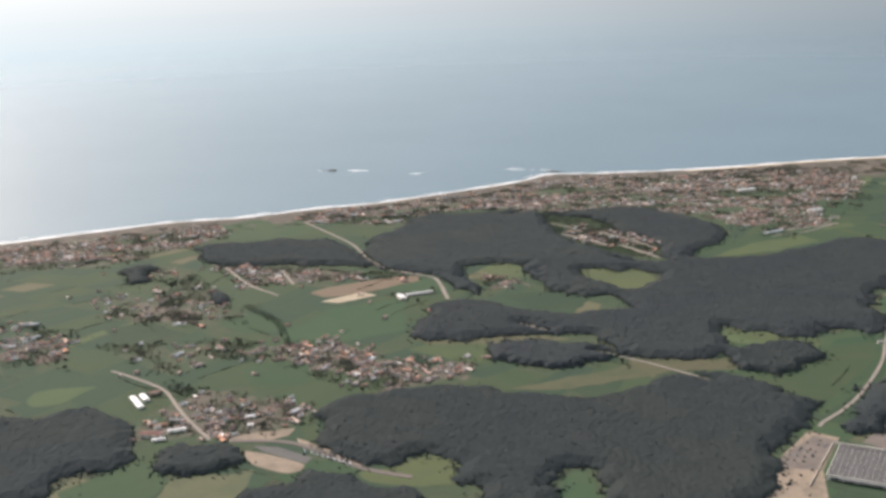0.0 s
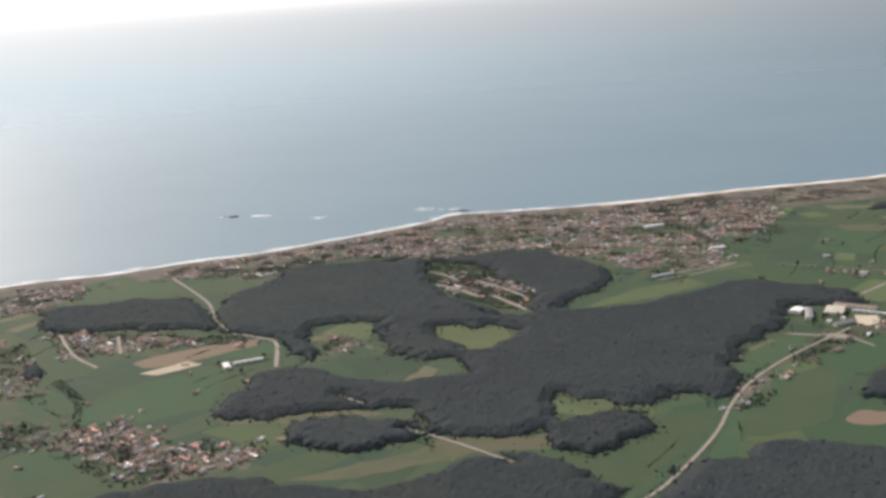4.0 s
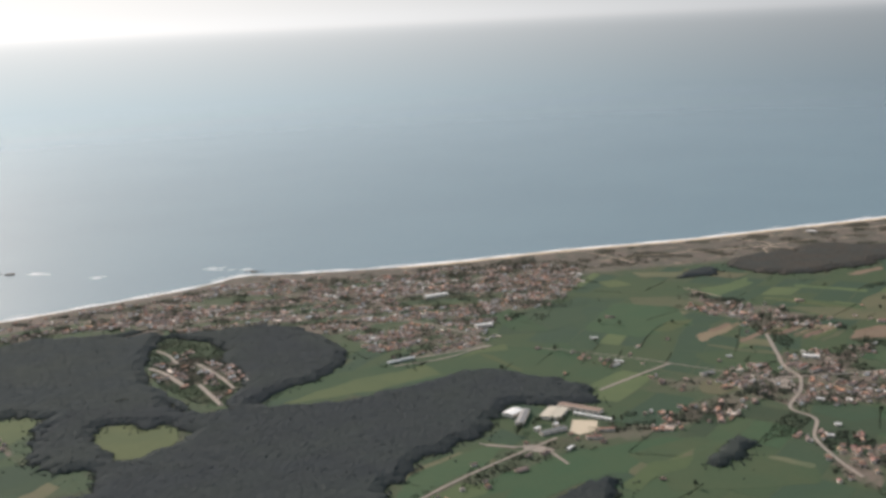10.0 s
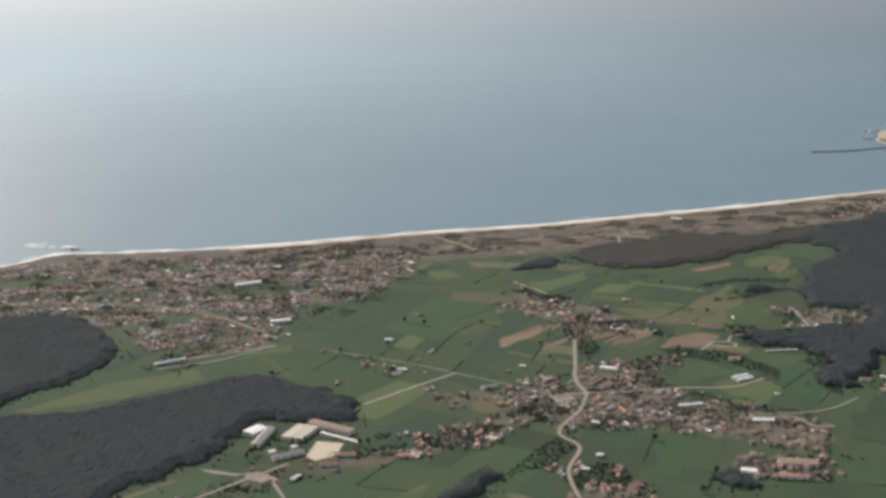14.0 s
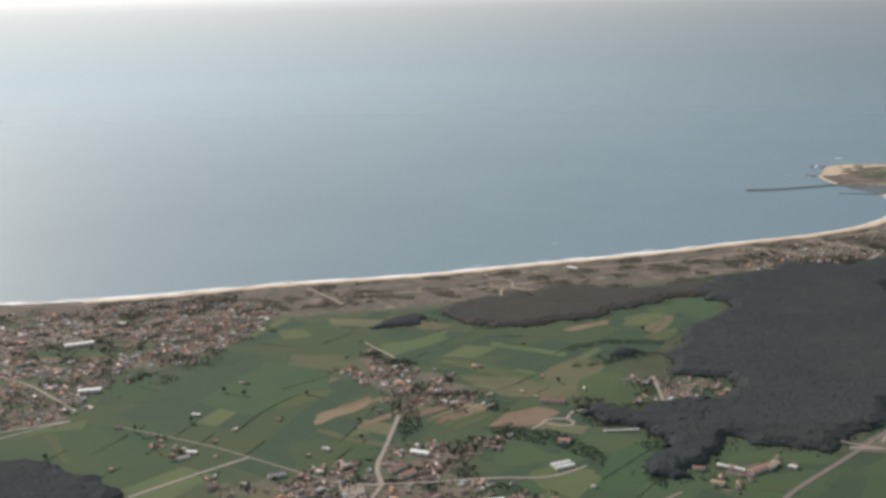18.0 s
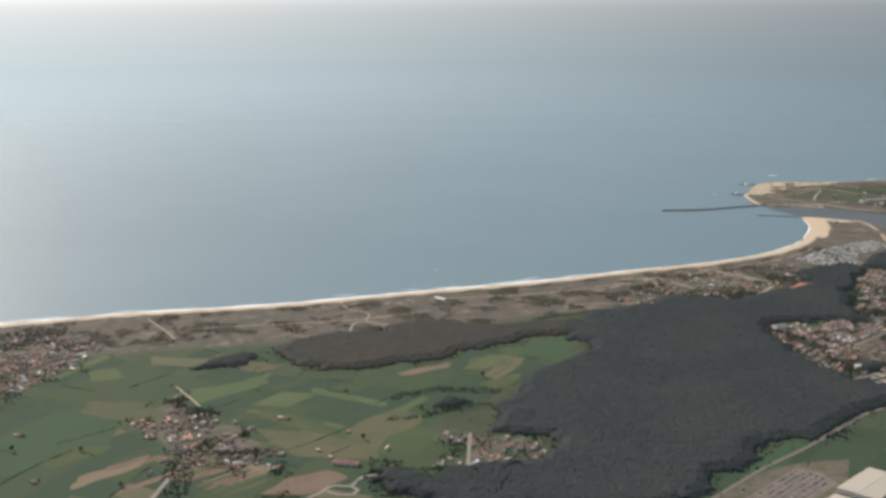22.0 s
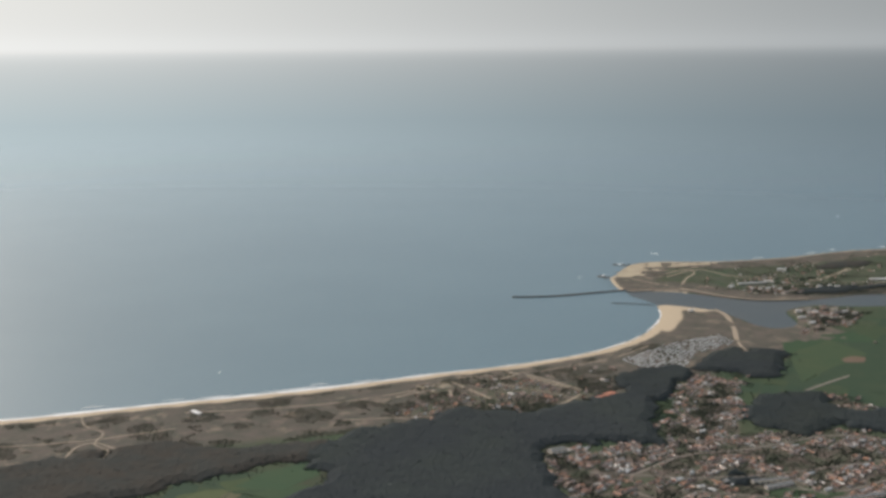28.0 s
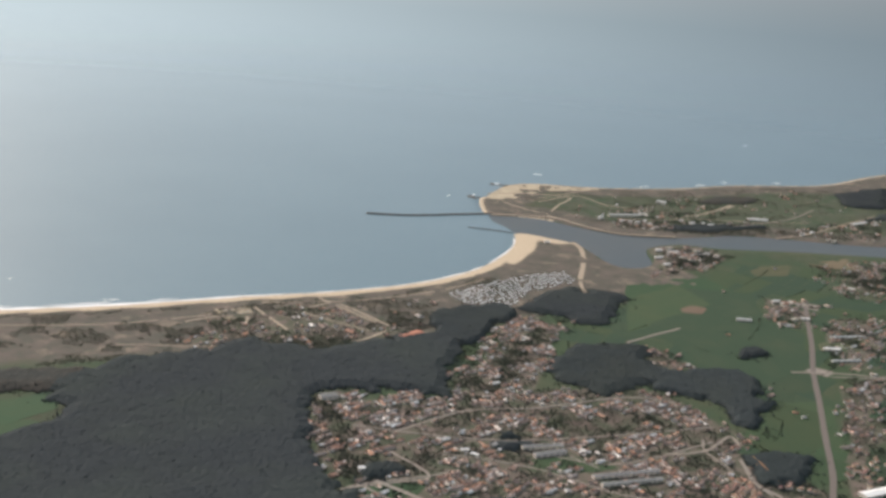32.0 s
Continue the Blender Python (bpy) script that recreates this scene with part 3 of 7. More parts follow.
road([(175, 709), (185, 682), (191, 656), (189, 629), (187, 605), (187, 569)], 2.2)
road([(196, 562), (222, 540), (236, 495), (252, 470)], 3.6)
road([(329, 919), (324, 856), (330, 812)], 2.4)
road([(364, 882), (353, 835)], 2.2)
road([(459, 1046), (454, 938), (440, 878), (436, 840)], 2.4)
road([(436, 832), (449, 803), (452, 783), (430, 730)], 2.8)
road([(439, 649), (444, 625)], 1.8)
road([(443, 572), (447, 562), (454, 541), (461, 511), (465, 492)], 2.0)
road([(461, 407), (467, 410), (488, 416), (509, 424), (537, 438), (564, 453), (584, 466), (612, 487), (651, 510), (702, 529), (757, 543), (780, 548)], 2.0)
road([(740, 564), (752, 549)], 3.0)
road([(778, 755), (818, 748), (861, 743)], 2.4)
road([(857, 604), (895, 613), (934, 621)], 2.4)
road([(885, 715), (920, 653), (934, 621), (955, 570), (968, 548), (980, 542)], 1.0)
road([(980, 542), (990, 566), (1011, 593), (1042, 633)], 2.6)
road([(980, 542), (958, 522), (927, 502), (923, 478), (898, 456), (880, 422), (872, 400)], 2.2)
road([(968, 550), (1000, 532), (1035, 516), (1062, 500), (1090, 500)], 2.0)
road([(760, 510), (765, 542)], 1.8)
road([(1099, 566), (1109, 569), (1115, 573), (1120, 573), (1127, 568), (1139, 576), (1147, 574)], 2.6)
road([(1112, 569), (1116, 561), (1123, 557), (1128, 561), (1127, 568)], 2.4)
road([(1229, 601), (1206, 567), (1199, 556)], 2.4)
road([(1070, 378), (1108, 390), (1140, 402), (1161, 411), (1212, 424), (1253, 435), (1304, 450), (1348, 462), (1393, 471), (1472, 491), (1498, 487), (1528, 476), (1558, 463)], 3.0)
road([(1140, 985), (1141, 945), (1140, 905)], 1.3, "track")
road([(1306, 941), (1302, 915), (1309, 890), (1296, 868), (1301, 848), (1293, 834)], 1.2, "track")
road([(1101, 790), (1101, 742)], 1.5, "track")
road([(1480, 818), (1545, 788)], 1.3, "track")
road([(1235, 436), (1262, 414), (1285, 400)], 2.4)
road([(1850, 676), (1884, 682), (1918, 687)], 2.4)
road([(2078, 691), (2048, 663), (1999, 616), (1943, 566), (1897, 521), (1849, 475), (1807, 434), (1774, 406), (1735, 368)], 4.2)
road([(1027, 460), (1053, 445), (1055, 438), (1052, 427), (1062, 420)], 1.8)
road([(1927, 574), (1949, 562), (1970, 550), (1990, 533), (2030, 505)], 2.2)
road([(1525, 544), (1555, 538), (1577, 537), (1573, 576)], 1.8)
road([(1545, 545), (1555, 520), (1562, 496)], 3.0)
road([(1610, 864), (1611, 803)], 2.4, "track")
road([(1651, 848), (1679, 846), (1691, 782)], 2.4, "track")
road([(1671, 867), (1685, 793)], 2.0, "track")
road([(1769, 475), (1751, 444), (1752, 427), (1740, 400)], 2.2)
road([(1730, 500), (1758, 494), (1789, 504), (1785, 491)], 2.0)
road([(2012, 950), (2002, 923), (1970, 880), (1929, 834)], 5.0, "track")
road([(1925, 829), (1915, 814), (1906, 798)], 3.0, "track")
road([(2060, 1180), (2120, 1160), (2150, 1130), (2110, 1100), (2060, 1060)], 2.4, "track")
road([(2206, 1000), (2270, 1010), (2335, 1035)], 2.4, "track")
road([(1590, 600), (1650, 610), (1700, 595), (1770, 585), (1800, 560)], 1.8)
road([(700, 1060), (760, 1000), (820, 960), (900, 930), (990, 950)], 2.0)
road([(640, 960), (720, 970), (800, 920), (850, 850), (870, 760)], 2.0)
road([(648, 900), (651, 881), (649, 853)], 2.4)
road([(628, 856), (633, 831), (634, 798)], 3.4)
road([(661, 845), (663, 806), (661, 768)], 2.6)
road([(644, 792), (642, 765), (640, 735)], 3.2)
road([(775, 742), (811, 736), (839, 740), (862, 743)], 1.8)
road([(2096, 1122), (2159, 1138), (2170, 1120), (2171, 1076), (2210, 1050)], 2.4, "track")
road([(2255, 889), (2303, 888), (2371, 903), (2479, 929)], 2.4, "track")
road([(2130, 1020), (2180, 1000), (2240, 985), (2300, 950), (2360, 930)], 1.5, "track")
road([(1306, 850), (1298, 869), (1285, 870), (1270, 850)], 1.5, "track")
road([(1380, 905), (1440, 880), (1500, 862), (1570, 858)], 1.6, "track")
road([(1160, 930), (1220, 905), (1290, 880), (1360, 870)], 1.4, "track")
road([(1620, 872), (1700, 850), (1780, 850), (1840, 865)], 1.6, "track")
road([(1258, 431), (1268, 436), (1288, 441), (1298, 428), (1300, 412), (1318, 408)], 2.0)
road([(1286, 408), (1300, 412)], 2.0)
road([(1655, 537), (1683, 506), (1720, 500), (1772, 502)], 1.4)
road([(1600, 560), (1640, 520), (1666, 470), (1700, 440)], 1.4)
road([(1570, 620), (1630, 570), (1690, 545), (1790, 520)], 1.4)
road([(1238, 446), (1243, 436), (1250, 425), (1267, 404)], 1.6)
road([(1999, 1083), (2042, 1064), (2065, 1041), (2073, 1000), (2091, 962), (2142, 931)], 4.0, "track")
road([(2104, 1137), (2169, 1152), (2221, 1158)], 2.0, "track")
road([(2051, 1133), (2056, 1095), (2065, 1046)], 2.4, "track")
road([(2245, 1004), (2336, 1030)], 2.6, "track")
road([(2453, 1086), (2461, 1056)], 2.4, "track")
road([(2242, 948), (2279, 947), (2355, 954), (2428, 982)], 2.0)
road([(1521, 543), (1536, 544), (1577, 537), (1592, 536)], 1.6)
road([(1535, 543), (1542, 517)], 1.8)
road([(1670, 527), (1677, 503)], 1.4)
road([(1768, 507), (1757, 493), (1750, 461)], 1.4)
road([(1768, 474), (1761, 460), (1751, 444), (1749, 429)], 1.6)
road([(1948, 554), (1987, 533)], 1.6)
road([(1545, 849), (1566, 852), (1594, 846), (1588, 830)], 2.0, "track")
road([(1642, 839), (1647, 824), (1669, 777)], 1.8, "track")
road([(1646, 761), (1657, 761), (1683, 772)], 2.4, "track")
road([(2000, 592), (2039, 573)], 1.2)
road([(1032, 465), (1061, 446), (1083, 440), (1110, 443)], 1.3)
road([(738, 568), (746, 555), (764, 543)], 1.4)


def field_band(pts):
    """Long strips of field left open between the rows of houses of a large town: below nought."""
    return value_noise(np.column_stack([pts @ (0.95, -0.31) / 5.0, pts @ (0.31, 0.95)]), 15, 41) + 0.14


def coast_distance(pts):
    return np.min([line_distance(c, pts) for c in COAST_LINES], axis=0)


# ---- ground: one sheet, from the sea bed over the beach to the land ----
def stretch(lo, hi, step, far_lo, far_hi):
    mid = np.arange(lo, hi + 1, step)
    out = np.geomspace(step, far_hi - hi, 14) + hi
    low = lo - np.geomspace(step, lo - far_lo, 14)[::-1]
    return np.concatenate([low, mid, out])


def make_ground():
    xs = stretch(60, 2920, 8, -6400, 6400)
    ys = stretch(320, 1240, 8, -6400, 6000)
    gx, gy = np.meshgrid(xs, ys)
    pts = np.stack([gx.ravel(), gy.ravel()], 1)
    land = inside(SOUTH_LAND, pts) | inside(NORTH_LAND, pts)
    d = coast_distance(pts)
    sd = np.where(land, d, -d)
    z = np.where(sd > 0, SEA_Z + np.minimum(sd, 14) * (LAND_Z - SEA_Z) / 14, SEA_Z + np.maximum(sd, -60) * 0.1)
    near = (sd > 8) & (sd < 130)
    dune = value_noise(pts[near], 16) * 0.9 + value_noise(pts[near], 7, 2) * 0.4
    z[near] += np.maximum(dune, -0.1) * np.clip((sd[near] - 8) / 12, 0, 1) * np.clip((95 - sd[near]) / 60, 0, 1)
    nx, ny = len(xs), len(ys)
    i = (np.arange(ny - 1)[:, None] * nx + np.arange(nx - 1)[None]).ravel()
    faces = np.stack([i, i + 1, i + nx + 1, i + nx], 1)
    faces = faces[(sd[faces] > -1.0).any(1)]
    used, faces = np.unique(faces, return_inverse=True)
    faces = faces.reshape(-1, 4)
    pts, z, sd = pts[used], z[used], sd[used]
    me = poly_mesh("ground", np.column_stack([pts, z]), faces)
    me.polygons.foreach_set("use_smooth", np.ones(len(faces), bool))
    # what grows where: r sand, g heath, b village ground
    spit = inside([(1880, 880), (1990, 1020), (2040, 930), (2000, 850), (1930, 850)], pts)
    width = np.where(pts[:, 0] > 950, 16, 6) + np.where(spit, 10, 0)
    open_sea = np.minimum(line_distance(SHORE, pts), line_distance(SPIT[:5], pts))
    outer = line_distance(NORTH[NORTH[:, 1] > 1040], pts)
    sand = np.maximum(np.clip((width - open_sea) / 6, 0, 1), np.clip((8 - outer) / 6, 0, 1)) * (sd > -6)
    heath = np.clip((pts[:, 0] - 960) / 120, 0, 1) * np.clip((150 - sd) / 50, 0, 1) * (pts[:, 0] < 2050) + np.clip((70 - sd) / 30, 0, 1)
    heath *= np.where((pts[:, 0] > 2050) & inside(SOUTH_LAND, pts), 0.35, 1.0)
    heath = np.maximum(heath, 0.42 * inside(NORTH_LAND, pts))
    heath = np.clip(heath, 0, 1) * (sd > 0)
    vill = np.zeros(len(pts))
    for o, s, k in TOWNS:
        here = inside(o, pts)
        if here.any():
            vill[here] = np.maximum(vill[here], np.where((field_band(pts[here]) < 0) & (area(o) > 14000) & (k < 0.9), 0.1, 0.8 * min(1.0, max(0.5, k / 0.55))))
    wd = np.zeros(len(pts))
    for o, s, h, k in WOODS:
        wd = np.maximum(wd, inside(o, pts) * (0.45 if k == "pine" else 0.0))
    at = me.color_attributes.new("cover", "FLOAT_COLOR", "POINT")
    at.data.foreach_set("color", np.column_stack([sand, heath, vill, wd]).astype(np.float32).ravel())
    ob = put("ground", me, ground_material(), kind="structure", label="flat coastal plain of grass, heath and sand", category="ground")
    return ob


def ground_material():
    m = mat("plain_cover", (0.095, 0.125, 0.045), 0.95, bump=0.35, bump_scale=0.6)
    nt = m.node_tree
    n, l = nt.nodes, nt.links
    b = n["Principled BSDF"]
    geo = n.new("ShaderNodeNewGeometry")
    att = n.new("ShaderNodeVertexColor")
    att.layer_name = "cover"
    sep = n.new("ShaderNodeSeparateColor")
    l.new(att.outputs["Color"], sep.inputs[0])

    def tex(scale, detail=6):
        t = n.new("ShaderNodeTexNoise")
        t.inputs["Scale"].default_value, t.inputs["Detail"].default_value, t.inputs["Roughness"].default_value = scale, detail, 0.65
        l.new(geo.outputs["Position"], t.inputs["Vector"])
        return t.outputs["Fac"]

    def blend(fac, a, c):
        mx = n.new("ShaderNodeMix")
        mx.data_type = "RGBA"
        l.new(fac, mx.inputs["Factor"])
        for key, v in (("A", a), ("B", c)):
            if isinstance(v, tuple):
                mx.inputs[key].default_value = (*v, 1)
            else:
                l.new(v, mx.inputs[key])
        return mx.outputs["Result"]

    def ranged(sock, lo, hi):
        mr = n.new("ShaderNodeMapRange")
        mr.inputs["From Min"].default_value, mr.inputs["From Max"].default_value = lo, hi
        l.new(sock, mr.inputs["Value"])
        return mr.outputs[0]

    def edge(sock, fine):
        """A cover's weight with a ragged rim."""
        ad = n.new("ShaderNodeMath")
        ad.operation = "MULTIPLY_ADD"
        l.new(fine, ad.inputs[0])
        ad.inputs[1].default_value = 1.0
        l.new(sock, ad.inputs[2])
        return ranged(ad.outputs[0], 0.85, 1.15)

    fine, mid = tex(0.35), tex(0.06)
    # the grass is greyed and blued too, haze put into its colour
    grass = blend(ranged(tex(0.02), 0.4, 0.65), (0.05, 0.078, 0.044), (0.074, 0.085, 0.05))
    grass = blend(ranged(mid, 0.55, 0.7), grass, (0.054, 0.085, 0.042))
    heath = blend(ranged(mid, 0.38, 0.62), (0.135, 0.112, 0.094), (0.088, 0.088, 0.07))
    heath = blend(ranged(tex(0.05, 8), 0.55, 0.72), heath, (0.28, 0.225, 0.17))
    vill = blend(ranged(mid, 0.38, 0.6), (0.165, 0.13, 0.11), (0.082, 0.092, 0.06))
    sand = blend(ranged(fine, 0.3, 0.7), (0.56, 0.46, 0.33), (0.47, 0.38, 0.27))
    col = blend(edge(sep.outputs[1], mid), grass, heath)
    col = blend(edge(sep.outputs[2], mid), col, vill)
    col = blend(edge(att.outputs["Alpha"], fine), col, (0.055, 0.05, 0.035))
    col = blend(edge(sep.outputs[0], fine), col, sand)
    l.new(col, b.inputs["Base Color"])
    return m


ground = make_ground()


def slab(outline, z, drop=0.35):
    """A flat plot with an edge, from an outline in order."""
    n = len(outline)
    v = [(x, y, z) for x, y in outline] + [(x, y, z - drop) for x, y in outline]
    f = [tuple(range(n))] + [(i, n + i, n + (i + 1) % n, (i + 1) % n) for i in range(n)]
    me = poly_mesh("plot", v, f)
    bm = bmesh.new()
    bm.from_mesh(me)
    bmesh.ops.recalc_face_normals(bm, faces=bm.faces)
    bm.to_mesh(me)
    bm.free()
    return me


def make_sea():
    # a disc of rings that reaches past the horizon
    rings = [0, 400, 1200, 3000, 6000, 12000, 24000]
    verts, faces = [(1000, 1500, SEA_Z)], []
    k = 48
    for r in rings[1:]:
        verts += [(1000 + r * math.cos(2 * math.pi * i / k), 1500 + r * math.sin(2 * math.pi * i / k), SEA_Z) for i in range(k)]
    for i in range(k):
        faces.append((0, 1 + i, 1 + (i + 1) % k))
    for j in range(len(rings) - 2):
        for i in range(k):
            a, c = 1 + j * k, 1 + (j + 1) * k
            faces.append((a + i, c + i, c + (i + 1) % k, a + (i + 1) % k))
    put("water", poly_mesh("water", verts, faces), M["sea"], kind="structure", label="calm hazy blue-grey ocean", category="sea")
    # the river, greyer and duller than the sea, from the breakwater inland
    river = [(1976, 1004), (1982, 1030), (1984, 1060), (1996, 1086), (2060, 1080), (2140, 960), (2300, 900), (2560, 760), (2860, 670), (3700, 500), (6500, 360),
             (6500, 320), (3600, 380), (2760, 540), (2300, 760), (2140, 860), (2000, 840), (1990, 960)]
    put("river", slab(np.array(river, float), SEA_Z + 0.05, 0.02), M["river"], kind="structure", label="grey sheltered water of the river mouth", category="river")


make_sea()


def strip(line, widths, z, thick):
    """A raised ribbon with sides, along a line."""
    line = np.asarray(line)
    d = np.gradient(line, axis=0)
    d /= np.maximum(np.hypot(*d.T)[:, None], 1e-6)
    nrm = np.column_stack([-d[:, 1], d[:, 0]])
    w = np.broadcast_to(np.asarray(widths, float), (len(line),))[:, None] / 2
    top = np.full(len(line), z)
    v = np.vstack([np.column_stack([line + nrm * w, top]), np.column_stack([line - nrm * w, top]),
                   np.column_stack([line + nrm * w, top - thick]), np.column_stack([line - nrm * w, top - thick])])
    n = len(line)
    f = []
    for i in range(n - 1):
        a, b, c, e = i, i + n, i + 2 * n, i + 3 * n
        f += [(a, b, b + 1, a + 1), (a + 1, c + 1, c, a), (b, e, e + 1, b + 1)]
    return v, f


def make_roads():
    for k, (line, width, kind) in enumerate(ROADS):
        w = width * (1 + 0.12 * np.array([noise.noise(Vector((x * 0.05, y * 0.05, 3))) for x, y in line]))
        v, f = strip(line, w, LAND_Z + (0.2 if kind == "road" else 0.16) + 0.004 * (k % 9), 0.4)
        put("road" if kind == "road" else "track", poly_mesh("road", v, f), M["dirt" if kind != "road" else "lane" if width >= 3.6 or line[0][0] == 1070 else "road"], kind="structure",
            label="bare sandy track" if kind != "road" else "worn brownish main road" if width >= 3.6 or line[0][0] == 1070 else "pale surfaced country road", category="road")


make_roads()


# ---- fields ----
def make_fields():
    ang = radians(27)
    rot = np.array([[math.cos(ang), -math.sin(ang)], [math.sin(ang), math.cos(ang)]])
    cells = []

    def split(x0, y0, x1, y1):
        w, h = x1 - x0, y1 - y0
        if max(w, h) < 92 and w * h < 1500 * (0.5 + 1.3 * rng.random()):
            cells.append((x0, y0, x1, y1))
            return
        k = 0.33 + 0.34 * rng.random()
        if w > h * rng.choice([1.2, 2.2, 3.6]):
            split(x0, y0, x0 + w * k, y1)
            split(x0 + w * k, y0, x1, y1)
        else:
            split(x0, y0, x1, y0 + h * k)
            split(x0, y0 + h * k, x1, y1)

    split(0, -900, 2600, 1300)
    hedges, outlines = [], []
    for x0, y0, x1, y1 in cells:
        g = 0.5
        ring = []
        for (ax, ay), (bx, by) in zip([(x0 + g, y0 + g), (x1 - g, y0 + g), (x1 - g, y1 - g), (x0 + g, y1 - g)], [(x1 - g, y0 + g), (x1 - g, y1 - g), (x0 + g, y1 - g), (x0 + g, y0 + g)]):
            ring += [(ax + (bx - ax) * k / 5, ay + (by - ay) * k / 5) for k in range(5)]
        q = np.array(ring) @ rot.T
        # the whole pattern bends gently, so that no two boundaries run quite alike
        q = q + np.column_stack([value_noise(q, 130, 11), value_noise(q, 130, 12)]) * 34
        outlines.append(q)
    mids = np.array([s.mean(0) for s in outlines])
    ok = (mids[:, 0] > 60) & (mids[:, 0] < 2250) & (mids[:, 1] > 325) & inside(SOUTH_LAND, mids)
    ok &= coast_distance(mids) > np.where((mids[:, 0] > 1000) & (mids[:, 0] < 2000), 150, 70)
    for o, s, sh in TOWNS:
        ok &= ~inside(o, mids)
    for o, s, h, k in WOODS:
        ok &= ~(inside(o, mids) & inside(o, mids + BEHIND * h))
    limit = np.sort(mids[ok][:, 1])[min(295, ok.sum() - 1)]
    far = {}
    for q, m, good in zip(outlines, mids, ok):
        if not good:
            continue
        r = rng.random() + 0.22 * noise.noise(Vector((m[0] / 120, m[1] / 120, 7.7)))
        crop = 1 if r < 0.4 else 0 if r < 0.78 else 4 if r < 0.9 else 2 if r < 0.985 else 3
        crop = 1 if crop >= 3 and area(q) > 750 or crop >= 2 and m[0] > 1500 else crop
        if m[1] < limit:
            put("field", slab(q, LAND_Z + 0.06), HAZED_CROPS[crop], ground)
        else:
            far.setdefault(crop, []).append(q)
        for i in range(4):
            if rng.random() < 0.075:
                hedges += list(zip(q[i * 5:i * 5 + 5], q[i * 5 + 1:i * 5 + 6]))
    for crop, qs in far.items():
        v = [(x, y, LAND_Z + 0.06) for q in qs for x, y in q]
        put("far_fields", poly_mesh("far_fields", v, [tuple(range(k * 20, k * 20 + 20)) for k in range(len(qs))]), HAZED_CROPS[crop], ground, kind="stuff")
    return hedges


HEDGES = make_fields()


PLOTS = []       # low corner, high corner, level of each plot laid so far


def loosened(o):
    """The outline of a field with the small bends of a real boundary."""
    o = np.asarray(o, float)
    q = np.vstack([a + (b - a) * np.linspace(0, 1, max(2, int(np.hypot(*(b - a)) / 4)), endpoint=False)[:, None] for a, b in zip(o, np.roll(o, -1, 0))])
    q = 0.25 * np.roll(q, 1, 0) + 0.5 * q + 0.25 * np.roll(q, -1, 0)
    return q + np.column_stack([value_noise(q, 8, 81), value_noise(q, 8, 82)]) * 1.5 + np.column_stack([value_noise(q, 26, 83), value_noise(q, 26, 84)]) * 3.0


def plot(outline, crop, label, name="field", round_off=False):
    """A field or yard with a look of its own, laid over the pattern and over the plots before it."""
    q = smooth_line(outline, 6, True) if round_off else loosened(outline) if name == "field" else np.array(outline, float)
    lo, hi = q.min(0), q.max(0)
    level = 1 + max([lv for a, b, lv in PLOTS if (a < hi).all() and (b > lo).all()], default=0)
    PLOTS.append((lo, hi, level))
    return put(name, slab(q, LAND_Z + 0.07 + 0.004 * level, 0.2), crop, ground, label=label)


for outline in ([(526, 751), (557, 734), (540, 715), (517, 710)], [(541, 565), (562, 549), (575, 511), (558, 504), (540, 538)],
                [(1100, 768), (1161, 774), (1163, 763), (1099, 747)], [(1315, 736), (1345, 730), (1329, 706), (1303, 714)], [(1286, 679), (1328, 684), (1320, 674), (1291, 664)]):
    plot(outline, HAZED_CROPS[2], "bright yellow-green meadow")
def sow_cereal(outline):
    plot(outline, HAZED_CROPS[0], "even fresh green cereal field")


sow_cereal([(1167, 404), (1205, 411), (1250, 417), (1262, 395), (1224, 350), (1160, 370)])
sow_cereal([(1117, 440), (1150, 449), (1157, 436), (1190, 428), (1205, 413), (1167, 408)])
sow_cereal([(1107, 508), (1149, 521), (1157, 499), (1118, 472), (1099, 458), (1086, 476)])
sow_cereal([(1043, 504), (1071, 513), (1079, 503), (1086, 485), (1075, 466), (1043, 487)])
sow_cereal([(463, 519), (517, 518), (566, 508), (630, 520), (630, 504), (567, 456), (507, 426), (474, 415), (488, 466), (481, 506)])
sow_cereal([(605, 480), (654, 501), (569, 431), (555, 441)])
sow_cereal([(1354, 740), (1412, 727), (1395, 712), (1345, 715)])
sow_cereal([(1352, 712), (1395, 708), (1403, 688), (1356, 690)])
sow_cereal([(560, 738), (598, 706), (576, 671), (551, 699)])
sow_cereal([(702, 740), (790, 733), (855, 726), (897, 686), (852, 652), (791, 692), (729, 711)])
sow_cereal([(1965, 812), (2056, 796), (2036, 712), (1963, 648), (1900, 668), (1884, 713)])
sow_cereal([(1800, 503), (1864, 532), (1898, 522), (1841, 468), (1798, 488)])
sow_cereal([(375, 760), (440, 745), (430, 700), (350, 690), (330, 730)])
for outline in ([(642, 431), (661, 436), (672, 421), (656, 413), (641, 417)], [(1078, 586), (1103, 598), (1126, 595), (1135, 578), (1115, 575), (1103, 569)], [(1055, 619), (1090, 625), (1090, 616), (1066, 605)],
                [(1041, 634), (1067, 644), (1086, 631), (1054, 622)], [(1248, 733), (1296, 734), (1292, 725), (1254, 723)]):
    plot(outline, HAZED_CROPS[3], "bare reddish-brown ploughed field")
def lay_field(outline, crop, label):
    plot(outline, HAZED_CROPS[crop], label)


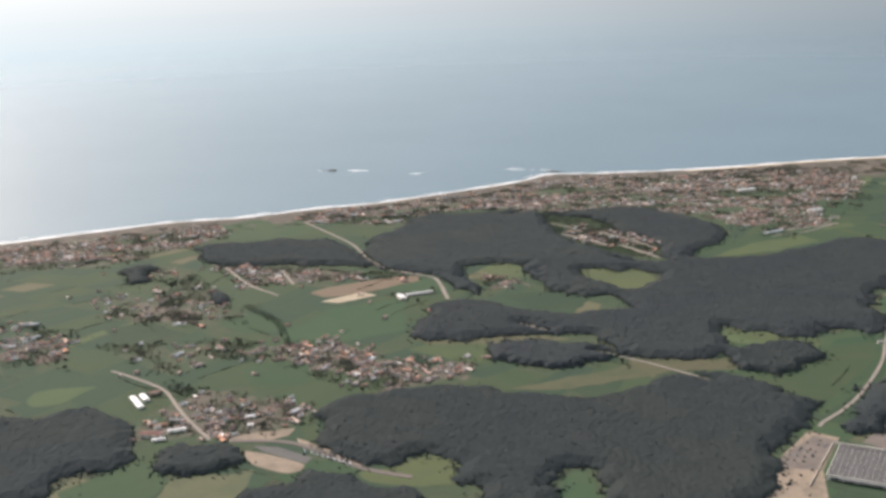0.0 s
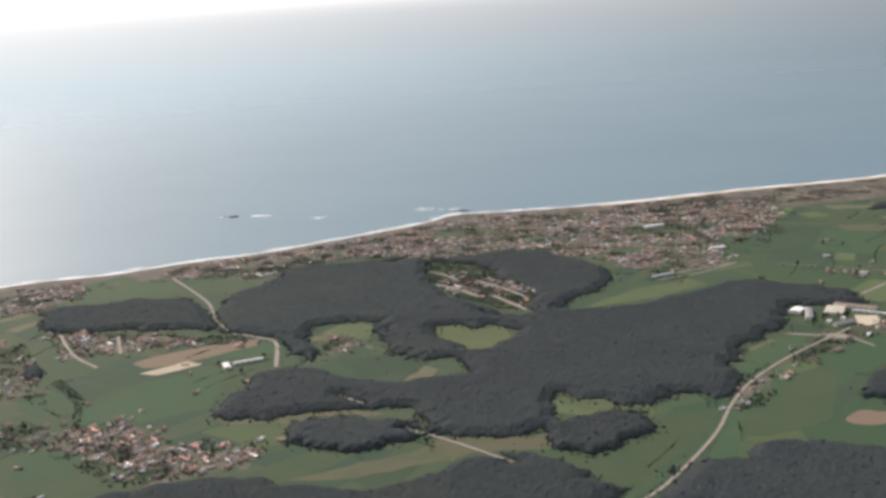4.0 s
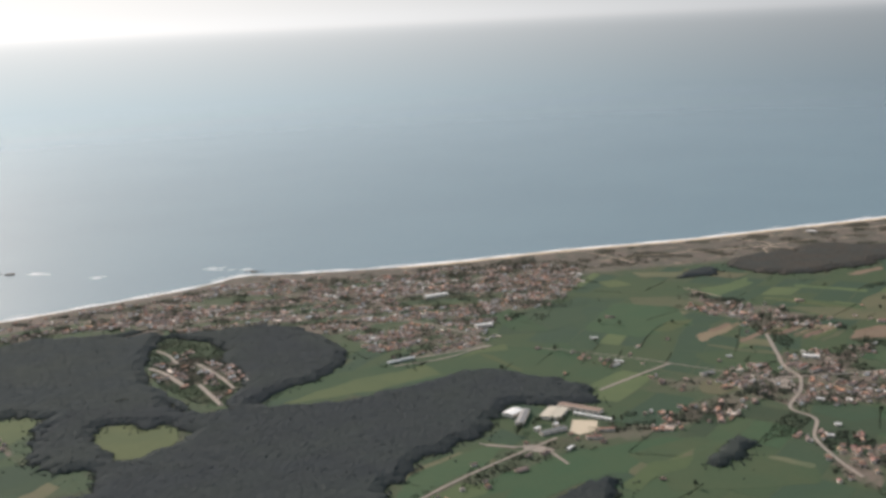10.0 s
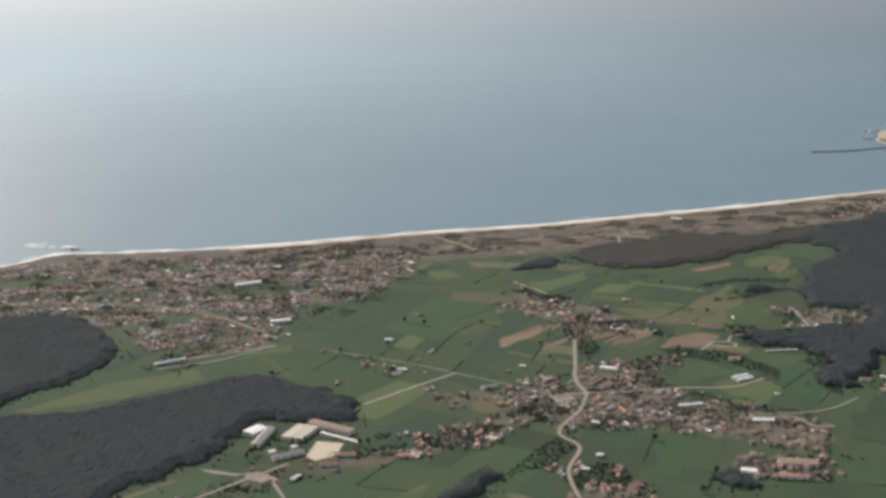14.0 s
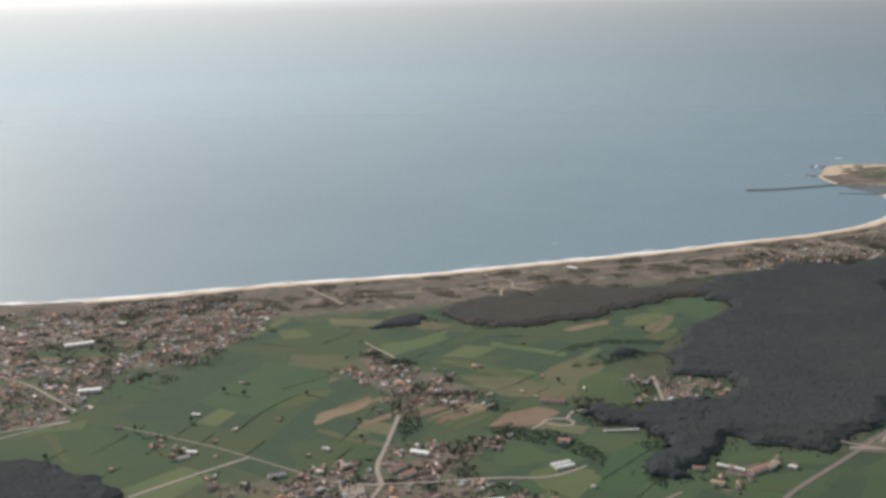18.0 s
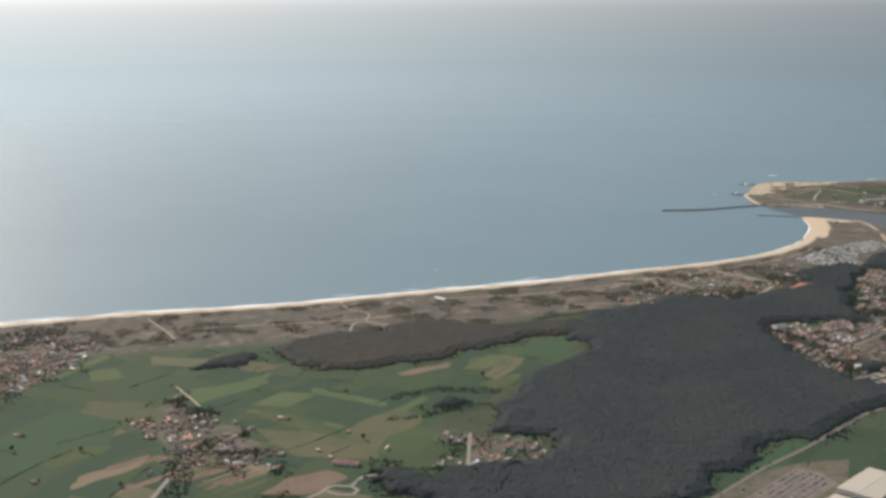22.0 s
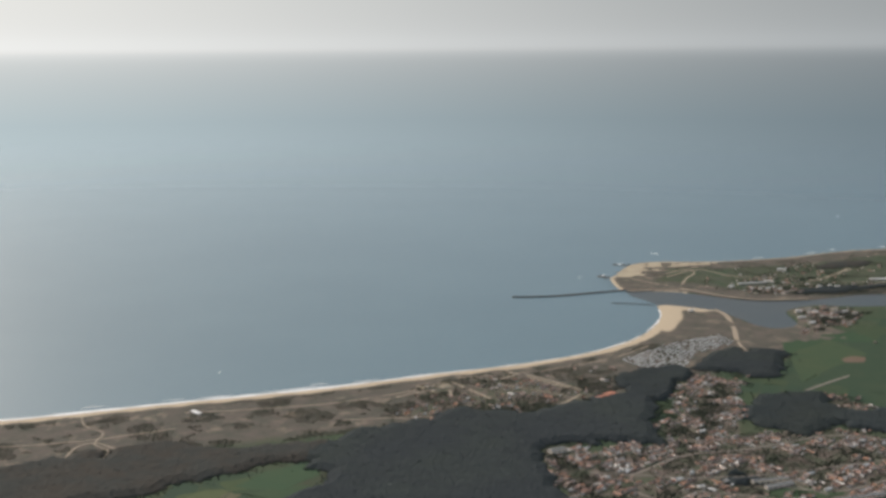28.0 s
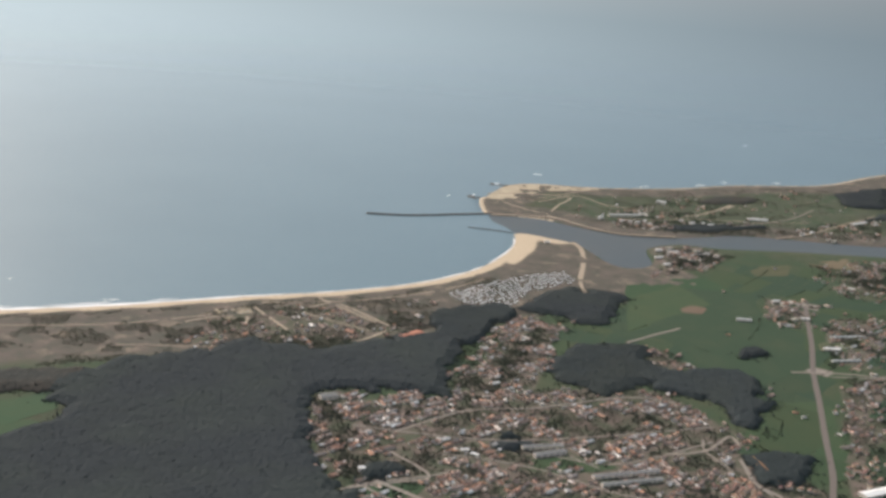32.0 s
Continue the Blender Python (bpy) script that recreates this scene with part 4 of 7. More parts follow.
lay_field([(1108, 777), (1148, 777), (1174, 785), (1153, 759), (1105, 761)], 2, "yellow-green meadow strip behind a village")
lay_field([(1128, 721), (1146, 688), (1163, 655), (1159, 651), (1140, 682), (1123, 715)], 2, "long narrow yellowish strip")
lay_field([(1183, 736), (1199, 706), (1211, 678), (1207, 674), (1193, 701), (1178, 730)], 2, "long narrow yellowish strip")
lay_field([(1115, 682), (1156, 647), (1215, 669), (1219, 643), (1159, 594), (1119, 624)], 4, "brownish fallow field")
lay_field([(1001, 659), (1025, 666), (1053, 672), (1050, 666), (1023, 658), (998, 652)], 3, "thin ploughed strip")
lay_field([(1013, 635), (1039, 642), (1065, 646), (1062, 641), (1037, 634), (1011, 629)], 3, "thin ploughed strip")
lay_field([(1066, 630), (1089, 631), (1101, 617), (1088, 606), (1061, 611)], 3, "small ploughed beds")
lay_field([(1039, 794), (1070, 773), (1077, 739), (1060, 723), (1034, 741), (1023, 762)], 4, "dull fallow grass")
lay_field([(1107, 873), (1148, 838), (1138, 820), (1100, 850)], 4, "pale fallow strip")
lay_field([(1057, 510), (1076, 507), (1091, 493), (1075, 479), (1051, 487)], 2, "bright meadow beside tunnels")
lay_field([(1117, 537), (1141, 528), (1145, 506), (1096, 449), (1073, 464), (1099, 492)], 0, "fresh green pasture at a wood's edge")
lay_field([(1047, 554), (1071, 548), (1086, 546), (1075, 534), (1046, 537)], 0, "fresh green paddock")
lay_field([(964, 628), (1011, 616), (1014, 605), (981, 554), (964, 562), (953, 604)], 0, "wide olive-green field")
lay_field([(299, 727), (331, 745), (380, 737), (383, 709), (365, 680), (333, 680), (303, 686), (290, 694)], 0, "even fresh green cereal field")
lay_field([(405, 796), (441, 802), (445, 778), (409, 773)], 0, "even fresh green cereal field")
lay_field([(266, 774), (297, 778), (306, 738), (291, 724), (272, 737)], 0, "even fresh green cereal field")
lay_field([(195, 806), (226, 801), (240, 759), (222, 739), (196, 767)], 1, "deep green pasture")
lay_field([(246, 670), (267, 668), (286, 649), (265, 620), (238, 633)], 0, "even fresh green cereal field")
lay_field([(386, 1081), (423, 1086), (458, 1043), (451, 1002), (410, 987), (367, 1018)], 0, "even fresh green cereal field")
lay_field([(675, 753), (733, 752), (793, 750), (862, 745), (888, 711), (841, 673), (807, 698), (760, 705), (706, 718), (658, 728)], 0, "even fresh green cereal field")
lay_field([(926, 816), (1011, 810), (929, 744), (882, 763)], 1, "deep green pasture")
lay_field([(495, 786), (531, 795), (520, 768), (496, 763)], 2, "bright yellow-green meadow")
lay_field([(555, 721), (581, 743), (603, 713), (591, 685), (557, 699)], 2, "bright yellow-green meadow")
lay_field([(547, 562), (570, 553), (582, 515), (567, 506), (552, 536)], 2, "bright yellow-green meadow")
lay_field([(420, 539), (478, 544), (495, 512), (482, 508), (453, 516), (385, 526), (358, 545)], 4, "dull brownish fallow grass")
lay_field([(486, 493), (542, 480), (586, 505), (622, 495), (567, 450), (502, 436), (482, 423), (491, 454)], 0, "even fresh green cereal field")
lay_field([(234, 490), (252, 486), (275, 487), (281, 477), (271, 449), (259, 454), (241, 467), (230, 479)], 2, "bright yellow-green meadow")
lay_field([(310, 432), (325, 432), (324, 418), (311, 398), (292, 406)], 0, "even fresh green cereal field")
lay_field([(104, 549), (126, 554), (149, 563), (151, 549), (151, 533), (134, 515), (99, 531)], 0, "even fresh green cereal field")
lay_field([(151, 533), (179, 524), (192, 522), (178, 500), (165, 487), (134, 507)], 4, "dull brownish fallow grass")
lay_field([(346, 642), (382, 646), (403, 631), (374, 595), (358, 606)], 2, "bright yellow-green meadow")
lay_field([(237, 568), (249, 570), (232, 529), (227, 537)], 0, "even fresh green cereal field")
lay_field([(118, 683), (126, 697), (138, 694), (163, 689), (135, 668), (120, 671)], 2, "bright yellow-green meadow")
lay_field([(121, 769), (143, 775), (139, 743), (126, 727), (112, 724)], 1, "deep green pasture")
lay_field([(166, 664), (186, 662), (185, 629), (165, 627)], 0, "even fresh green cereal field")
lay_field([(342, 759), (362, 756), (397, 755), (400, 739), (360, 689), (331, 701)], 0, "even fresh green cereal field")
lay_field([(408, 783), (441, 803), (455, 783), (445, 752), (423, 755)], 0, "even fresh green cereal field")
lay_field([(502, 786), (529, 785), (526, 766), (504, 743), (493, 752)], 2, "bright yellow-green meadow")
lay_field([(468, 718), (502, 705), (521, 675), (496, 654), (466, 672)], 1, "deep green pasture")
lay_field([(558, 739), (577, 738), (596, 707), (591, 687), (571, 667), (546, 684), (548, 714)], 2, "bright yellow-green meadow")
lay_field([(672, 715), (738, 730), (804, 729), (874, 741), (855, 707), (818, 704), (737, 699), (683, 710)], 2, "bright yellow-green meadow")
lay_field([(541, 558), (558, 525), (579, 506), (567, 500), (540, 537)], 2, "bright yellow-green meadow")
lay_field([(542, 485), (576, 498), (608, 484), (579, 457), (549, 445), (519, 460)], 0, "even fresh green cereal field")
lay_field([(451, 575), (461, 567), (455, 553), (445, 560)], 2, "bright yellow-green meadow")
lay_field([(452, 546), (494, 518), (510, 511), (494, 495), (459, 514), (436, 531)], 4, "dull brownish fallow grass")
lay_field([(677, 548), (715, 560), (753, 559), (734, 544), (677, 522), (645, 510)], 0, "even fresh green cereal field")
lay_field([(664, 507), (726, 521), (777, 523), (828, 512), (844, 499), (784, 474), (768, 487), (704, 475), (636, 461), (619, 465)], 0, "even fresh green cereal field")
lay_field([(645, 397), (660, 404), (680, 393), (663, 374), (634, 380)], 4, "dull brownish fallow grass")
lay_field([(776, 481), (800, 489), (836, 489), (814, 471), (779, 471)], 4, "dull brownish fallow grass")
lay_field([(364, 664), (396, 641), (443, 613), (448, 599), (414, 616), (392, 626), (362, 644)], 4, "dull brownish fallow grass")
lay_field([(1017, 787), (1048, 741), (1020, 690), (962, 687), (943, 733)], 0, "even fresh green cereal field")
lay_field([(919, 816), (991, 796), (958, 748), (901, 758)], 1, "deep green pasture")
lay_field([(664, 513), (700, 523), (704, 512), (666, 499)], 2, "bright yellow-green meadow")
lay_field([(981, 694), (1012, 712), (1031, 700), (991, 686)], 2, "bright yellow-green meadow")
lay_field([(791, 466), (845, 484), (859, 454), (864, 421), (847, 408), (780, 447)], 0, "even fresh green cereal field")
lay_field([(852, 451), (859, 454), (868, 426), (862, 421)], 4, "dull brownish fallow grass")
lay_field([(795, 501), (843, 502), (853, 489), (795, 481)], 0, "even fresh green cereal field")
lay_field([(786, 478), (802, 481), (840, 488), (800, 477)], 2, "bright yellow-green meadow")
lay_field([(927, 467), (957, 456), (942, 434), (920, 439)], 1, "deep green pasture")
lay_field([(863, 716), (908, 717), (905, 683), (856, 639), (835, 655)], 0, "even fresh green cereal field")
lay_field([(1296, 716), (1331, 735), (1347, 724), (1311, 705)], 2, "bright yellow-green meadow")
lay_field([(1345, 743), (1416, 734), (1406, 717), (1344, 721)], 2, "bright yellow-green meadow")
lay_field([(1283, 680), (1315, 682), (1324, 676), (1297, 663)], 2, "bright yellow-green meadow")
lay_field([(1177, 620), (1207, 631), (1211, 611), (1181, 588), (1162, 601)], 2, "bright yellow-green meadow")
lay_field([(1133, 719), (1145, 698), (1165, 643), (1154, 635), (1133, 689)], 2, "bright yellow-green meadow")
lay_field([(1061, 615), (1079, 622), (1089, 616), (1067, 604)], 3, "bare reddish-brown ploughed field")
lay_field([(1052, 539), (1080, 554), (1088, 520), (1069, 517), (1047, 526)], 0, "even fresh green cereal field")
lay_field([(1062, 492), (1082, 503), (1088, 484), (1057, 467), (1035, 473)], 2, "bright yellow-green meadow")
lay_field([(1104, 504), (1142, 511), (1150, 495), (1126, 479), (1090, 454), (1070, 458)], 0, "even fresh green cereal field")
lay_field([(1155, 459), (1171, 469), (1198, 451), (1230, 440), (1203, 426), (1193, 434)], 0, "even fresh green cereal field")
lay_field([(1129, 393), (1177, 405), (1221, 414), (1164, 369)], 1, "deep green pasture")
lay_field([(798, 733), (848, 729), (872, 724), (898, 632), (852, 614), (840, 641), (818, 676), (788, 686)], 0, "even fresh green cereal field")
lay_field([(915, 572), (923, 575), (942, 563), (930, 547), (910, 547), (904, 556)], 4, "dull brownish fallow grass")
lay_field([(841, 727), (846, 726), (845, 673), (840, 674)], 2, "bright yellow-green meadow")
lay_field([(997, 665), (1038, 671), (1037, 661), (996, 655)], 3, "bare reddish-brown ploughed field")
lay_field([(1017, 672), (1046, 677), (1044, 670), (1013, 664)], 3, "bare reddish-brown ploughed field")
lay_field([(988, 640), (1014, 592), (1009, 588), (984, 635)], 4, "dull brownish fallow grass")
lay_field([(906, 822), (939, 832), (923, 750), (901, 765)], 0, "even fresh green cereal field")
lay_field([(1154, 849), (1186, 793), (1162, 789), (1140, 825)], 4, "dull brownish fallow grass")
lay_field([(1059, 861), (1078, 858), (1075, 830), (1052, 836)], 2, "bright yellow-green meadow")
lay_field([(1820, 504), (1867, 535), (1881, 510), (1840, 468), (1810, 462), (1792, 476), (1791, 491)], 0, "even fresh green cereal field")
lay_field([(1387, 745), (1413, 744), (1412, 717), (1373, 705), (1351, 730)], 0, "even fresh green cereal field")
lay_field([(1907, 596), (1970, 628), (1955, 575), (1916, 538), (1877, 543)], 1, "deep green pasture")
lay_field([(1976, 768), (2026, 758), (2019, 731), (1963, 726)], 1, "deep green pasture")
lay_field([(2003, 614), (2054, 608), (2025, 586), (1987, 598)], 4, "dull brownish fallow grass")
lay_field([(543, 564), (558, 555), (564, 526), (569, 502), (560, 497), (549, 519), (538, 547)], 2, "bright yellow-green meadow")
lay_field([(552, 497), (590, 491), (600, 483), (568, 461), (528, 445), (494, 428), (476, 433), (477, 480), (484, 494), (515, 470)], 0, "even fresh green cereal field")
lay_field([(594, 464), (680, 500), (716, 501), (634, 432), (599, 436), (582, 445)], 0, "even fresh green cereal field")
lay_field([(1646, 530), (1672, 524), (1685, 512), (1690, 497), (1654, 506), (1637, 519)], 0, "even fresh green cereal field")
lay_field([(1528, 543), (1556, 539), (1571, 528), (1558, 518), (1533, 525)], 0, "even fresh green cereal field")
lay_field([(2118, 799), (2146, 806), (2180, 799), (2146, 772), (2110, 780)], 4, "dull brownish fallow grass")
lay_field([(2208, 801), (2262, 794), (2246, 759), (2202, 780)], 3, "bare reddish-brown ploughed field")
lay_field([(1873, 739), (2003, 779), (2059, 739), (2015, 685), (2012, 637), (1949, 577), (1869, 560), (1876, 620), (1888, 671), (1852, 685)], 1, "deep green pasture")
lay_field([(1930, 768), (2009, 786), (1995, 727), (1936, 715), (1890, 700), (1866, 694)], 0, "even fresh green cereal field")
lay_field([(352, 803), (374, 813), (426, 810), (448, 803), (441, 787), (386, 783), (355, 786)], 3, "bare reddish-brown ploughed field")
for k in range(9):
    f = k / 9
    a, b, c, d = np.array([(1041, 646), (1075, 656), (1098, 600), (1060, 590)], float)
    plot([a + (d - a) * (f + 0.01), b + (c - b) * (f + 0.01), b + (c - b) * (f + 0.085), a + (d - a) * (f + 0.085)], HAZED_CROPS[(3, 4, 2, 3, 1, 4, 3, 2, 4)[k]], "narrow brown and green bed behind a village")
for k in range(5):
    f = k / 5
    a, b, c, d = np.array([(880, 939), (951, 905), (926, 857), (865, 892)], float)
    plot([a + (d - a) * (f + 0.02), b + (c - b) * (f + 0.02), b + (c - b) * (f + 0.17), a + (d - a) * (f + 0.17)], HAZED_CROPS[(1, 4, 1, 0, 4)[k]], "narrow garden field inside the town")
for outline in ([(673, 509), (691, 521), (709, 514), (702, 502), (681, 501)], [(765, 469), (801, 485), (825, 478), (809, 467), (785, 464), (766, 457)], [(1183, 739), (1213, 682), (1207, 674), (1176, 726)],
                [(1132, 712), (1142, 689), (1155, 652), (1151, 646), (1135, 678), (1125, 701)]):
    plot(outline, HAZED_CROPS[2], "narrow yellowish meadow strip")
for outline in ([(778, 410), (800, 416), (806, 405), (792, 398)], [(993, 657), (1044, 671), (1034, 661), (988, 646)], [(1959, 729), (1976, 731), (1984, 718), (1967, 709), (1952, 719)]):
    plot(outline, HAZED_CROPS[3], "small bare brown field")


# ---- trees ----
def ico():
    t = (1 + 5 ** 0.5) / 2
    v = np.array([(-1, t, 0), (1, t, 0), (-1, -t, 0), (1, -t, 0), (0, -1, t), (0, 1, t), (0, -1, -t), (0, 1, -t), (t, 0, -1), (t, 0, 1), (-t, 0, -1), (-t, 0, 1)], float)
    f = np.array([(0, 11, 5), (0, 5, 1), (0, 1, 7), (0, 7, 10), (0, 10, 11), (1, 5, 9), (5, 11, 4), (11, 10, 2), (10, 7, 6), (7, 1, 8),
                  (3, 9, 4), (3, 4, 2), (3, 2, 6), (3, 6, 8), (3, 8, 9), (4, 9, 5), (2, 4, 11), (6, 2, 10), (8, 6, 7), (9, 8, 1)])
    return v / np.linalg.norm(v[0]), f


ICO_V, ICO_F = ico()


OCT_V = np.array([(1, 0, 0), (-1, 0, 0), (0, 1, 0), (0, -1, 0), (0, 0, 1), (0, 0, -1)], float)
OCT_F = np.array([(0, 2, 4), (2, 1, 4), (1, 3, 4), (3, 0, 4), (2, 0, 5), (1, 2, 5), (3, 1, 5), (0, 3, 5)])


def clumps(centres, radii, flat=0.85, fine=False):
    """Ragged leaf clumps: a jittered ball of 20 faces, or of 8 where fine, for each centre."""
    n = len(centres)
    bv, bf = (OCT_V, OCT_F) if fine else (ICO_V, ICO_F)
    k = len(bv)
    v = bv[None] * (1 + rng.normal(0, 0.25, (n, k, 1))) + rng.normal(0, 0.18, (n, k, 3))
    a = rng.random(n) * 6.283
    c, s = np.cos(a)[:, None], np.sin(a)[:, None]
    v = np.stack([v[..., 0] * c - v[..., 1] * s, v[..., 0] * s + v[..., 1] * c, v[..., 2] * flat], -1)
    v = v * radii[:, None, None] + centres[:, None]
    f = bf[None] + (np.arange(n) * k)[:, None, None]
    return v.reshape(-1, 3), f.reshape(-1, 3)


def scatter(outline, spacing):
    o = np.asarray(outline)
    x0, y0 = o.min(0)
    x1, y1 = o.max(0)
    gx, gy = np.meshgrid(np.arange(x0, x1, spacing), np.arange(y0, y1, spacing))
    p = np.stack([gx.ravel(), gy.ravel()], 1)
    p += rng.uniform(-0.5, 0.5, p.shape) * spacing * 0.95
    return p[inside(o, p)]




def clear_of_roads(p, gap):
    keep = np.ones(len(p), bool)
    for ln, w, k in ROADS:
        lo, hi = ln.min(0) - gap - w, ln.max(0) + gap + w
        near = np.where(((p > lo) & (p < hi)).all(1))[0]
        if len(near):
            keep[near] &= line_distance(ln, p[near]) > gap + w / 2
    return keep


taken = []       # outlines already planted, so that overlapping woods do not double


def ragged(o):
    rim = smooth_line(o, 2.5, True)
    wild = 8.0 if area(rim) > 7000 else 6.0
    return rim + np.column_stack([value_noise(rim, 14, 1), value_noise(rim, 14, 2)]) * wild + np.column_stack([value_noise(rim, 6, 3), value_noise(rim, 6, 4)]) * 5.0


RIMS = [ragged(o) for o, s, h, k in WOODS]
CLEARINGS = [ragged(c) for c in CLEARINGS]
HAMLETS = [ragged(o.mean(0) + (o - o.mean(0)) * 0.88) for o, s, k in TOWNS if area(o) < 14000]


def wooded(p):
    res = np.zeros(len(p), bool)
    for rim in RIMS:
        res |= inside(rim, p)
    for c in CLEARINGS:
        res &= ~inside(c, p)
    return res


def canopy_height(p, height):
    return height * (1 + 0.12 * value_noise(p, 36, 6) + 0.1 * value_noise(p, 10, 7))


def make_woods():
    for (o, spacing, height, kind), rim in zip(WOODS, RIMS):
        def own(p):
            keep = inside(rim, p) & wooded(p + BEHIND * height)
            for other in taken + CLEARINGS + HAMLETS:
                keep &= ~inside(other, p)
            keep[keep] &= clear_of_roads(p[keep], 0.8)
            return keep

        p = scatter(rim, spacing)
        p = p[own(p)]
        if len(p) < 4:
            continue
        # the closed canopy: a rough blanket that slopes down over the last metres to the rim
        step, reach = 1.5, 8 if area(rim) > 7000 else 5
        x0, y0 = rim.min(0) - step * 2
        nx, ny = (np.ceil((rim.max(0) - rim.min(0)) / step) + 5).astype(int)
        gx, gy = np.meshgrid(x0 + np.arange(nx) * step, y0 + np.arange(ny) * step)
        g = np.stack([gx.ravel(), gy.ravel()], 1) + rng.uniform(-0.5, 0.5, (nx * ny, 2))
        inn = own(g)
        whole = wooded(g) & clear_of_roads(g, 0.8)
        for other in HAMLETS:
            whole &= ~inside(other, g)
        cut = (whole | inn).reshape(ny, nx)
        deep = np.zeros((ny, nx))
        for k in range(reach):
            deep += cut
            nxt = cut.copy()
            for ax in (0, 1):
                for way in (-1, 1):
                    nxt &= np.roll(cut, way, ax)
            cut = nxt
        rise = np.where(deep <= 1, -0.08, 0.06 + 0.78 * deep / reach)
        z = np.full(nx * ny, LAND_Z + 0.2)
        roofed = whole | inn
        z[roofed] += canopy_height(g[roofed], height) * rise.ravel()[roofed] + rng.normal(0, 0.16, roofed.sum())
        i = (np.arange(ny - 1)[:, None] * nx + np.arange(nx - 1)[None]).ravel()
        q = np.stack([i, i + 1, i + nx + 1, i + nx], 1)
        q = q[inn[q].any(1) & roofed[q].all(1)]
        blanket = np.column_stack([g, z])
        tri = np.vstack([q[:, [0, 1, 2]], q[:, [0, 2, 3]]])
        used, tri = np.unique(tri, return_inverse=True)
        blanket, tri = blanket[used], tri.reshape(-1, 3)
        # single crowns over it
        n = len(p)
        cell = np.clip(np.round((p - (x0, y0)) / step).astype(int), 0, (nx - 1, ny - 1))
        tall = np.where(rng.random(n) < 0.06, 1.12, 1.0) * rng.uniform(0.93, 1.07, n)
        h = canopy_height(p, height) * (0.07 + rise[cell[:, 1], cell[:, 0]]) * tall
        r = spacing * rng.uniform(0.3, 0.5, n)
        cs, rs = [np.column_stack([p, LAND_Z + h - r * 0.75])], [r]
        for k in range(2):
            a = rng.random(n) * 6.283
            o2 = np.column_stack([np.cos(a), np.sin(a)]) * (r * rng.uniform(0.5, 1.1, n))[:, None]
            cs.append(np.column_stack([p + o2, LAND_Z + h - r * rng.uniform(0.4, 1.5, n)]))
            rs.append(r * rng.uniform(0.45, 0.7, n))
        # the rim: low trees and bushes, some of them standing outside
        edge = g[inn & (deep.ravel() < 2.5)]
        for size, away, share in ((0.7, 0.7, 0.35), (0.7, 1.6, 0.35), (0.8, 2.6, 0.4), (0.7, 5.0, 0.3), (0.65, 8.0, 0.16)):
            e = edge[rng.random(len(edge)) < share]
            m = len(e)
            rr = size * rng.uniform(0.6, 1.3, m)
            cs.append(np.column_stack([e + rng.normal(0, away, (m, 2)), LAND_Z + rr * 0.6]))
            rs.append(rr)
        v, f = clumps(np.vstack(cs), np.concatenate(rs), 0.7, True)
        v, f = np.vstack([blanket, v]), np.vstack([tri, f + len(blanket)])
        taken.append(rim)
        name = {"pine": "pine_wood", "scrub": "scrub_wood"}[kind]
        put(name, poly_mesh(name, v, f), M["pine" if kind == "pine" else "brush"], kind="stuff",
            label="dense dark pine and eucalyptus wood" if kind == "pine" else "low brownish wood of scrub and young pines", category="wood")


make_woods()


LOTS = ((440, 362, 40), (426, 384, 24), (480, 370, 20), (1330, 430, 36), (800, 575, 30), (1284, 424, 18), (370, 775, 24))      # kept free of bushes


GROVES = []      # loose groups of trees round the farms
GROVES.append([(663, 935), (691, 881), (684, 801), (639, 734), (624, 757), (619, 813), (630, 872)])
GROVES.append([(1042, 646), (1068, 654), (1043, 605), (1021, 590)])
GROVES.append([(1156, 600), (1171, 584), (1138, 541), (1132, 555)])
GROVES.append([(1162, 578), (1195, 561), (1161, 525), (1137, 543)])
GROVES.append([(1096, 564), (1109, 560), (1113, 509), (1098, 494), (1094, 522)])
GROVES.append([(1018, 536), (1040, 538), (1027, 523)])
GROVES.append([(1074, 584), (1094, 581), (1100, 548), (1089, 539), (1077, 562)])
GROVES.append([(972, 586), (988, 579), (972, 560)])
GROVES.append([(1135, 513), (1157, 507), (1136, 484)])
GROVES.append([(908, 493), (935, 499), (924, 480), (894, 466), (866, 470)])
GROVES.append([(1105, 465), (1122, 485), (1137, 481), (1105, 450)])
GROVES.append([(295, 802), (303, 801), (307, 751), (289, 694), (285, 697), (298, 743)])
GROVES.append([(202, 600), (215, 593), (208, 565), (196, 572)])
GROVES.append([(237, 593), (247, 589), (238, 560), (230, 565)])
GROVES.append([(301, 647), (310, 640), (300, 612), (291, 617)])
GROVES.append([(1709, 813), (1746, 802), (1720, 764), (1693, 761), (1687, 777)])
GROVES.append([(1681, 746), (1709, 751), (1740, 721), (1705, 680), (1677, 672), (1690, 707)])
GROVES.append([(1588, 801), (1642, 772), (1653, 756), (1614, 742), (1584, 762)])
GROVES.append([(2194, 993), (2234, 967), (2284, 929), (2253, 901), (2193, 925), (2154, 948)])
GROVES.append([(1223, 692), (1259, 691), (1295, 662), (1287, 654), (1251, 682), (1216, 682)])
GROVES.append([(1200, 657), (1223, 649), (1257, 650), (1275, 641), (1268, 634), (1250, 642), (1216, 640), (1194, 649)])


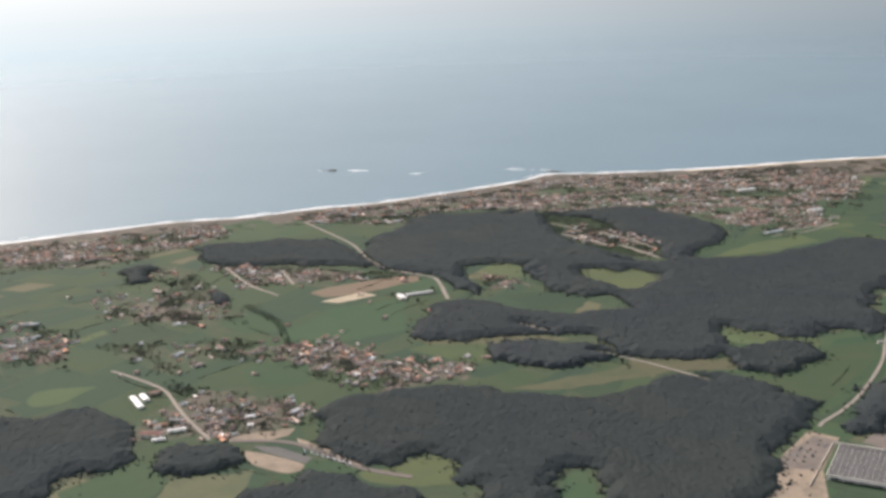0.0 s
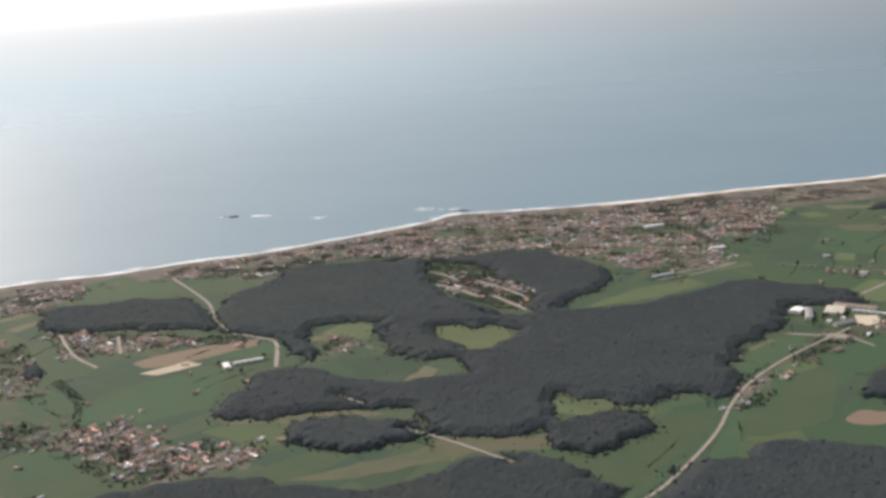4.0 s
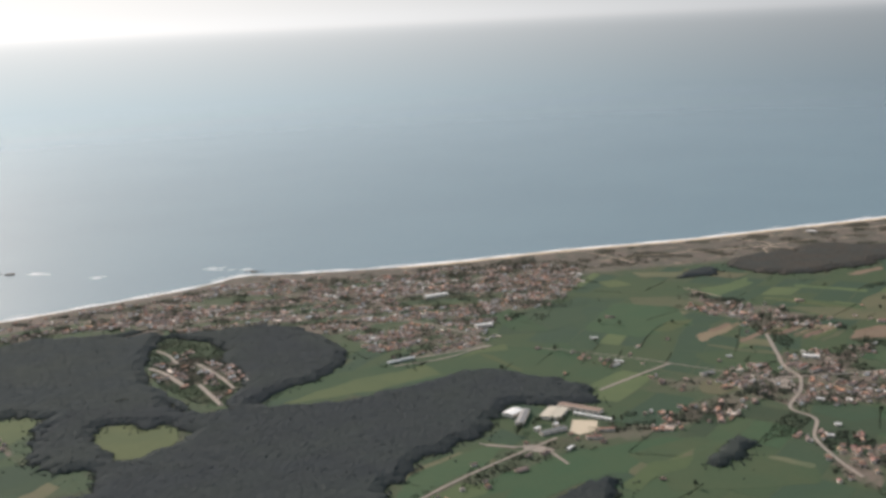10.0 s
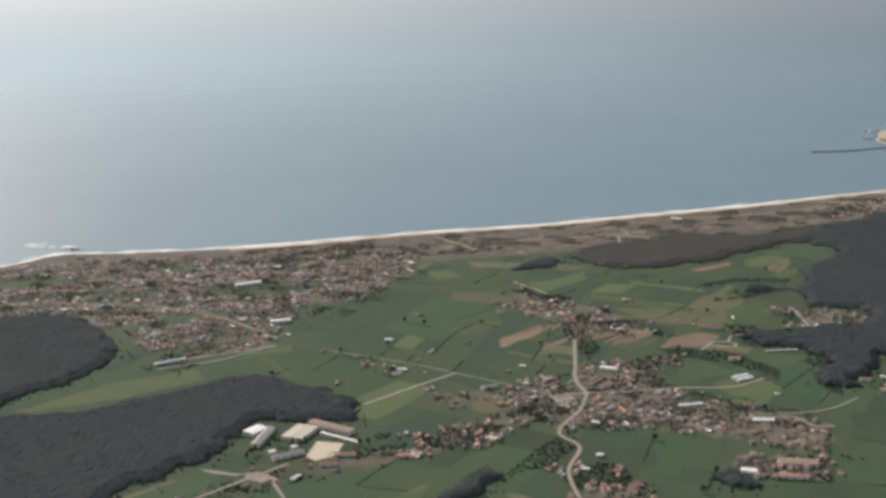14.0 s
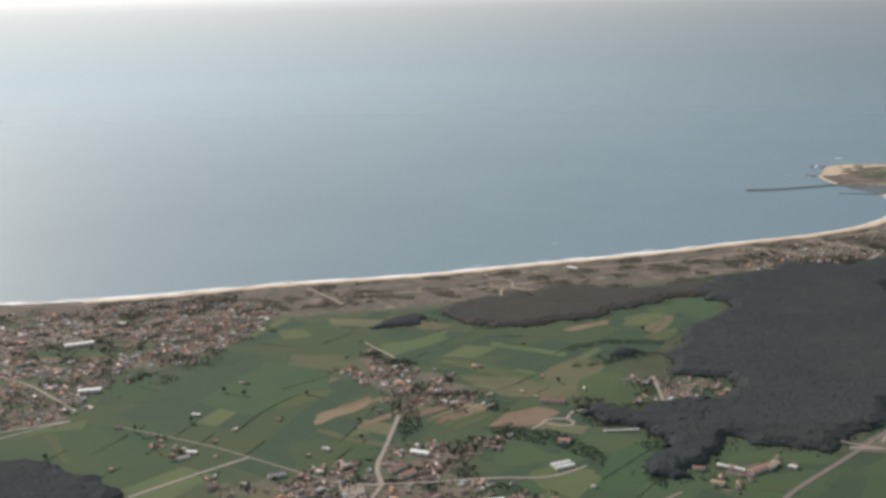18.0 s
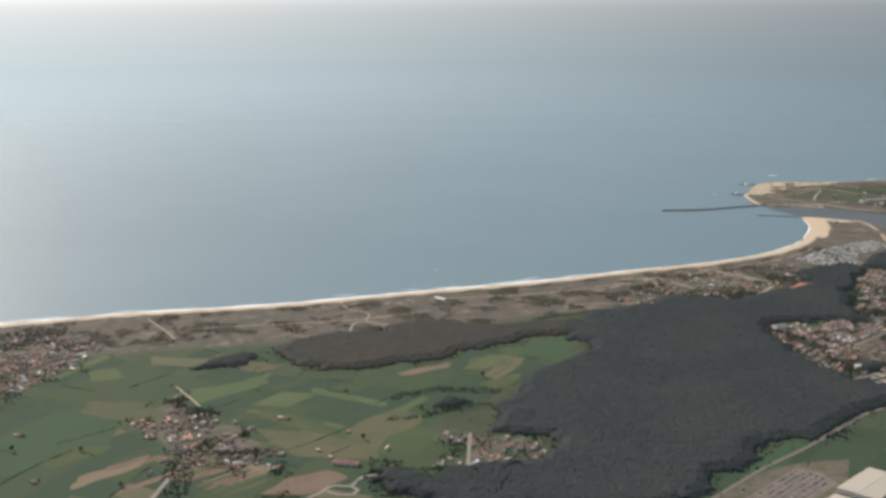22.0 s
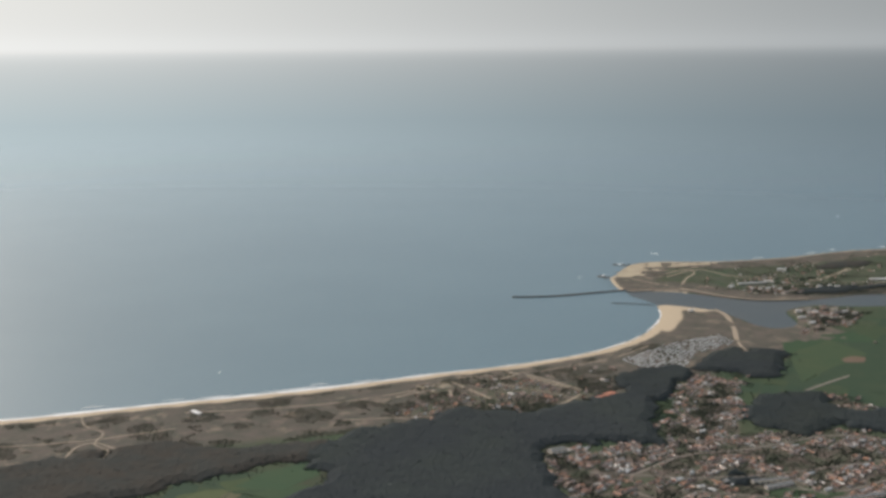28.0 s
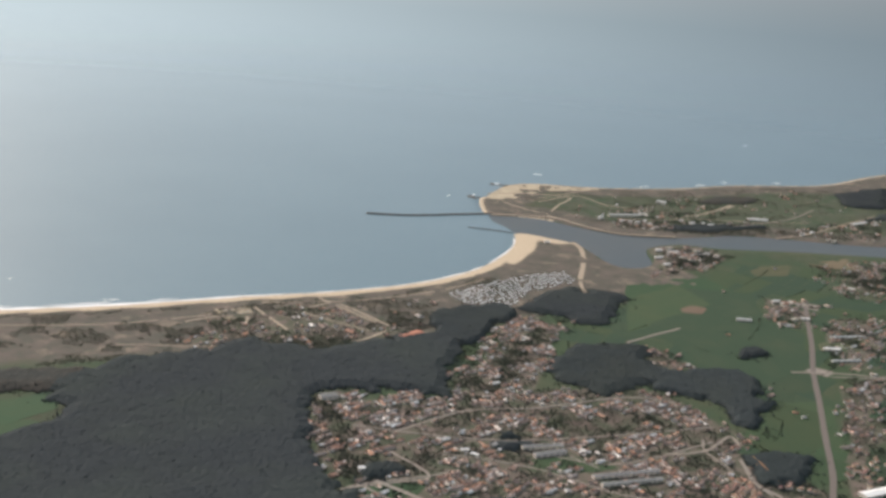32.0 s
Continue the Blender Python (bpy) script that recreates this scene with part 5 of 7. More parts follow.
def make_hedges():
    c = []
    for a, b in HEDGES:
        n = int(np.hypot(*(b - a)) / 0.4)
        t = rng.random(n)[:, None]
        c.append(a + (b - a) * t + rng.normal(0, 0.35, (n, 2)))
    p = np.vstack(c)
    p = p[clear_of_roads(p, 0.6)]
    p = p[value_noise(p, 30, 8) > -0.2]
    for x, y, r in LOTS:
        p = p[np.hypot(p[:, 0] - x, p[:, 1] - y) > r]
    loose = scatter([(100, 420), (2100, 380), (2100, 800), (1300, 830), (950, 960), (450, 1000), (110, 1050)], 7.0)
    loose = loose[(value_noise(loose, 45, 61) + 0.7 * value_noise(loose, 13, 62) > 0.62) & ~wooded(loose) & clear_of_roads(loose, 1.0)]
    for x, y, r in LOTS:
        loose = loose[np.hypot(loose[:, 0] - x, loose[:, 1] - y) > r]
    near = rng.normal(0, 1.4, loose.shape)
    p = np.vstack([p, loose, loose + near, loose - near * 0.7])
    r = rng.uniform(0.2, 0.42, len(p)) * (1 + 0.7 * value_noise(p, 9, 3))
    for g in GROVES:
        q = scatter(np.array(g, float), 1.5)
        q = q[(rng.random(len(q)) < 0.55) & clear_of_roads(q, 1.2)]
        p = np.vstack([p, q, q + rng.normal(0, 0.7, q.shape)])
        r = np.concatenate([r, rng.uniform(0.4, 0.75, len(q)), rng.uniform(0.3, 0.55, len(q))])
    v, f = clumps(np.column_stack([p, LAND_Z + r * 0.6]), r, 0.6, True)
    put("hedgerow", poly_mesh("hedgerow", v, f), M["leaf"], kind="stuff", label="straggling field hedges and bushes", category="hedge")


make_hedges()


def make_scrub():
    """Bushes and young pines over the dunes and heath behind the beach."""
    p = scatter([(960, 1050), (1140, 1005), (1360, 940), (1610, 895), (1760, 866), (1860, 880), (1900, 845), (1760, 800), (1600, 760), (1400, 800), (1200, 860), (1050, 930), (960, 980)], 1.9)
    q = scatter([(2060, 1080), (2100, 1170), (2240, 1150), (2500, 1090), (2600, 1040), (2480, 900), (2300, 890), (2120, 960)], 3.4)
    p = np.vstack([p, q])
    p = p[(value_noise(p, 26, 21) + 0.5 * value_noise(p, 8, 22)) > 0.12]
    p = p[clear_of_roads(p, 0.8)]
    p = p[coast_distance(p) > 19]
    r = rng.uniform(0.25, 0.8, len(p))
    v, f = clumps(np.vstack([np.column_stack([p, LAND_Z + r * 0.6]), np.column_stack([p + rng.normal(0, 0.5, p.shape), LAND_Z + r])]), np.concatenate([r, r * 0.6]), 0.8, True)
    put("scrub", poly_mesh("scrub", v, f), M["scrub"], kind="stuff", label="low brown-green dune scrub and heather", category="scrub")


make_scrub()


# ---- houses ----
def house_arrays(p, ang, w, d, h, roof_h):
    """Walls and gabled roofs of many houses: two pairs of arrays."""
    n = len(p)
    ca, sa = np.cos(ang)[:, None], np.sin(ang)[:, None]

    def place(lx, ly, lz):
        return np.stack([p[:, :1] + lx * ca - ly * sa, p[:, 1:2] + lx * sa + ly * ca, np.broadcast_to(lz, lx.shape)], -1)

    sx, sy = np.array([-1, 1, 1, -1]) * 0.5, np.array([-1, -1, 1, 1]) * 0.5
    lx, ly = w[:, None] * sx, d[:, None] * sy
    low, high = np.full((n, 4), LAND_Z - 0.2), LAND_Z + np.repeat(h[:, None], 4, 1)
    gx = w[:, None] * np.array([-0.5, 0.5])
    gable = place(gx, 0 * gx, LAND_Z + np.repeat((h + roof_h * 0.95)[:, None], 2, 1))
    wv = np.concatenate([place(lx, ly, low), place(lx, ly, high), gable], 1)
    wf = np.array([(0, 1, 5), (0, 5, 4), (1, 2, 6), (1, 6, 5), (2, 3, 7), (2, 7, 6), (3, 0, 4), (3, 4, 7), (4, 7, 8), (5, 9, 6)])
    e = 1.12
    ex, ey = lx * e, ly * e
    rz = LAND_Z + np.repeat((h - 0.06)[:, None], 4, 1)
    rx = w[:, None] * np.array([-0.5, 0.5]) * e
    top = np.repeat((LAND_Z + h + roof_h)[:, None], 2, 1)
    rv = np.concatenate([place(ex, ey, rz), place(rx, 0 * rx, top), place(ex, ey, rz + 0.12), place(rx, 0 * rx, top + 0.12)], 1)
    rf = np.array([(6, 7, 11), (6, 11, 10), (8, 10, 11), (8, 11, 9), (0, 5, 1), (0, 4, 5), (2, 4, 3), (2, 5, 4), (0, 1, 7), (0, 7, 6), (2, 3, 9), (2, 9, 8),
                   (1, 5, 11), (1, 11, 7), (5, 2, 8), (5, 8, 11), (3, 4, 10), (3, 10, 9), (4, 0, 6), (4, 6, 10)])
    k = np.arange(n)[:, None, None]
    return (wv.reshape(-1, 3), (wf[None] + k * 10).reshape(-1, 3)), (rv.reshape(-1, 3), (rf[None] + k * 12).reshape(-1, 3))


# farms and lone houses among the fields: outline, spacing, share built
SPARSE = [(np.array(o, float), sp, sh) for o, sp, sh in (
    ([(100, 560), (450, 570), (480, 900), (300, 1060), (120, 1080), (90, 760)], 6.5, 0.022),
    ([(640, 400), (900, 360), (1260, 420), (1240, 640), (1080, 760), (880, 720), (760, 560)], 6.5, 0.016),
    ([(880, 700), (1080, 760), (1060, 900), (950, 960), (880, 820)], 6.5, 0.012),
    ([(1800, 400), (2150, 560), (2240, 800), (2060, 840), (1900, 640)], 6.5, 0.03),
    ([(2060, 1060), (2140, 1160), (2500, 1090), (2480, 920), (2200, 940), (2090, 990)], 7.0, 0.07),
    ([(1560, 880), (1760, 850), (1800, 800), (1640, 740), (1560, 800)], 6.0, 0.14))]

STRIP_FIELDS = np.array([(880, 939), (951, 905), (926, 857), (865, 892)], float)
SITES = []       # kept clear for the larger buildings: x, y, radius
NEAR_HOUSES = [] # x, y, turn of the houses that are built one by one


def keep_clear(x, y, r):
    SITES.append((x, y, r))


keep_clear(1667, 491, 7)
keep_clear(1686, 486, 8)
keep_clear(1703, 480, 7)
keep_clear(440, 358, 36)
keep_clear(428, 384, 22)
keep_clear(482, 372, 18)
keep_clear(1330, 432, 34)
keep_clear(1286, 424, 16)
keep_clear(171, 644, 14)
keep_clear(217, 582, 6)
keep_clear(165, 589, 12)
keep_clear(402, 752, 16)
keep_clear(418, 753, 14)
keep_clear(784, 590, 24)
keep_clear(810, 570, 24)
keep_clear(1020, 569, 9)
keep_clear(1139, 598, 11)
keep_clear(1078, 506, 10)
keep_clear(1102, 537, 6)
keep_clear(1167, 442, 14)
keep_clear(1133, 440, 8)
keep_clear(997, 550, 10)
keep_clear(1342, 407, 10)
keep_clear(1661, 535, 17)
keep_clear(1769, 455, 20)
keep_clear(1577, 666, 9)
keep_clear(2001, 596, 8)
keep_clear(2152, 1028, 20)
keep_clear(2250, 1071, 9)
keep_clear(1694, 752, 13)
keep_clear(936, 585, 12)
keep_clear(912, 911, 14)
keep_clear(888, 794, 10)
keep_clear(1017, 490, 9)
keep_clear(908, 646, 8)
keep_clear(933, 707, 7)
keep_clear(1590, 856, 20)
keep_clear(1988, 680, 9)
keep_clear(1544, 559, 4)
keep_clear(1840, 822, 60)
keep_clear(2113, 1026, 5)
keep_clear(2129, 1007, 5)
keep_clear(2136, 1000, 5)
keep_clear(2141, 993, 5)
keep_clear(2157, 999, 5)
keep_clear(2152, 984, 5)
keep_clear(2149, 971, 5)
keep_clear(2163, 972, 5)
keep_clear(2163, 961, 5)
keep_clear(2204, 987, 5)
keep_clear(2207, 972, 5)
keep_clear(2219, 966, 5)
keep_clear(2222, 957, 5)
keep_clear(2252, 1076, 5)
keep_clear(2245, 1063, 5)
keep_clear(2251, 956, 5)
keep_clear(2298, 887, 5)
keep_clear(2318, 891, 5)
keep_clear(2314, 863, 5)
keep_clear(2312, 853, 5)
keep_clear(2437, 894, 5)
keep_clear(2078, 888, 5)
keep_clear(2098, 893, 5)
keep_clear(2119, 889, 5)
keep_clear(2119, 874, 5)
keep_clear(2120, 860, 5)
keep_clear(2124, 850, 5)
keep_clear(2049, 844, 5)
keep_clear(2088, 848, 5)
keep_clear(2059, 710, 5)
keep_clear(2060, 699, 5)
keep_clear(2033, 665, 5)
keep_clear(2044, 662, 5)
keep_clear(2014, 661, 5)


def tree_patch(o, share, p):
    """Where trees stand between the houses of a village."""
    level = 0.06 if share > 0.9 else 0.26 if area(o) > 14000 else 0.2
    return value_noise(p, 19, 71) + 0.55 * value_noise(p, 8, 72) > level


def street_lots(o, share):
    """House lots in bent rows along streets: x, y, turn."""
    mid = o.mean(0)
    ang = 0.42 + 0.7 * noise.noise(Vector((mid[0] / 150, mid[1] / 150, 3.3)))
    c, s = math.cos(ang), math.sin(ang)
    rot = np.array([[c, -s], [s, c]])
    q = (o - mid) @ rot
    (u0, v0), (u1, v1) = q.min(0), q.max(0)
    pts = []
    for k, v in enumerate(np.arange(v0, v1, 3.5)):
        v = v + (0.7 if k % 2 else -0.7)
        u = u0
        while u < u1:
            pts.append((u, v))
            u += rng.uniform(2.8, 5.0) + (2.6 if int(u / 38) != int((u + 4.5) / 38) else 0)
    p = np.array(pts) @ rot.T + mid
    p = p + np.column_stack([value_noise(p, 70, 31), value_noise(p, 70, 32)]) * 11 + rng.normal(0, 0.6, p.shape)
    band = field_band(p) if area(o) > 14000 and share < 0.9 else np.ones(len(p))
    shift = np.column_stack([value_noise(p, 17, 51), value_noise(p, 17, 52)]) * 15 + np.column_stack([value_noise(p, 6, 53), value_noise(p, 6, 54)]) * 6
    keep = inside(o, p + shift) & ~tree_patch(o, share, p) & (band > 0) & (rng.random(len(p)) < (1.0 if share >= 0.9 else 0.76) * share * np.clip(1.0 + 1.3 * value_noise(p, 32, 13), 0.25, 1.0))
    p = p[keep]
    turn = ang + np.where(rng.random(len(p)) < 0.25, math.pi / 2, 0) + rng.normal(0, 0.22, len(p))
    return np.column_stack([p, turn])


def make_towns():
    lots, garden = [], []
    for i, (o, spacing, share) in enumerate(TOWNS):
        p = street_lots(o, share)
        for other in TOWNS[:i]:
            p = p[~inside(other[0], p[:, :2])]
        for x, y, r in SITES:
            p = p[np.hypot(p[:, 0] - x, p[:, 1] - y) > r]
        p = p[clear_of_roads(p[:, :2], 2.0) & ~inside(STRIP_FIELDS, p[:, :2])]
        p = p[inside(SOUTH_LAND, p[:, :2]) | inside(NORTH_LAND, p[:, :2])]
        if area(o) > 14000 and len(p):
            p = p[~wooded(p[:, :2] - BEHIND * 1.0)]
        p = p[coast_distance(p[:, :2]) > 20] if len(p) else p
        lots.append(p)
        wide = o.mean(0) + (o - o.mean(0)) * 1.18
        g = scatter(wide, spacing * 0.62)
        g = g[inside(o, g) | (value_noise(g, 18, 19) > 0.12)]
        g = g[~wooded(g)] if area(o) < 14000 else g
        thick = scatter(o, 2.5)
        thick = thick[tree_patch(o, share, thick)]
        g = np.vstack([g, thick[rng.random(len(thick)) < (0.6 if share > 0.9 else 0.5)]])
        garden.append(g[clear_of_roads(g, 0.6)])
    for o, spacing, share in SPARSE:
        p = scatter(o, spacing)
        p = p[rng.random(len(p)) < 0.45 * share * np.clip(1 + 2.2 * value_noise(p, 30, 17), 0, 3)]
        for other in TOWNS:
            p = p[~inside(other[0], p)]
        for x, y, r in SITES:
            p = p[np.hypot(p[:, 0] - x, p[:, 1] - y) > r]
        p = p[clear_of_roads(p, 2.2) & ~wooded(p) & (coast_distance(p) > 40)]
        lots.append(np.column_stack([p, rng.uniform(0, 6.28, len(p))]))
        garden.append(p + rng.normal(0, 2.6, p.shape))
    ys = np.sort(np.concatenate([p[:, 1] for p in lots if len(p)]))
    limit = ys[290]
    for p in lots:
        if not len(p):
            continue
        ang, p = p[:, 2], p[:, :2]
        near = p[:, 1] < limit
        NEAR_HOUSES.extend((x, y, a) for (x, y), a in zip(p[near], ang[near]))
        p, ang = p[~near], ang[~near]
        n = len(p)
        if not n:
            continue
        w, d = rng.uniform(2.0, 3.8, n), rng.uniform(1.6, 2.4, n)
        block = rng.random(n) < 0.12
        w, d = np.where(block, rng.uniform(4.5, 8, n), w), np.where(block, rng.uniform(2.4, 3.8, n), d)
        h, rh = rng.uniform(0.6, 1.3, n), rng.uniform(0.35, 0.7, n)
        (wv, wf), (rv, rf) = house_arrays(p, ang, w, d, h, rh)
        put("village", poly_mesh("village", wv, wf), M["wall_stuff"], kind="stuff", label="crowded low white and cream houses", category="houses")
        put("village_roofs", poly_mesh("village_roofs", rv, rf), M["tile_stuff"], kind="stuff", label="weathered clay-tiled gabled roofs", category="roofs")
    g = np.vstack(garden)
    g = g[((value_noise(g, 20, 9) + 0.6 * value_noise(g, 8, 10)) > 0.3) | ((value_noise(g, 19, 71) + 0.55 * value_noise(g, 8, 72)) > 0.06)]
    g = g[(inside(SOUTH_LAND, g) | inside(NORTH_LAND, g)) & (coast_distance(g) > 16)]
    for x, y, r in SITES:
        g = g[np.hypot(g[:, 0] - x, g[:, 1] - y) > r * 0.8]
    n = len(g)
    r = rng.uniform(0.4, 0.8, n) * (1.2 + 0.8 * value_noise(g, 14, 27))
    cs, rs = [np.column_stack([g, LAND_Z + r * 0.55])], [r]
    for k in range(1):
        cs.append(np.column_stack([g + rng.normal(0, 0.8, (n, 2)), LAND_Z + r * rng.uniform(0.6, 1.5, n)]))
        rs.append(r * 0.6)
    v, f = clumps(np.vstack(cs), np.concatenate(rs), 0.5, True)
    put("garden_trees", poly_mesh("garden_trees", v, f), M["garden"], kind="stuff", label="garden trees and bushes between houses", category="trees")


make_towns()


# ---- shapes for the built things ----
def add_box(bm, x0, y0, z0, x1, y1, z1):
    vs = [bm.verts.new(p) for p in ((x0, y0, z0), (x1, y0, z0), (x1, y1, z0), (x0, y1, z0), (x0, y0, z1), (x1, y0, z1), (x1, y1, z1), (x0, y1, z1))]
    for f in ((0, 3, 2, 1), (4, 5, 6, 7), (0, 1, 5, 4), (1, 2, 6, 5), (2, 3, 7, 6), (3, 0, 4, 7)):
        bm.faces.new([vs[i] for i in f])


def box(*ends):
    bm = bmesh.new()
    add_box(bm, *ends)
    return bm


def extruded(profile, x0, x1):
    """A profile in y and z, drawn out along x."""
    bm = bmesh.new()
    a = [bm.verts.new((x0, y, z)) for y, z in profile]
    b = [bm.verts.new((x1, y, z)) for y, z in profile]
    n = len(profile)
    for i in range(n):
        bm.faces.new((a[i], a[(i + 1) % n], b[(i + 1) % n], b[i]))
    bm.faces.new(a[::-1])
    bm.faces.new(b)
    bmesh.ops.recalc_face_normals(bm, faces=bm.faces)
    return bm


def gable_roof(w, d, h, rise, over=0.15, thick=0.12):
    y = d / 2 + over
    s = rise * over / (d / 2)
    return extruded([(-y, h - s), (0, h + rise), (y, h - s), (y, h - s + thick), (0, h + rise + thick), (-y, h - s + thick)], -w / 2 - over, w / 2 + over)


def gable_walls(w, d, h, rise):
    return extruded([(-d / 2, -0.2), (d / 2, -0.2), (d / 2, h), (0, h + rise * 0.98), (-d / 2, h)], -w / 2, w / 2)


def empty(name, label, category, group=""):
    ob = new(name)
    ob.empty_display_size = 0.5
    return tagged(ob, label=label, category=category, group=group)


# ---- houses, one by one ----
def house(w, d, h, rise, wing, label):
    ob = empty("house", label, "house", "houses of the near villages")
    part("wall", gable_walls(w, d, h, rise), M["wall"], ob)
    roof = part("roof", gable_roof(w, d, h, rise), M["tile"], ob)
    part("chimney", box(w * 0.22, -0.45, h + rise * 0.3, w * 0.22 + 0.3, -0.15, h + rise + 0.35), M["wall"], roof)
    part("door", box(-0.18, -d / 2 - 0.03, -0.05, 0.18, -d / 2 + 0.05, 0.75), M["door"], ob)
    for x in (-w * 0.32, w * 0.32):
        part("window", box(x - 0.2, -d / 2 - 0.02, 0.35, x + 0.2, -d / 2 + 0.05, 0.72), M["glass"], ob)
        if h > 1.9:
            part("window", box(x - 0.2, -d / 2 - 0.02, 1.2, x + 0.2, -d / 2 + 0.05, 1.6), M["glass"], ob)
    if wing:
        bm = gable_walls(wing, d * 0.7, h * 0.7, rise * 0.6)
        bmesh.ops.translate(bm, verts=bm.verts, vec=(w / 2 + wing / 2 - 0.05, 0.2, 0))
        part("wing", bm, M["wall"], ob)
        bm = gable_roof(wing, d * 0.7, h * 0.7, rise * 0.6, 0.1)
        bmesh.ops.translate(bm, verts=bm.verts, vec=(w / 2 + wing / 2 + 0.06, 0.2, 0))
        part("wing_roof", bm, M["tile"], ob)
    return ob


def make_near_houses():
    kinds = [house(2.6, 2.0, 1.0, 0.5, 0, "low white house with weathered clay-tiled gable roof"),
             house(3.2, 2.2, 1.5, 0.55, 0, "two-storey white house with clay-tiled gable roof"),
             house(3.6, 2.0, 1.1, 0.5, 1.5, "long cream house with tiled roof and lower wing"),
             house(2.5, 2.2, 1.6, 0.5, 1.2, "tall pale house with tiled roof and side annexe"),
             house(2.9, 2.1, 1.2, 0.5, 0, "plain cream cottage with reddish clay roof tiles")]
    for i, (x, y, a) in enumerate(NEAR_HOUSES):
        m = pose(x, y, LAND_Z, 0, 0, math.degrees(a))
        if i < len(kinds):
            kinds[i].matrix_basis = m
        else:
            copy_thing(kinds[int(rng.integers(len(kinds)))], m)


make_near_houses()


# ---- larger buildings ----
def hall(x, y, turn, length, width, height, roof, label, name="warehouse", rise=0.6, bays=4):
    ob = empty(name, label, "greenhouse" if name == "greenhouse" else "building")
    part("wall", gable_walls(length, width, height, rise), M["pale_film"] if name == "greenhouse" else M["wall"], ob)
    cover = part("roof", gable_roof(length, width, height, rise, 0.12, 0.1), M[roof], ob)
    part("ridge_vent", box(-length * 0.42, -0.12, height + rise + 0.1, length * 0.42, 0.12, height + rise + 0.2), M[roof], cover)
    for k in range(bays):
        px = -length / 2 + (k + 0.5) * length / bays
        wd = min(1.0, length / bays * 0.5) / 2
        part("roller_door" if name != "greenhouse" else "vent_panel", box(px - wd, -width / 2 - 0.03, 0.0, px + wd, -width / 2 + 0.06, height * 0.7), M["grey_roof"], ob)
    ob.matrix_basis = pose(x, y, LAND_Z, 0, 0, turn)
    return ob


def raise_building(x, y, turn, ln, wd, ht, roof, name, label):
    hall(x, y, turn, ln, wd, ht, roof, label, name, 0.3 if roof in ("brown_roof", "tan_roof", "cream_roof") else min(0.9, wd * (0.07 if roof == "metal_roof" else 0.13)), max(1, int(ln / 4)))


raise_building(171, 644, 88, 19, 3.4, 1.4, "pale_film", "greenhouse", "long white plastic greenhouse beside a road")
raise_building(177, 649, 88, 10, 3.4, 1.4, "pale_film", "greenhouse", "short white plastic greenhouse beside a longer one")
raise_building(217, 587, -15, 5.4, 2.4, 1.4, "metal_roof", "shed", "small shed with white sheet roof at a wood's edge")
raise_building(212, 575, -30, 3.2, 1.8, 1.2, "metal_roof", "shed", "tiny white-roofed shed at a wood's edge")
raise_building(163, 591, -40, 12, 5.0, 1.8, "tile", "farm_building", "long farm building with red tiled roof")
raise_building(176, 590, -12, 10, 2.4, 1.5, "metal_roof", "shed", "long narrow shed with pale sheet roof")
raise_building(164, 583, -15, 7, 2.0, 1.3, "metal_roof", "shed", "low shed with pale sheet roof")
raise_building(181, 604, -45, 8, 2.6, 1.6, "grey_roof", "shed", "grey-roofed shed in a village")
raise_building(419, 753, -7, 21, 2.8, 1.7, "metal_roof", "warehouse", "long low white building beside a green field")
raise_building(403, 752, 80, 11, 4.5, 1.8, "metal_roof", "warehouse", "white sheet-roofed hall at a field's edge")
raise_building(783, 599, 22, 12, 8, 2.4, "metal_roof", "warehouse", "factory hall with bright white roof")
raise_building(783, 588, 46, 26, 5, 2.2, "grey_roof", "warehouse", "long factory hall with grey roof")
raise_building(803, 582, 36, 20, 13, 2.2, "cream_roof", "warehouse", "broad factory hall with cream roof")
raise_building(822, 580, -66, 30, 6, 2.2, "brown_roof", "warehouse", "factory hall with brown flat roof")
raise_building(819, 563, -66, 27, 2.0, 1.6, "metal_roof", "warehouse", "narrow factory wing with white roof")
raise_building(784, 557, -2, 18, 4, 1.8, "grey_roof", "warehouse", "low grey-roofed factory workshop")
raise_building(778, 565, 10, 4.0, 2.4, 2.2, "metal_roof", "shed", "small white cube-like service building")
raise_building(791, 564, 10, 3.4, 2.4, 2.2, "metal_roof", "shed", "small white service building beside trees")
raise_building(797, 534, -30, 9, 3, 1.6, "tile", "farm_building", "tiled workshop beside the factory road")
raise_building(811, 540, -30, 10, 3, 1.6, "tile", "farm_building", "pinkish tiled shed row behind the factory")
raise_building(775, 528, 20, 6, 1.8, 1.4, "metal_roof", "shed", "white-roofed garage beside the factory road")
raise_building(786, 750, 0, 22, 2.6, 1.6, "pale_film", "greenhouse", "row of white plastic tunnels at the town's edge")
raise_building(1142, 532, -27, 22, 1.2, 0.9, "metal_roof", "shed", "long low white shelter beside a meadow")
raise_building(974, 402, -50, 8, 4, 1.8, "metal_roof", "warehouse", "white-roofed workshop in a yard")
raise_building(1003, 395, -40, 20, 6, 2.0, "brown_roof", "warehouse", "large brown-roofed hall in a village")
raise_building(988, 384, -40, 14, 4, 1.8, "tile", "warehouse", "long tiled hall in a village")
raise_building(1387, 898, -80, 12, 4, 1.6, "metal_roof", "beach_house", "white pavilion behind the dunes")
raise_building(2002, 597, -22, 16, 2.2, 1.5, "metal_roof", "warehouse", "bright white shed across the main road")
raise_building(2040, 614, -18, 30, 1.8, 1.3, "pale_film", "greenhouse", "long pale greenhouse across the main road")
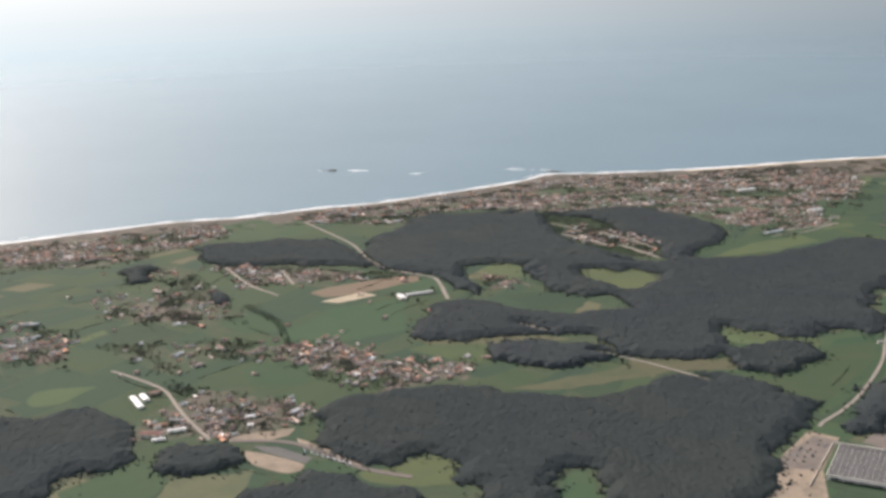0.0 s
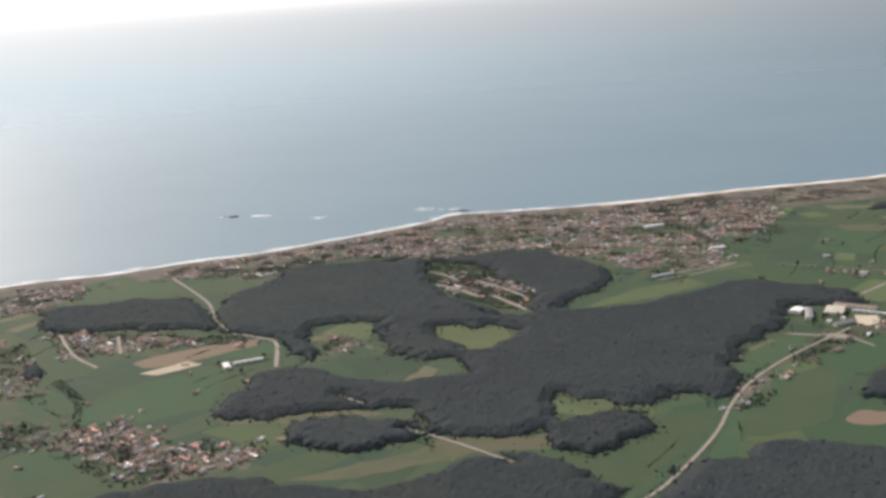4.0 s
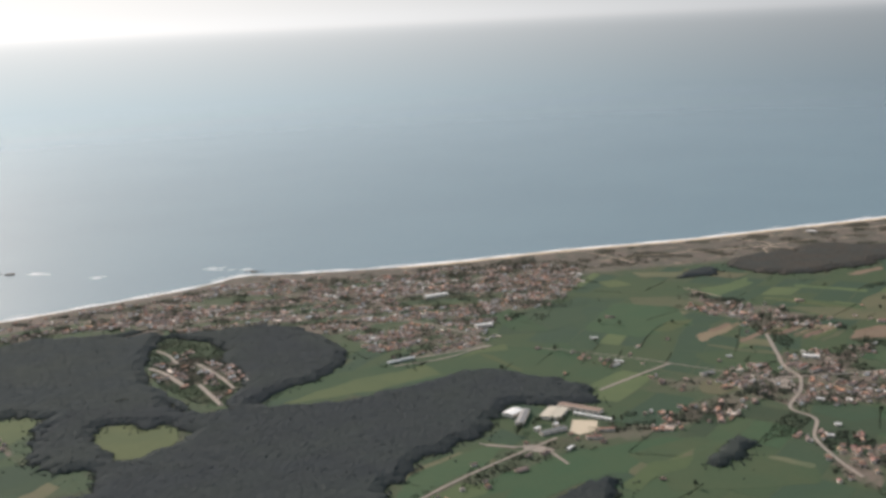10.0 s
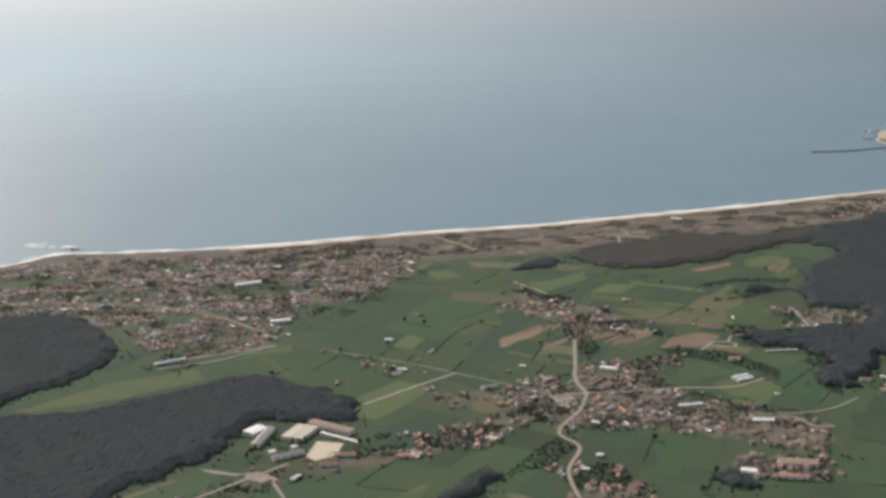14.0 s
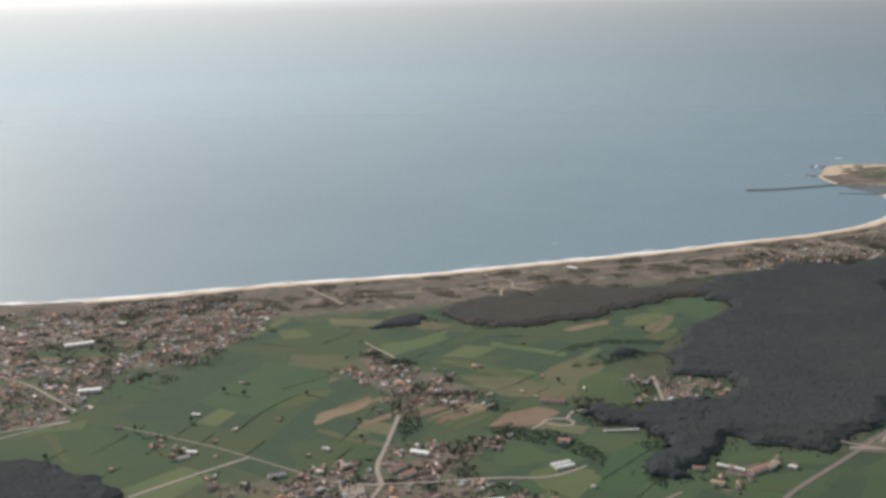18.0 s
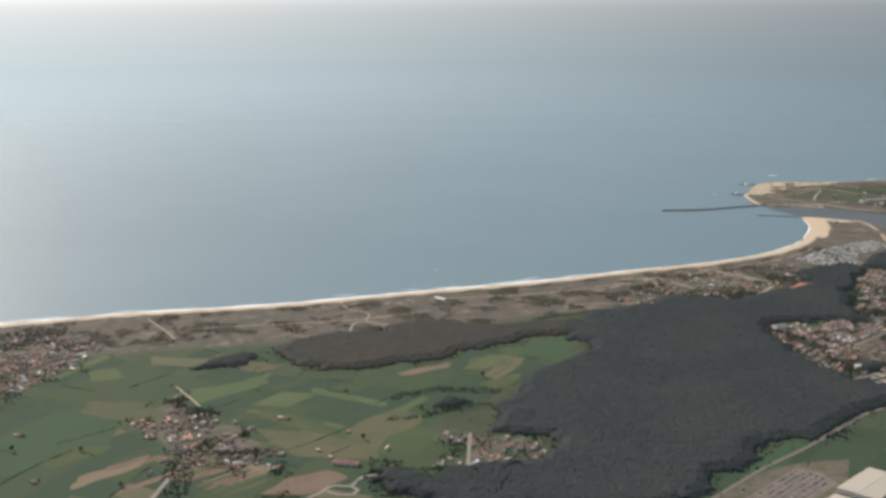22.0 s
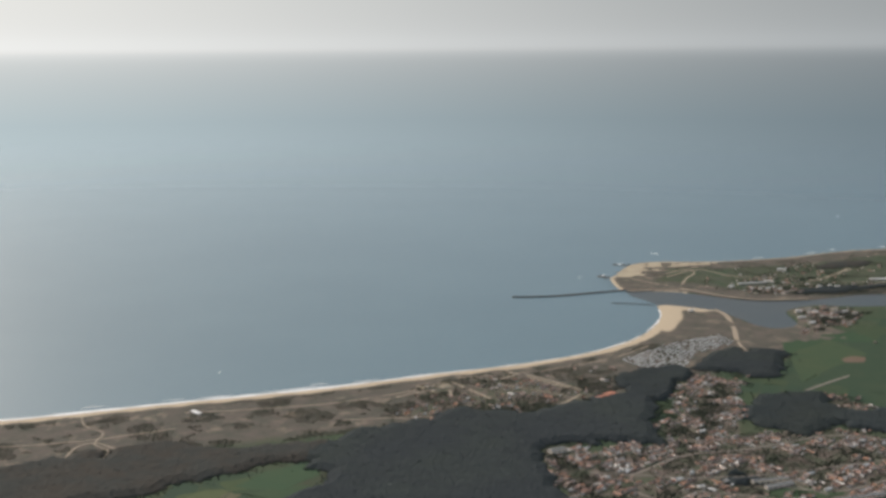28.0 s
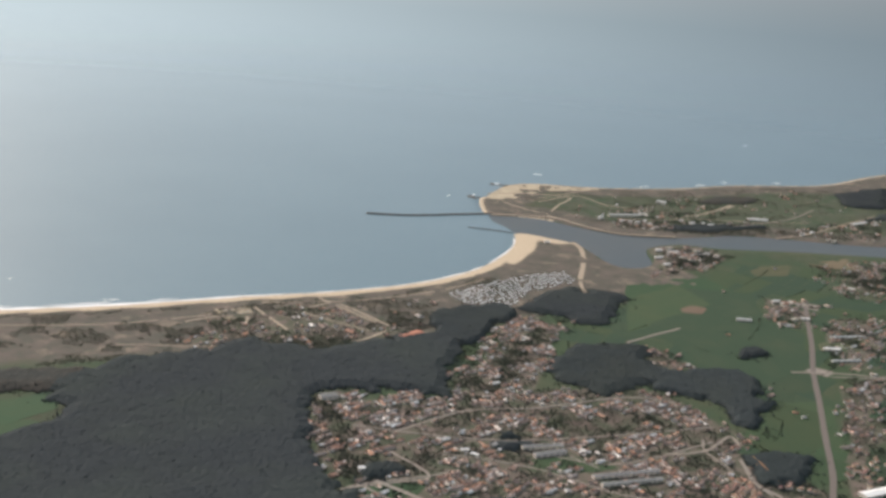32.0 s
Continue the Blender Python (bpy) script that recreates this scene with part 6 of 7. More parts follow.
raise_building(1990, 573, -18, 26, 1.8, 1.3, "pale_film", "greenhouse", "pale tunnel greenhouse across the main road")
raise_building(2090, 880, -20, 12, 3.4, 1.8, "metal_roof", "warehouse", "white harbour shed beside the river")
raise_building(2112, 862, -35, 10, 3.0, 1.8, "grey_roof", "warehouse", "grey harbour shed beside the river")
raise_building(2060, 868, -10, 9, 3.0, 1.6, "metal_roof", "warehouse", "small white boat shed beside the river")
raise_building(2302, 960, -35, 24, 3, 1.8, "metal_roof", "warehouse", "long pale shed on the north bank")
raise_building(2420, 905, 5, 30, 4, 1.8, "metal_roof", "warehouse", "pale riverside depot far up the river")
raise_building(1020, 569, -55, 11.5, 4.2, 1.8, "metal_roof", "warehouse", "village hall with bright white sheet roof")
raise_building(977, 606, -50, 4.0, 2.0, 1.2, "metal_roof", "shed", "lone white shed in a green field")
raise_building(952, 500, -60, 4.6, 2.2, 1.5, "metal_roof", "shed", "white-roofed workshop between houses")
raise_building(906, 452, -38, 4.2, 2.2, 1.4, "metal_roof", "shed", "white-roofed garage near a bend")
raise_building(924, 462, -38, 3.6, 2.2, 1.4, "metal_roof", "shed", "small pale shed near a bend")
raise_building(1139, 598, -45, 16, 4.4, 1.7, "tile", "farm_building", "long barn with pinkish tiled roof")
raise_building(1079, 510, -6, 12, 2.8, 1.4, "pale_film", "greenhouse", "white greenhouse tunnel in a meadow")
raise_building(1078, 505, -6, 12, 2.8, 1.4, "pale_film", "greenhouse", "second white greenhouse tunnel in a meadow")
raise_building(1102, 537, -40, 7, 4.2, 1.8, "tile", "farm_building", "farmhouse with orange-pink tiled roof")
raise_building(1154, 454, -55, 9.5, 1.8, 1.3, "metal_roof", "shed", "narrow stable with white sheet roof")
raise_building(1184, 433, -75, 4.6, 2.0, 1.4, "metal_roof", "shed", "white-roofed shed at a farm")
raise_building(1167, 441, 4, 17, 4.0, 1.8, "tile", "farm_building", "long farm building with brown tiled roof")
raise_building(1133, 440, -60, 7, 3.6, 1.8, "tile", "farm_building", "large farmhouse with red tiled roof")
raise_building(1139, 461, -45, 7, 3.2, 1.6, "tile", "farm_building", "small farm outbuilding with pink tiles")
raise_building(997, 556, 17, 12, 3.2, 1.7, "tile", "farm_building", "long orange-roofed row beside the road")
raise_building(998, 545, 8, 11, 3.2, 1.7, "tile", "farm_building", "orange-roofed row behind the first")
raise_building(936, 585, -10, 10, 3.4, 1.5, "grey_roof", "farm_building", "farmyard building with grey sheet roof")
raise_building(912, 911, -6, 22, 5.5, 2.4, "metal_roof", "warehouse", "large pale-roofed hall in the town")
raise_building(888, 794, -20, 15, 4.5, 2.2, "metal_roof", "warehouse", "pale L-shaped hall at the town's edge")
raise_building(1017, 490, -21, 15, 2.2, 1.5, "metal_roof", "warehouse", "narrow workshop row with white roof")
raise_building(1034, 448, -35, 12, 3.0, 1.6, "metal_roof", "warehouse", "village workshop with white sheet roof")
raise_building(908, 646, -45, 6.5, 2.4, 1.3, "metal_roof", "warehouse", "white-roofed barn beside a field")
raise_building(933, 707, -40, 5.5, 2.2, 1.3, "metal_roof", "warehouse", "small pale barn among green fields")
raise_building(1376, 409, 14, 40, 24, 2.6, "cream_roof", "warehouse", "very large factory hall with pale cream roof")
raise_building(1343, 400, 14, 13, 20, 2.2, "cream_roof", "warehouse", "smaller factory hall with pale cream roof")
raise_building(1663, 541, -18, 27, 3.8, 1.8, "grey_roof", "warehouse", "long grey-roofed market hall in the town")
raise_building(1661, 531, -8, 22, 3.8, 1.8, "grey_roof", "warehouse", "parallel long grey-roofed hall in the town")
raise_building(1686, 488, -14, 44, 3.4, 1.8, "grey_roof", "warehouse", "very long grey-roofed hall between gardens")
raise_building(1682, 478, -14, 40, 3.0, 1.8, "grey_roof", "warehouse", "second long grey-roofed hall between gardens")
raise_building(1155, 452, -65, 16, 1.6, 1.2, "metal_roof", "shed", "narrow white animal shelter at a wood's edge")
raise_building(1176, 441, 20, 12, 4.0, 1.8, "brown_roof", "farm_building", "broad farm building with brown roof")
raise_building(1770, 455, 69, 34, 4.6, 2.0, "orange_tile", "terrace", "long terrace of houses with bright orange roofs")
raise_building(1577, 666, -6, 12, 7, 2.4, "grey_roof", "warehouse", "grey-roofed hall at a wood's edge")
raise_building(2001, 596, -36, 11, 3.6, 1.8, "metal_roof", "warehouse", "bright white-roofed shed beside the main road")
raise_building(1810, 403, -6, 24, 7, 2.2, "metal_roof", "warehouse", "large white-roofed hall beside the main road")
raise_building(2152, 1028, -18, 40, 3.6, 2.4, "metal_roof", "warehouse", "long white riverside building")
raise_building(2250, 1071, -50, 12, 6, 2.4, "metal_roof", "warehouse", "white block near the northern shore")
raise_building(2306, 961, -30, 22, 3.2, 1.8, "metal_roof", "warehouse", "long riverside hall with white roof")
raise_building(2116, 1028, -17, 5, 3.4, 3.0, "metal_roof", "chapel", "small white chapel on the north bank")
raise_building(1544, 559, -24, 4, 3.2, 2.6, "metal_roof", "water_tank", "pale tank house at a wood's edge")
raise_building(1694, 752, 15, 20, 9, 2.4, "orange_tile", "terrace", "large holiday block with orange roof")
raise_building(1615, 557, -24, 5.4, 2.4, 1.6, "metal_roof", "shed", "bright white-roofed shed between houses")
raise_building(1617, 549, -70, 5.4, 2.2, 1.6, "metal_roof", "shed", "white-roofed garage row between houses")
raise_building(1988, 681, -36, 13, 3.0, 1.8, "metal_roof", "warehouse", "white-roofed depot near the crossing")
raise_building(2113, 1026, 8, 7, 3.7, 2.1, "metal_roof", "house", "pale block-like house near the river mouth")
raise_building(2129, 1007, 18, 5, 3.1, 2.0, "metal_roof", "house", "pale block-like house near the river mouth")
raise_building(2136, 1000, -38, 4, 2.7, 2.6, "metal_roof", "house", "pale block-like house near the river mouth")
raise_building(2141, 993, 5, 7, 3.2, 2.6, "metal_roof", "house", "pale block-like house near the river mouth")
raise_building(2157, 999, 13, 4, 3.8, 2.0, "metal_roof", "house", "pale block-like house near the river mouth")
raise_building(2152, 984, -1, 6, 2.7, 2.2, "metal_roof", "house", "pale block-like house near the river mouth")
raise_building(2149, 971, -24, 8, 3.8, 1.7, "cream_roof", "house", "pale block-like house near the river mouth")
raise_building(2163, 972, -33, 7, 2.9, 2.5, "tile", "house", "pale block-like house near the river mouth")
raise_building(2163, 961, 12, 8, 2.6, 2.3, "tile", "house", "pale block-like house near the river mouth")
raise_building(2204, 987, -38, 4, 3.2, 1.8, "metal_roof", "house", "pale block-like house near the river mouth")
raise_building(2207, 972, -21, 6, 3.7, 1.9, "metal_roof", "house", "pale block-like house near the river mouth")
raise_building(2219, 966, -24, 4, 3.2, 2.4, "metal_roof", "house", "pale block-like house near the river mouth")
raise_building(2222, 957, -26, 7, 3.0, 2.4, "metal_roof", "house", "pale block-like house near the river mouth")
raise_building(2252, 1076, -23, 6, 2.9, 1.6, "metal_roof", "house", "pale block-like house near the river mouth")
raise_building(2245, 1063, 15, 5, 2.7, 2.4, "cream_roof", "house", "pale block-like house near the river mouth")
raise_building(2251, 956, 18, 5, 3.2, 2.5, "tile", "house", "pale block-like house near the river mouth")
raise_building(2298, 887, -7, 5, 2.9, 2.3, "metal_roof", "house", "pale block-like house near the river mouth")
raise_building(2318, 891, 16, 7, 3.2, 1.8, "metal_roof", "house", "pale block-like house near the river mouth")
raise_building(2314, 863, -2, 5, 2.7, 2.3, "tile", "house", "pale block-like house near the river mouth")
raise_building(2312, 853, 16, 7, 3.7, 1.8, "cream_roof", "house", "pale block-like house near the river mouth")
raise_building(2437, 894, -17, 4, 3.7, 2.0, "metal_roof", "house", "pale block-like house near the river mouth")
raise_building(2078, 888, -34, 7, 3.9, 2.6, "metal_roof", "house", "pale block-like house near the river mouth")
raise_building(2098, 893, 3, 7, 3.7, 1.8, "cream_roof", "house", "pale block-like house near the river mouth")
raise_building(2119, 889, -11, 7, 3.2, 2.2, "tile", "house", "pale block-like house near the river mouth")
raise_building(2119, 874, -12, 7, 3.9, 1.9, "cream_roof", "house", "pale block-like house near the river mouth")
raise_building(2120, 860, -31, 6, 3.2, 2.2, "metal_roof", "house", "pale block-like house near the river mouth")
raise_building(2124, 850, 16, 6, 3.9, 1.9, "cream_roof", "house", "pale block-like house near the river mouth")
raise_building(2049, 844, -5, 8, 3.8, 1.8, "metal_roof", "house", "pale block-like house near the river mouth")
raise_building(2088, 848, -16, 7, 2.7, 2.5, "tile", "house", "pale block-like house near the river mouth")
raise_building(2059, 710, -6, 8, 3.3, 1.9, "metal_roof", "house", "pale block-like house near the river mouth")
raise_building(2060, 699, -11, 6, 3.4, 1.7, "tile", "house", "pale block-like house near the river mouth")
raise_building(2033, 665, 6, 8, 3.2, 1.7, "cream_roof", "house", "pale block-like house near the river mouth")
raise_building(2044, 662, -40, 7, 2.9, 1.9, "metal_roof", "house", "pale block-like house near the river mouth")
raise_building(2014, 661, -12, 8, 3.3, 2.1, "tile", "house", "pale block-like house near the river mouth")
raise_building(1984, 958, -20, 6, 3.0, 1.6, "metal_roof", "beach_bar", "white beach bar on the sand spit")


def big_store(x, y, turn, length, width, height):
    """A flat-roofed store with a parapet, rooflights and a glazed front."""
    ob = empty("store", "large flat-roofed store with grey roof and pale parapet", "building")
    hl, hw = length / 2, width / 2
    body = part("wall", box(-hl, -hw, -0.2, hl, hw, height - 0.25), M["wall"], ob)
    roof = part("roof", box(-hl + 0.3, -hw + 0.3, height - 0.25, hl - 0.3, hw - 0.3, height - 0.12), M["felt"], ob, "grey flat roof felt")
    for ends in ((-hl, -hw, hl, -hw + 0.3), (-hl, hw - 0.3, hl, hw), (-hl, -hw + 0.3, -hl + 0.3, hw - 0.3), (hl - 0.3, -hw + 0.3, hl, hw - 0.3)):
        part("parapet", box(ends[0], ends[1], height - 0.25, ends[2], ends[3], height + 0.2), M["wall"], ob, "pale parapet")
    dome = extruded([(-0.3, 0.0), (0.3, 0.0), (0.3, 0.16), (0.12, 0.28), (-0.12, 0.28), (-0.3, 0.16)], -0.42, 0.42)
    first = part("rooflight", dome, M["rooflight"], roof, "pale domed rooflight")
    first.location = (-hl + 2.5, -hw + 2.0, height - 0.12)
    for i in range(16):
        for j in range(15):
            px, py = -hl + 2.5 + i * (length - 9) / 15 + (0.8 if j % 2 else 0), -hw + 2.0 + j * (width - 4) / 14
            if (i or j) and rng.random() < 0.9:
                light = put("rooflight", first.data, None, roof, label="pale domed rooflight")
                light.location = (px + rng.normal(0, 0.25), py + rng.normal(0, 0.2), height - 0.12)
    part("roof_seam", box(hl - 4.4, -hw + 0.4, height - 0.12, hl - 4.0, hw - 0.4, height + 0.1), M["asphalt"], roof, "dark gutter strip")
    for k in range(6):
        py = -hw + 1.5 + k * (width - 3) / 6
        part("shop_window", box(-hl - 0.05, py, 0.2, -hl + 0.1, py + (width - 3) / 6 - 0.5, height * 0.6), M["glass"], body, "dark shop window")
    part("canopy", box(-hl - 1.4, -hw + 1, height * 0.62, -hl, hw - 6, height * 0.72), M["grey_roof"], ob)
    ob.matrix_basis = pose(x, y, LAND_Z, 0, 0, turn)


big_store(441.6, 354.5, 32.4, 42, 40, 2.4)


def boundary_wall(a, b, label):
    a, b = np.array(a, float), np.array(b, float)
    ln = np.hypot(*(b - a))
    ob = empty("boundary_wall", label, "wall")
    for k in range(int(ln / 4)):
        part("panel", box(k * 4.0 + 0.12, -0.1, -0.1, k * 4.0 + 4.0, 0.1, 0.75), M["wall"], ob)
        part("pier", box(k * 4.0 - 0.12, -0.16, -0.1, k * 4.0 + 0.12, 0.16, 0.85), M["wall"], ob)
    ob.matrix_basis = pose(a[0], a[1], LAND_Z, 0, 0, math.degrees(math.atan2(b[1] - a[1], b[0] - a[0])))


boundary_wall((401, 359), (450, 388), "long pale boundary wall beside a car park")
boundary_wall((450.5, 388), (467, 363), "pale boundary wall behind a store")


# ---- yards, lots and pitches ----
plot([(350, 778), (359, 767), (392, 770), (386, 784)], M["pale_sand"], "pale sand football pitch", "sports_pitch")
plot([(197, 545), (193, 529), (204, 507), (215, 512), (203, 538)], M["earth"], "bare sandy building site", "yard", True)
plot([(192, 563), (205, 566), (231, 559), (224, 552), (207, 553)], M["earth"], "bare sandy ground above a new road", "yard", True)
plot([(226, 546), (231, 530), (241, 497), (238, 495), (225, 530)], M["earth"], "sandy verge with parked vans", "yard", True)
plot([(203, 549), (213, 540), (222, 518), (216, 513), (204, 540)], M["asphalt"], "dark grey paved strip across the site", "yard")
plot([(362, 352), (386, 373), (417, 391), (452, 406), (458, 391), (420, 368), (398, 345), (380, 335)], M["earth"], "bare brown earth lot with wheel tracks", "lot")
plot([(421, 392), (450, 400), (454, 389), (418, 369), (404, 384)], M["lot"], "worn brown car park beside a store", "car_park")
plot([(492, 391), (503, 377), (473, 352), (467, 364), (462, 380)], M["lot"], "bare brown delivery yard", "yard")
plot([(756, 550), (762, 548), (768, 533), (760, 532), (753, 543)], M["road"], "pale gravel factory forecourt", "forecourt")
plot([(792, 552), (807, 568), (818, 557), (807, 544), (794, 544)], M["tan_roof"], "tan concrete loading yard", "yard")
plot([(960, 556), (970, 545), (961, 522), (951, 518), (954, 540)], M["road"], "pale paved village square", "square")
plot([(1229, 435), (1285, 445), (1328, 455), (1350, 458), (1372, 455), (1398, 444), (1316, 379), (1280, 395), (1250, 415)], M["waste"], "bare brown ground round a trade lot", "lot")
plot([(1303, 436), (1362, 452), (1368, 438), (1364, 423), (1327, 414), (1305, 407), (1298, 428)], M["lot"], "brown gravel lot full of parked cars", "lot")
plot([(1273, 433), (1292, 439), (1299, 418), (1282, 410)], M["lot"], "brown gravel rim of a sand pitch", "verge")
plot([(1277, 431), (1288, 434), (1294, 419), (1280, 413)], M["pale_sand"], "pale sand riding pitch", "sports_pitch")
plot([(2046, 1159), (2085, 1194), (2126, 1215), (2165, 1205), (2192, 1180), (2226, 1164), (2219, 1156), (2138, 1170), (2109, 1155), (2067, 1144)], M["pale_sand"], "bare pale sand on the headland", "sand_patch", True)
plot([(1577, 870), (1607, 868), (1602, 846), (1576, 842)], M["pale_sand"], "sandy beach car park", "car_park")
plot([(2068, 694), (2084, 702), (2092, 688), (2078, 676)], M["road"], "pale road junction apron", "forecourt")
plot([(1940, 572), (1953, 575), (1960, 560), (1946, 555)], M["road"], "roundabout apron on the main road", "roundabout")


def car(paint, label, tall):
    ob = empty("car" if not tall else "van", label, "car" if not tall else "van", "parked vehicles")
    ln, wd = (1.35, 0.56) if not tall else (1.9, 0.68)
    body = [(-ln / 2, 0.1), (ln / 2, 0.1), (ln / 2, 0.3), (-ln / 2, 0.3)]
    bm = extruded([(-wd / 2, 0.1), (wd / 2, 0.1), (wd / 2, 0.3), (wd / 2 - 0.05, 0.34), (-wd / 2 + 0.05, 0.34), (-wd / 2, 0.3)], -ln / 2, ln / 2)
    part("body", bm, paint, ob)
    top = 0.52 if not tall else 0.8
    bm = bmesh.new()
    vs = [bm.verts.new(p) for p in ((-ln * 0.42, -wd * 0.45, 0.33), (ln * 0.25, -wd * 0.45, 0.33), (ln * 0.25, wd * 0.45, 0.33), (-ln * 0.42, wd * 0.45, 0.33),
                                    (-ln * 0.34, -wd * 0.36, top), (ln * 0.1, -wd * 0.36, top), (ln * 0.1, wd * 0.36, top), (-ln * 0.34, wd * 0.36, top))]
    for f in ((4, 5, 6, 7), (0, 1, 5, 4), (1, 2, 6, 5), (2, 3, 7, 6), (3, 0, 4, 7)):
        bm.faces.new([vs[i] for i in f])
    part("cabin", bm, M["glass"] if not tall else paint, ob, "dark glazed cabin" if not tall else "")
    for sx in (-0.32, 0.32):
        for sy in (-1, 1):
            bm = bmesh.new()
            bmesh.ops.create_cone(bm, cap_ends=True, segments=8, radius1=0.12, radius2=0.12, depth=0.1)
            bmesh.ops.rotate(bm, verts=bm.verts, matrix=Matrix.Rotation(radians(90), 3, "X"))
            bmesh.ops.translate(bm, verts=bm.verts, vec=(sx * ln, sy * wd * 0.47, 0.12))
            part("wheel", bm, M["tyre"], ob)
    return ob


def park(kind, spots, turn, lift):
    """A parked vehicle on each spot."""
    for i, (x, y) in enumerate(spots):
        copy_thing(kind, pose(x, y, LAND_Z + lift, 0, 0, turn + rng.normal(0, 3)))


def rows_of_spots(origin, along, across, n, m, share):
    o, a, c = np.array(origin, float), np.array(along, float), np.array(across, float)
    return [tuple(o + a * i + c * j + rng.normal(0, 0.1, 2)) for j in range(m) for i in range(n) if rng.random() < share]


family_car = car(M["paint"], "parked family car on a lot", False)
family_car.matrix_basis = pose(430, 384, LAND_Z + 0.12, 0, 0, 122)
white_van = car(M["van"], "parked white van beside a building site", True)
white_van.matrix_basis = pose(222, 527, LAND_Z + 0.1, 0, 0, -66)
CAR_LOT = [(418, 389), (448, 397), (451, 389), (419, 372), (407, 384)]
park(family_car, [s for s in rows_of_spots((396, 378), (1.35, 0.86), (1.9, -3.0), 42, 8, 0.22) if inside(CAR_LOT, [s])[0]], 122, 0.12)
park(white_van, [(224 + 1.45 * k, 523 - 3.3 * k) for k in range(8)], -66, 0.1)
TRADE_LOT = [(1304, 434), (1360, 449), (1363, 438), (1359, 424), (1327, 416), (1307, 411), (1301, 428)]
park(family_car, [s for s in rows_of_spots((1296, 432), (2.3, 0.6), (1.3, -3.9), 28, 7, 0.72) if inside(TRADE_LOT, [s])[0]], 105, 0.12)
park(family_car, rows_of_spots((1581, 866), (1.8, -0.1), (-0.2, -5.0), 12, 4, 0.5), 85, 0.1)


def caravan():
    ob = empty("caravan", "white caravan parked on a campsite", "caravan", "caravans of the campsite")
    bm = extruded([(-0.6, 0.15), (0.6, 0.15), (0.62, 0.6), (0.5, 0.95), (-0.5, 0.95), (-0.62, 0.6)], -1.1, 1.1)
    part("body", bm, M["van"], ob)
    part("window", box(-0.6, -0.645, 0.5, 0.6, -0.6, 0.75), M["glass"], ob)
    part("awning", extruded([(-1.5, 0.6), (-0.6, 0.9), (-0.6, 0.94), (-1.5, 0.64)], -0.9, 0.9), M["pale_film"], ob)
    part("tow_bar", box(1.1, -0.05, 0.15, 1.6, 0.05, 0.22), M["grey_roof"], ob)
    return ob


first_caravan = caravan()
first_caravan.matrix_basis = pose(1800, 812, LAND_Z, 0, 0, 20)
for j in range(13):
    for i in range(44):
        x, y = 1784 + i * 3.6 + rng.normal(0, 0.5), 776 + i * 1.6 + j * 5.4 - 3.6 + rng.normal(0, 0.4)
        if rng.random() < 0.72 and inside([(1780, 838), (1868, 862), (1930, 862), (1925, 830), (1854, 817), (1805, 778), (1782, 792)], np.array([(x, y)]))[0]:
            copy_thing(first_caravan, pose(x, y, LAND_Z, 0, 0, rng.choice([15, 105, 195]) + rng.normal(0, 8)))


# ---- trees that stand alone ----
def lone_tree(height, spread, clump_count, label):
    ob = empty("tree", label, "tree", "trees in the fields")
    bm = bmesh.new()
    bmesh.ops.create_cone(bm, cap_ends=True, segments=6, radius1=height * 0.05, radius2=height * 0.02, depth=height * 0.7)
    bmesh.ops.translate(bm, verts=bm.verts, vec=(0, 0, height * 0.33))
    for k in range(3):
        lim = bmesh.ops.create_cone(bm, cap_ends=True, segments=5, radius1=height * 0.02, radius2=height * 0.008, depth=height * 0.4)["verts"]
        bmesh.ops.translate(bm, verts=lim, vec=(0, 0, height * 0.2))
        bmesh.ops.rotate(bm, verts=lim, matrix=Matrix.Rotation(radians(120 * k), 3, "Z") @ Matrix.Rotation(radians(42), 3, "X"))
        bmesh.ops.translate(bm, verts=lim, vec=(0, 0, height * 0.38))
    part("trunk", bm, M["bark"], ob)
    th = rng.random(clump_count) * 6.283
    rr = spread * np.sqrt(rng.random(clump_count)) * 0.8
    zz = height * rng.uniform(0.45, 0.95, clump_count)
    shrink = 1 - ((zz / height - 0.6) / 0.5) ** 2 * 0.7
    v, f = clumps(np.column_stack([np.cos(th) * rr * shrink, np.sin(th) * rr * shrink, zz]), spread * rng.uniform(0.22, 0.42, clump_count), 0.9)
    put("crown", poly_mesh("crown", v, f), M["leaf"], ob)
    return ob


def make_lone_trees():
    kinds = [lone_tree(3.6, 1.5, 26, "rounded broadleaf tree beside a field"), lone_tree(4.8, 1.3, 24, "tall narrow tree at a field's edge"), lone_tree(2.8, 1.4, 20, "low spreading tree among fields")]
    spots = []
    for a, b in HEDGES[::4]:
        spots.append(a + (b - a) * rng.random() + rng.normal(0, 1.0, 2))
    spots = np.array(spots)
    spots = spots[clear_of_roads(spots, 1.5)]
    spots = spots[np.argsort(spots[:, 1])][:170:3]
    # the dark cypresses between the factory halls
    extra = [(785, 576), (787, 575), (793, 570), (796, 567), (800, 568), (771, 572), (768, 570), (764, 566), (780, 572), (824, 549), (828, 546)]
    for i, (x, y) in enumerate(list(map(tuple, spots)) + extra):
        m = pose(x, y, LAND_Z, 0, 0, rng.random() * 360)
        if i < 3:
            kinds[i].matrix_basis = m
        else:
            copy_thing(kinds[1 if (x, y) in extra else int(rng.integers(3))], m)


make_lone_trees()


